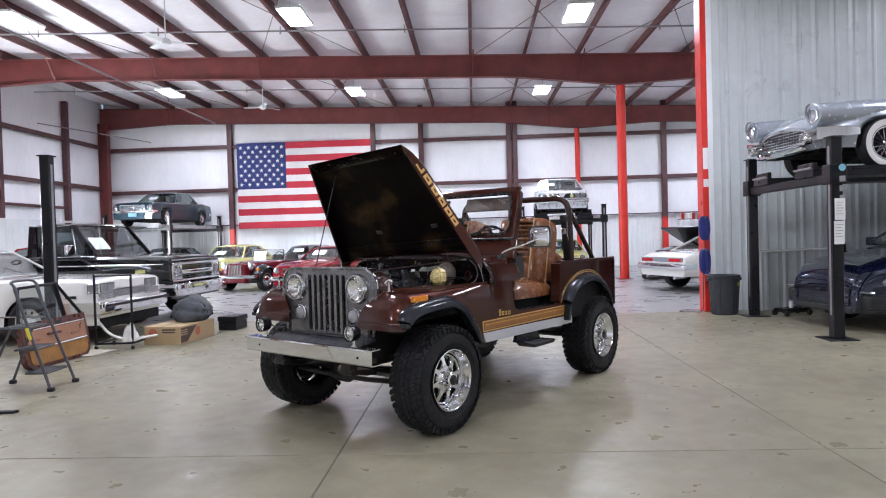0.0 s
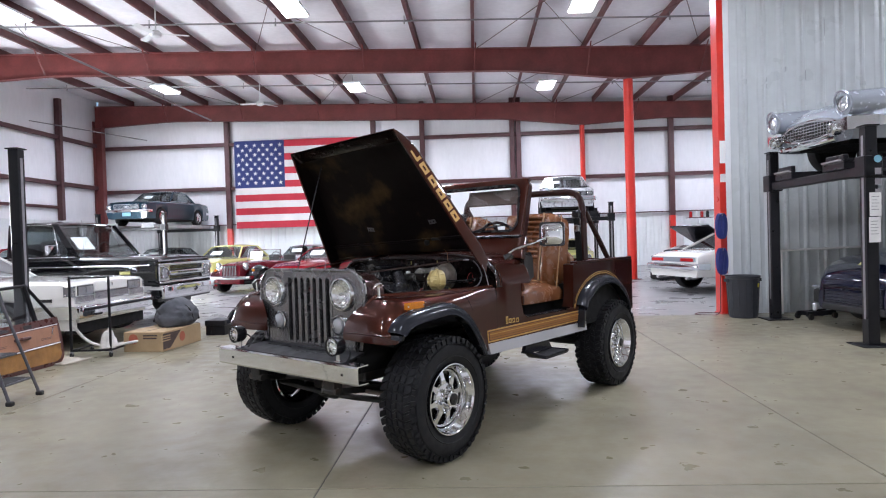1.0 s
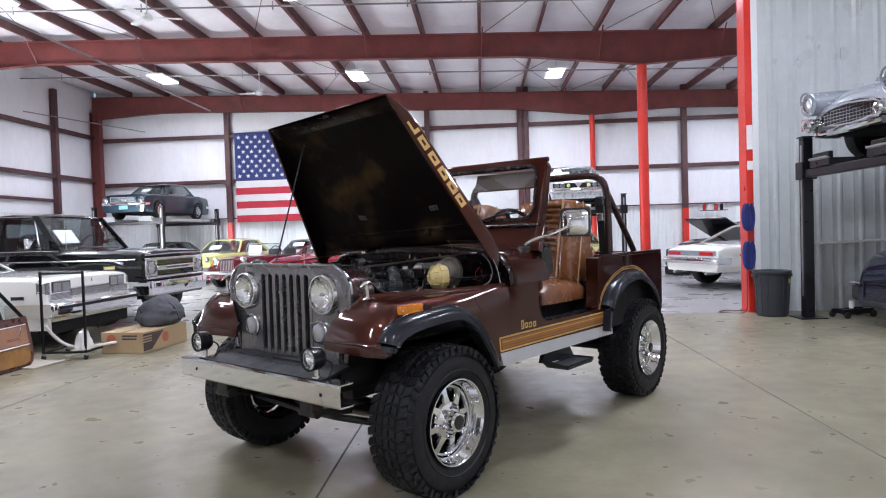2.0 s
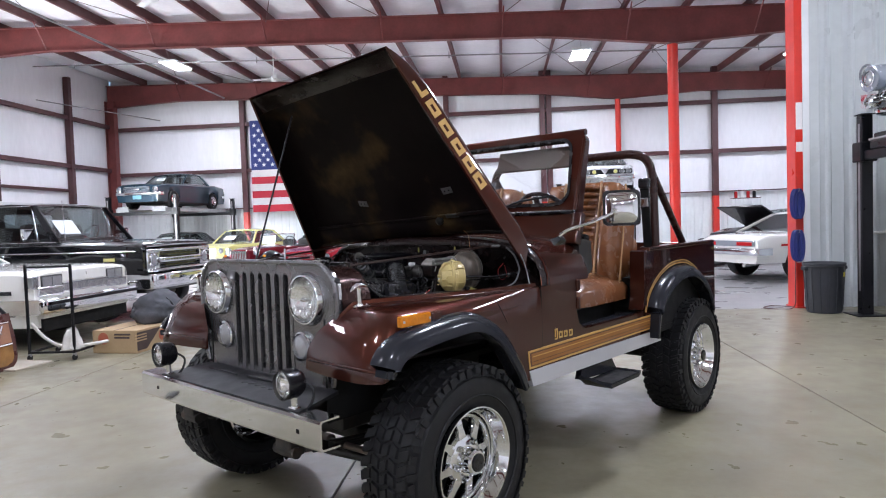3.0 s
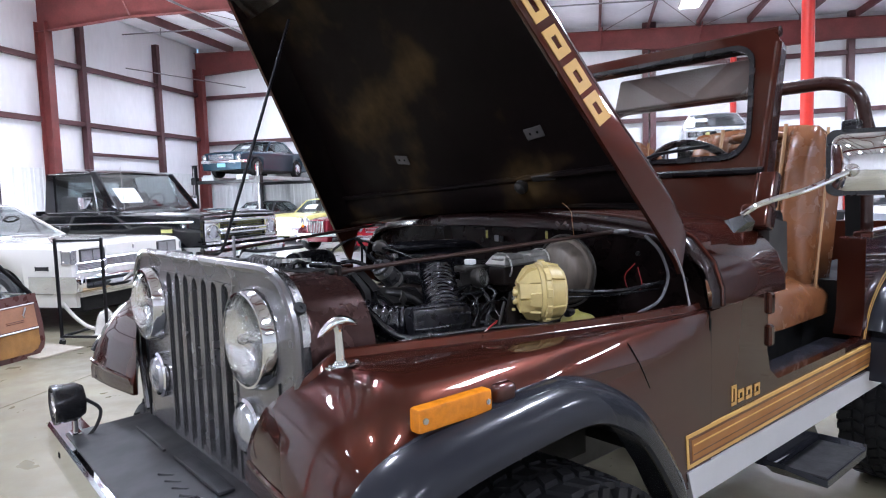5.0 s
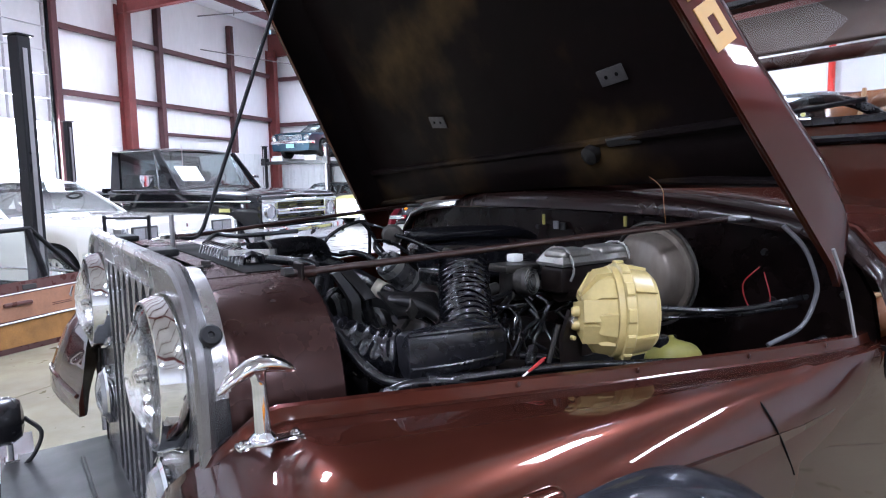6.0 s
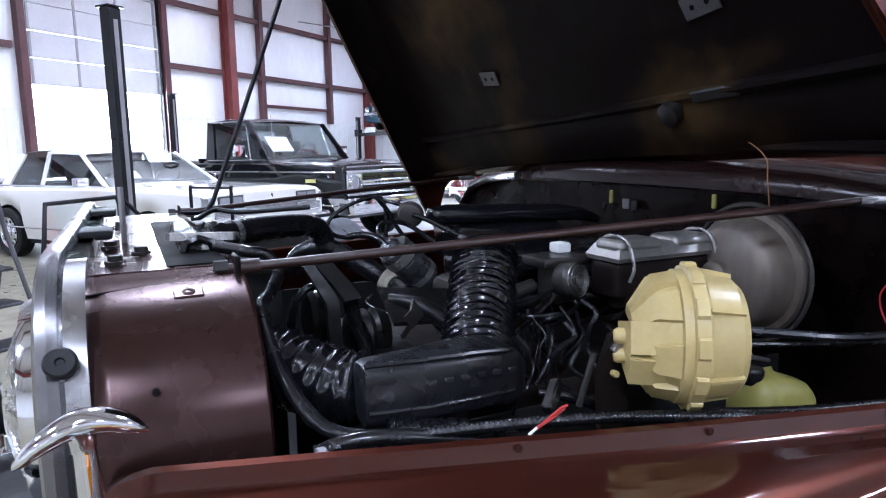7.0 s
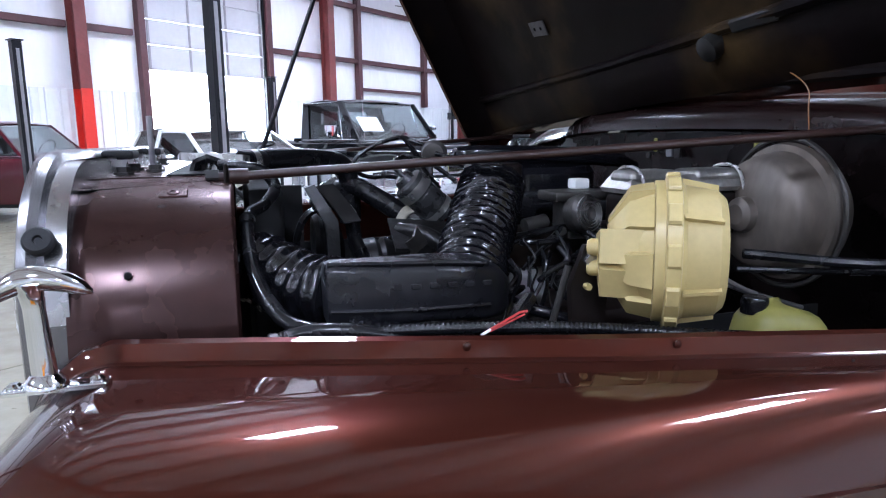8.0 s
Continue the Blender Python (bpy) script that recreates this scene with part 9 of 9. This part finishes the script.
part("hand_rail", tube(curve([(-0.10, -0.19, 0.80), (-0.15, -0.19, 1.0), (-0.20, -0.17, 1.06), (-0.21, 0.0, 1.07), (-0.20, 0.15, 1.06), (-0.15, 0.16, 1.0), (-0.10, 0.16, 0.80)], 5), 0.014, 8), M["ladder"], la)
for x, z, d in ((0.05, 0.18, 0.22), (-0.06, 0.41, 0.20), (-0.16, 0.62, 0.26)):
    t = part("tread", box(x - d / 2 - 0.03, x + d / 2 - 0.03, -0.19, 0.16, z - 0.02, z, 0.006, 1), M["ladder"], la)
    part("tread_pad", box(x - d / 2 - 0.02, x + d / 2 - 0.04, -0.18, 0.15, z, z + 0.004, 0.002, 1), M["rubber"], t)
part("sticker", moved(box(-0.016, 0.016, -0.006, 0.006, -0.06, 0.06, 0.002, 1), pose(-0.02, -0.215, 0.56, 0, -19, 0)), M["yellow_label"], la, "yellow warning sticker")
gl = root("floor_clip", pose(-3.72, 5.5, 0), "small black metal scrap on the floor", "scrap")
part("scrap", bevelled(prism([(-0.09, -0.03), (0.08, -0.02), (0.09, 0.03), (0.0, 0.045), (-0.08, 0.03)], 0.0, 0.02, "Z"), 0.005), M["black"], gl)

# loose car door leaning against a lift post
DOOR = pose(-4.62, 7.92, 0.0, 0, 0, -6) @ Matrix.Rotation(radians(-9), 4, "Y")
dr = root("loose_door", DOOR, "tan and brown removed vehicle door leaning against a black post", "vehicle door")
part("shell", bevelled(prism([(-0.60, 0.10), (-0.575, 0.05), (-0.52, 0.015), (-0.46, 0.005), (0.36, 0.0), (0.43, 0.02), (0.485, 0.065), (0.51, 0.13), (0.52, 0.30), (0.50, 0.56), (-0.60, 0.54)], -0.08, -0.005, "X"), 0.015, 2), M["brown_door"], dr)
part("lower_panel", bevelled(prism([(-0.55, 0.11), (-0.53, 0.07), (-0.47, 0.05), (0.34, 0.045), (0.41, 0.07), (0.445, 0.12), (0.45, 0.24), (-0.55, 0.22)], -0.005, 0.012, "X"), 0.006, 2), M["ochre_door"], dr, "ochre carpeted lower panel")
part("middle_panel", bevelled(prism([(-0.55, 0.25), (0.45, 0.265), (0.45, 0.46), (-0.55, 0.44)], -0.005, 0.014, "X"), 0.008, 3), M["tan_door"], dr, "tan vinyl padded panel")
for y, z, ln_ in ((0.24, 0.335, 0.17), (0.24, 0.320, 0.17), (-0.42, 0.335, 0.12), (-0.42, 0.320, 0.12)):
    part("pressed_line", tube([(0.0145, y - ln_ / 2, z), (0.0145, y + ln_ / 2, z + 0.003)], 0.003, 6), M["brown_door"], dr)
part("trim_strip", tube([(0.014, -0.55, 0.234), (0.014, 0.45, 0.252)], 0.007, 8), M["paper"], dr, "white piped strip")
part("trim_strip", tube([(0.014, -0.55, 0.452), (0.014, 0.45, 0.472)], 0.005, 8), M["paper"], dr)
part("arm_rest", box(0.01, 0.05, -0.25, -0.02, 0.36, 0.395, 0.014, 3), M["brown_door"], dr)
part("lock_plate", box(-0.004, 0.004, -0.06, 0.06, 0.478, 0.52, 0.004, 1), M["interior"], dr)
part("crank", tube([(0.012, 0.345, 0.44), (0.034, 0.345, 0.44), (0.036, 0.305, 0.372), (0.055, 0.30, 0.366)], 0.009, 10), M["chrome"], dr, "chrome window crank")
part("window_frame", tube([(-0.04, -0.58, 0.55), (-0.04, -0.50, 0.95), (-0.04, 0.12, 0.97), (-0.04, 0.48, 0.56)], 0.020, 8), M["black"], dr)
part("vent_bar", tube([(-0.04, 0.10, 0.96), (-0.04, 0.18, 0.56)], 0.028, 8), M["black"], dr)
gp = part("window", sheet([(-0.042, -0.57, 0.55), (-0.042, -0.49, 0.94), (-0.042, 0.12, 0.96), (-0.042, 0.47, 0.55)], 0.004), M["screen"], dr)
gp.visible_shadow = False
bd = root("floor_board", pose(-4.62, 8.45, 0, 0, 0, -12), "thin pale board lying on the floor", "board")
part("board", box(-0.28, 0.22, -0.22, 0.22, 0, 0.02, 0.004, 1), M["board"], bd)

# ribbed waste bin by the partition
wb = root("waste_bin", pose(4.60, 10.68, 0), "dark grey round plastic waste bin beside the partition", "bin")
part("tub", lathe([(0.19, 0.0), (0.20, 0.01), (0.235, 0.60), (0.25, 0.605), (0.252, 0.64), (0.243, 0.645), (0.236, 0.62), (0.19, 0.05), (0.004, 0.04)], 40, "Z"), M["bin"], wb)
for k in range(14):
    a = 2 * math.pi * k / 14
    part("rib", tube([(0.202 * math.cos(a), 0.202 * math.sin(a), 0.03), (0.233 * math.cos(a), 0.233 * math.sin(a), 0.56)], 0.007, 6), M["bin"], wb)
for s in (1, -1):
    part("grip", box(s * 0.245 - 0.03, s * 0.245 + 0.03, -0.05, 0.05, 0.55, 0.60, 0.012, 2), M["bin"], wb)
part("bin_label", moved(box(-0.025, 0.025, -0.002, 0.002, -0.03, 0.03), pose(0.16, -0.172, 0.50, 4, 0, 43)), M["yellow_label"], wb)

# hose reels and notices on the red edge column
for z, dz in ((1.42, 0.19), (0.86, 0.20)):
    hr = root("hose_coil", HALL @ pose(PX - 0.09, PY - 0.10, z), "coil of blue air hose hung on the red column", "hose", "blue hoses")
    for k in range(7):
        part("loop", tube([(0.05 * math.sin(a) + 0.012 * k - 0.04, -0.02 - 0.014 * (k % 3), dz * math.cos(a) - 0.01 * (k % 2)) for a in (2 * math.pi * q / 24 for q in range(25))], 0.013, 6), M["blue"], hr)
    part("hook", tube([(0.0, 0.10, dz - 0.02), (0.0, -0.06, dz - 0.03), (0.0, -0.08, dz + 0.01)], 0.008, 6), M["galv"], hr)
for z0, z1 in ((2.42, 2.78), (2.12, 2.25), (0.62, 0.66)):
    tagged(part("wall_notice", box(PX - 0.06, PX + 0.025, PY - 0.026, PY - 0.023, z0, z1), M["paper"], None, "", HALL), "white paper notice taped to the red column", "notice")
cb = root("air_line", HALL @ pose(PX - 0.15, PY - 0.15, 0), "thin dark air line lying on the floor", "cable")
part("line", tube(curve([(0.02, 0.02, 0.75), (0.0, -0.02, 0.3), (-0.04, -0.02, 0.02), (-0.35, 0.10, 0.012), (-0.2, 0.3, 0.012), (0.05, 0.2, 0.012)], 7), 0.007, 6), M["girt"], cb)

# low jack by the lift and a white pipe rail on the partition
jk = root("floor_jack", HALL @ pose(5.0, 10.55, 0, 0, 0, 20), "small floor jack with a white handle socket", "floor jack")
part("frame", join(box(-0.25, 0.3, -0.1, -0.07, 0.05, 0.12, 0.006, 1), box(-0.25, 0.3, 0.07, 0.1, 0.05, 0.12, 0.006, 1), box(-0.2, -0.1, -0.07, 0.07, 0.06, 0.12)), M["black"], jk)
part("socket", lathe([(0.03, 0.12), (0.03, 0.22), (0.01, 0.225)], 14, "Z"), M["paper"], jk)
for x in (-0.2, 0.25):
    for y in (-0.12, 0.12):
        part("wheel", moved(lathe([(0.01, -0.015), (0.045, -0.015), (0.045, 0.015), (0.01, 0.015)], 16), pose(x, y, 0.046)), M["grease"], jk)
part("bar", tube([(0.3, 0.0, 0.09), (1.3, 0.1, 0.09)], 0.02, 8), M["paper"], jk)
pr = root("pipe_rail", HALL @ pose(5.55, PY - 0.14, 0), "white pipe rail standing before the partition", "rail")
part("rail", tube([(-0.75, 0, 1.0), (0.62, 0, 1.03)], 0.018, 8), M["paper"], pr)
part("rail_post", tube([(-0.73, 0, 0.0), (-0.73, 0, 1.0)], 0.018, 8), M["paper"], pr)
part("end_post", box(0.60, 0.65, -0.03, 0.03, 0.0, 1.12, 0.005, 1), M["black"], pr)

# tyres and clutter stacked behind the interior red column
for k in range(3):
    ty = root("spare_tyre", HALL @ pose(5.25 + 0.02 * k, 19.2, 0.02 + 0.23 * k), "used black tyre lying in a stack", "tyre", "stacked tyres")
    part("tyre", moved(lathe([(0.2, -0.08), (0.30, -0.11), (0.36, -0.08), (0.36, 0.08), (0.30, 0.11), (0.2, 0.08), (0.22, 0)], 32, "Z", closed=True), pose(0, 0, 0.11)), M["rubber"], ty)
sf = root("wall_shelf", HALL @ pose(9.0, Y1 - 0.35, 1.85), "small wall shelf with red and dark cans", "shelf")
part("board", box(-0.5, 0.5, -0.15, 0.15, 0, 0.03, 0.004, 1), M["girt"], sf)
for k, mm in enumerate(("tail", "paper", "tail", "black")):
    part("can", moved(lathe([(0.06, 0.0), (0.06, 0.22), (0.03, 0.24)], 14, "Z"), pose(-0.35 + 0.22 * k, 0, 0.031)), M[mm], sf)
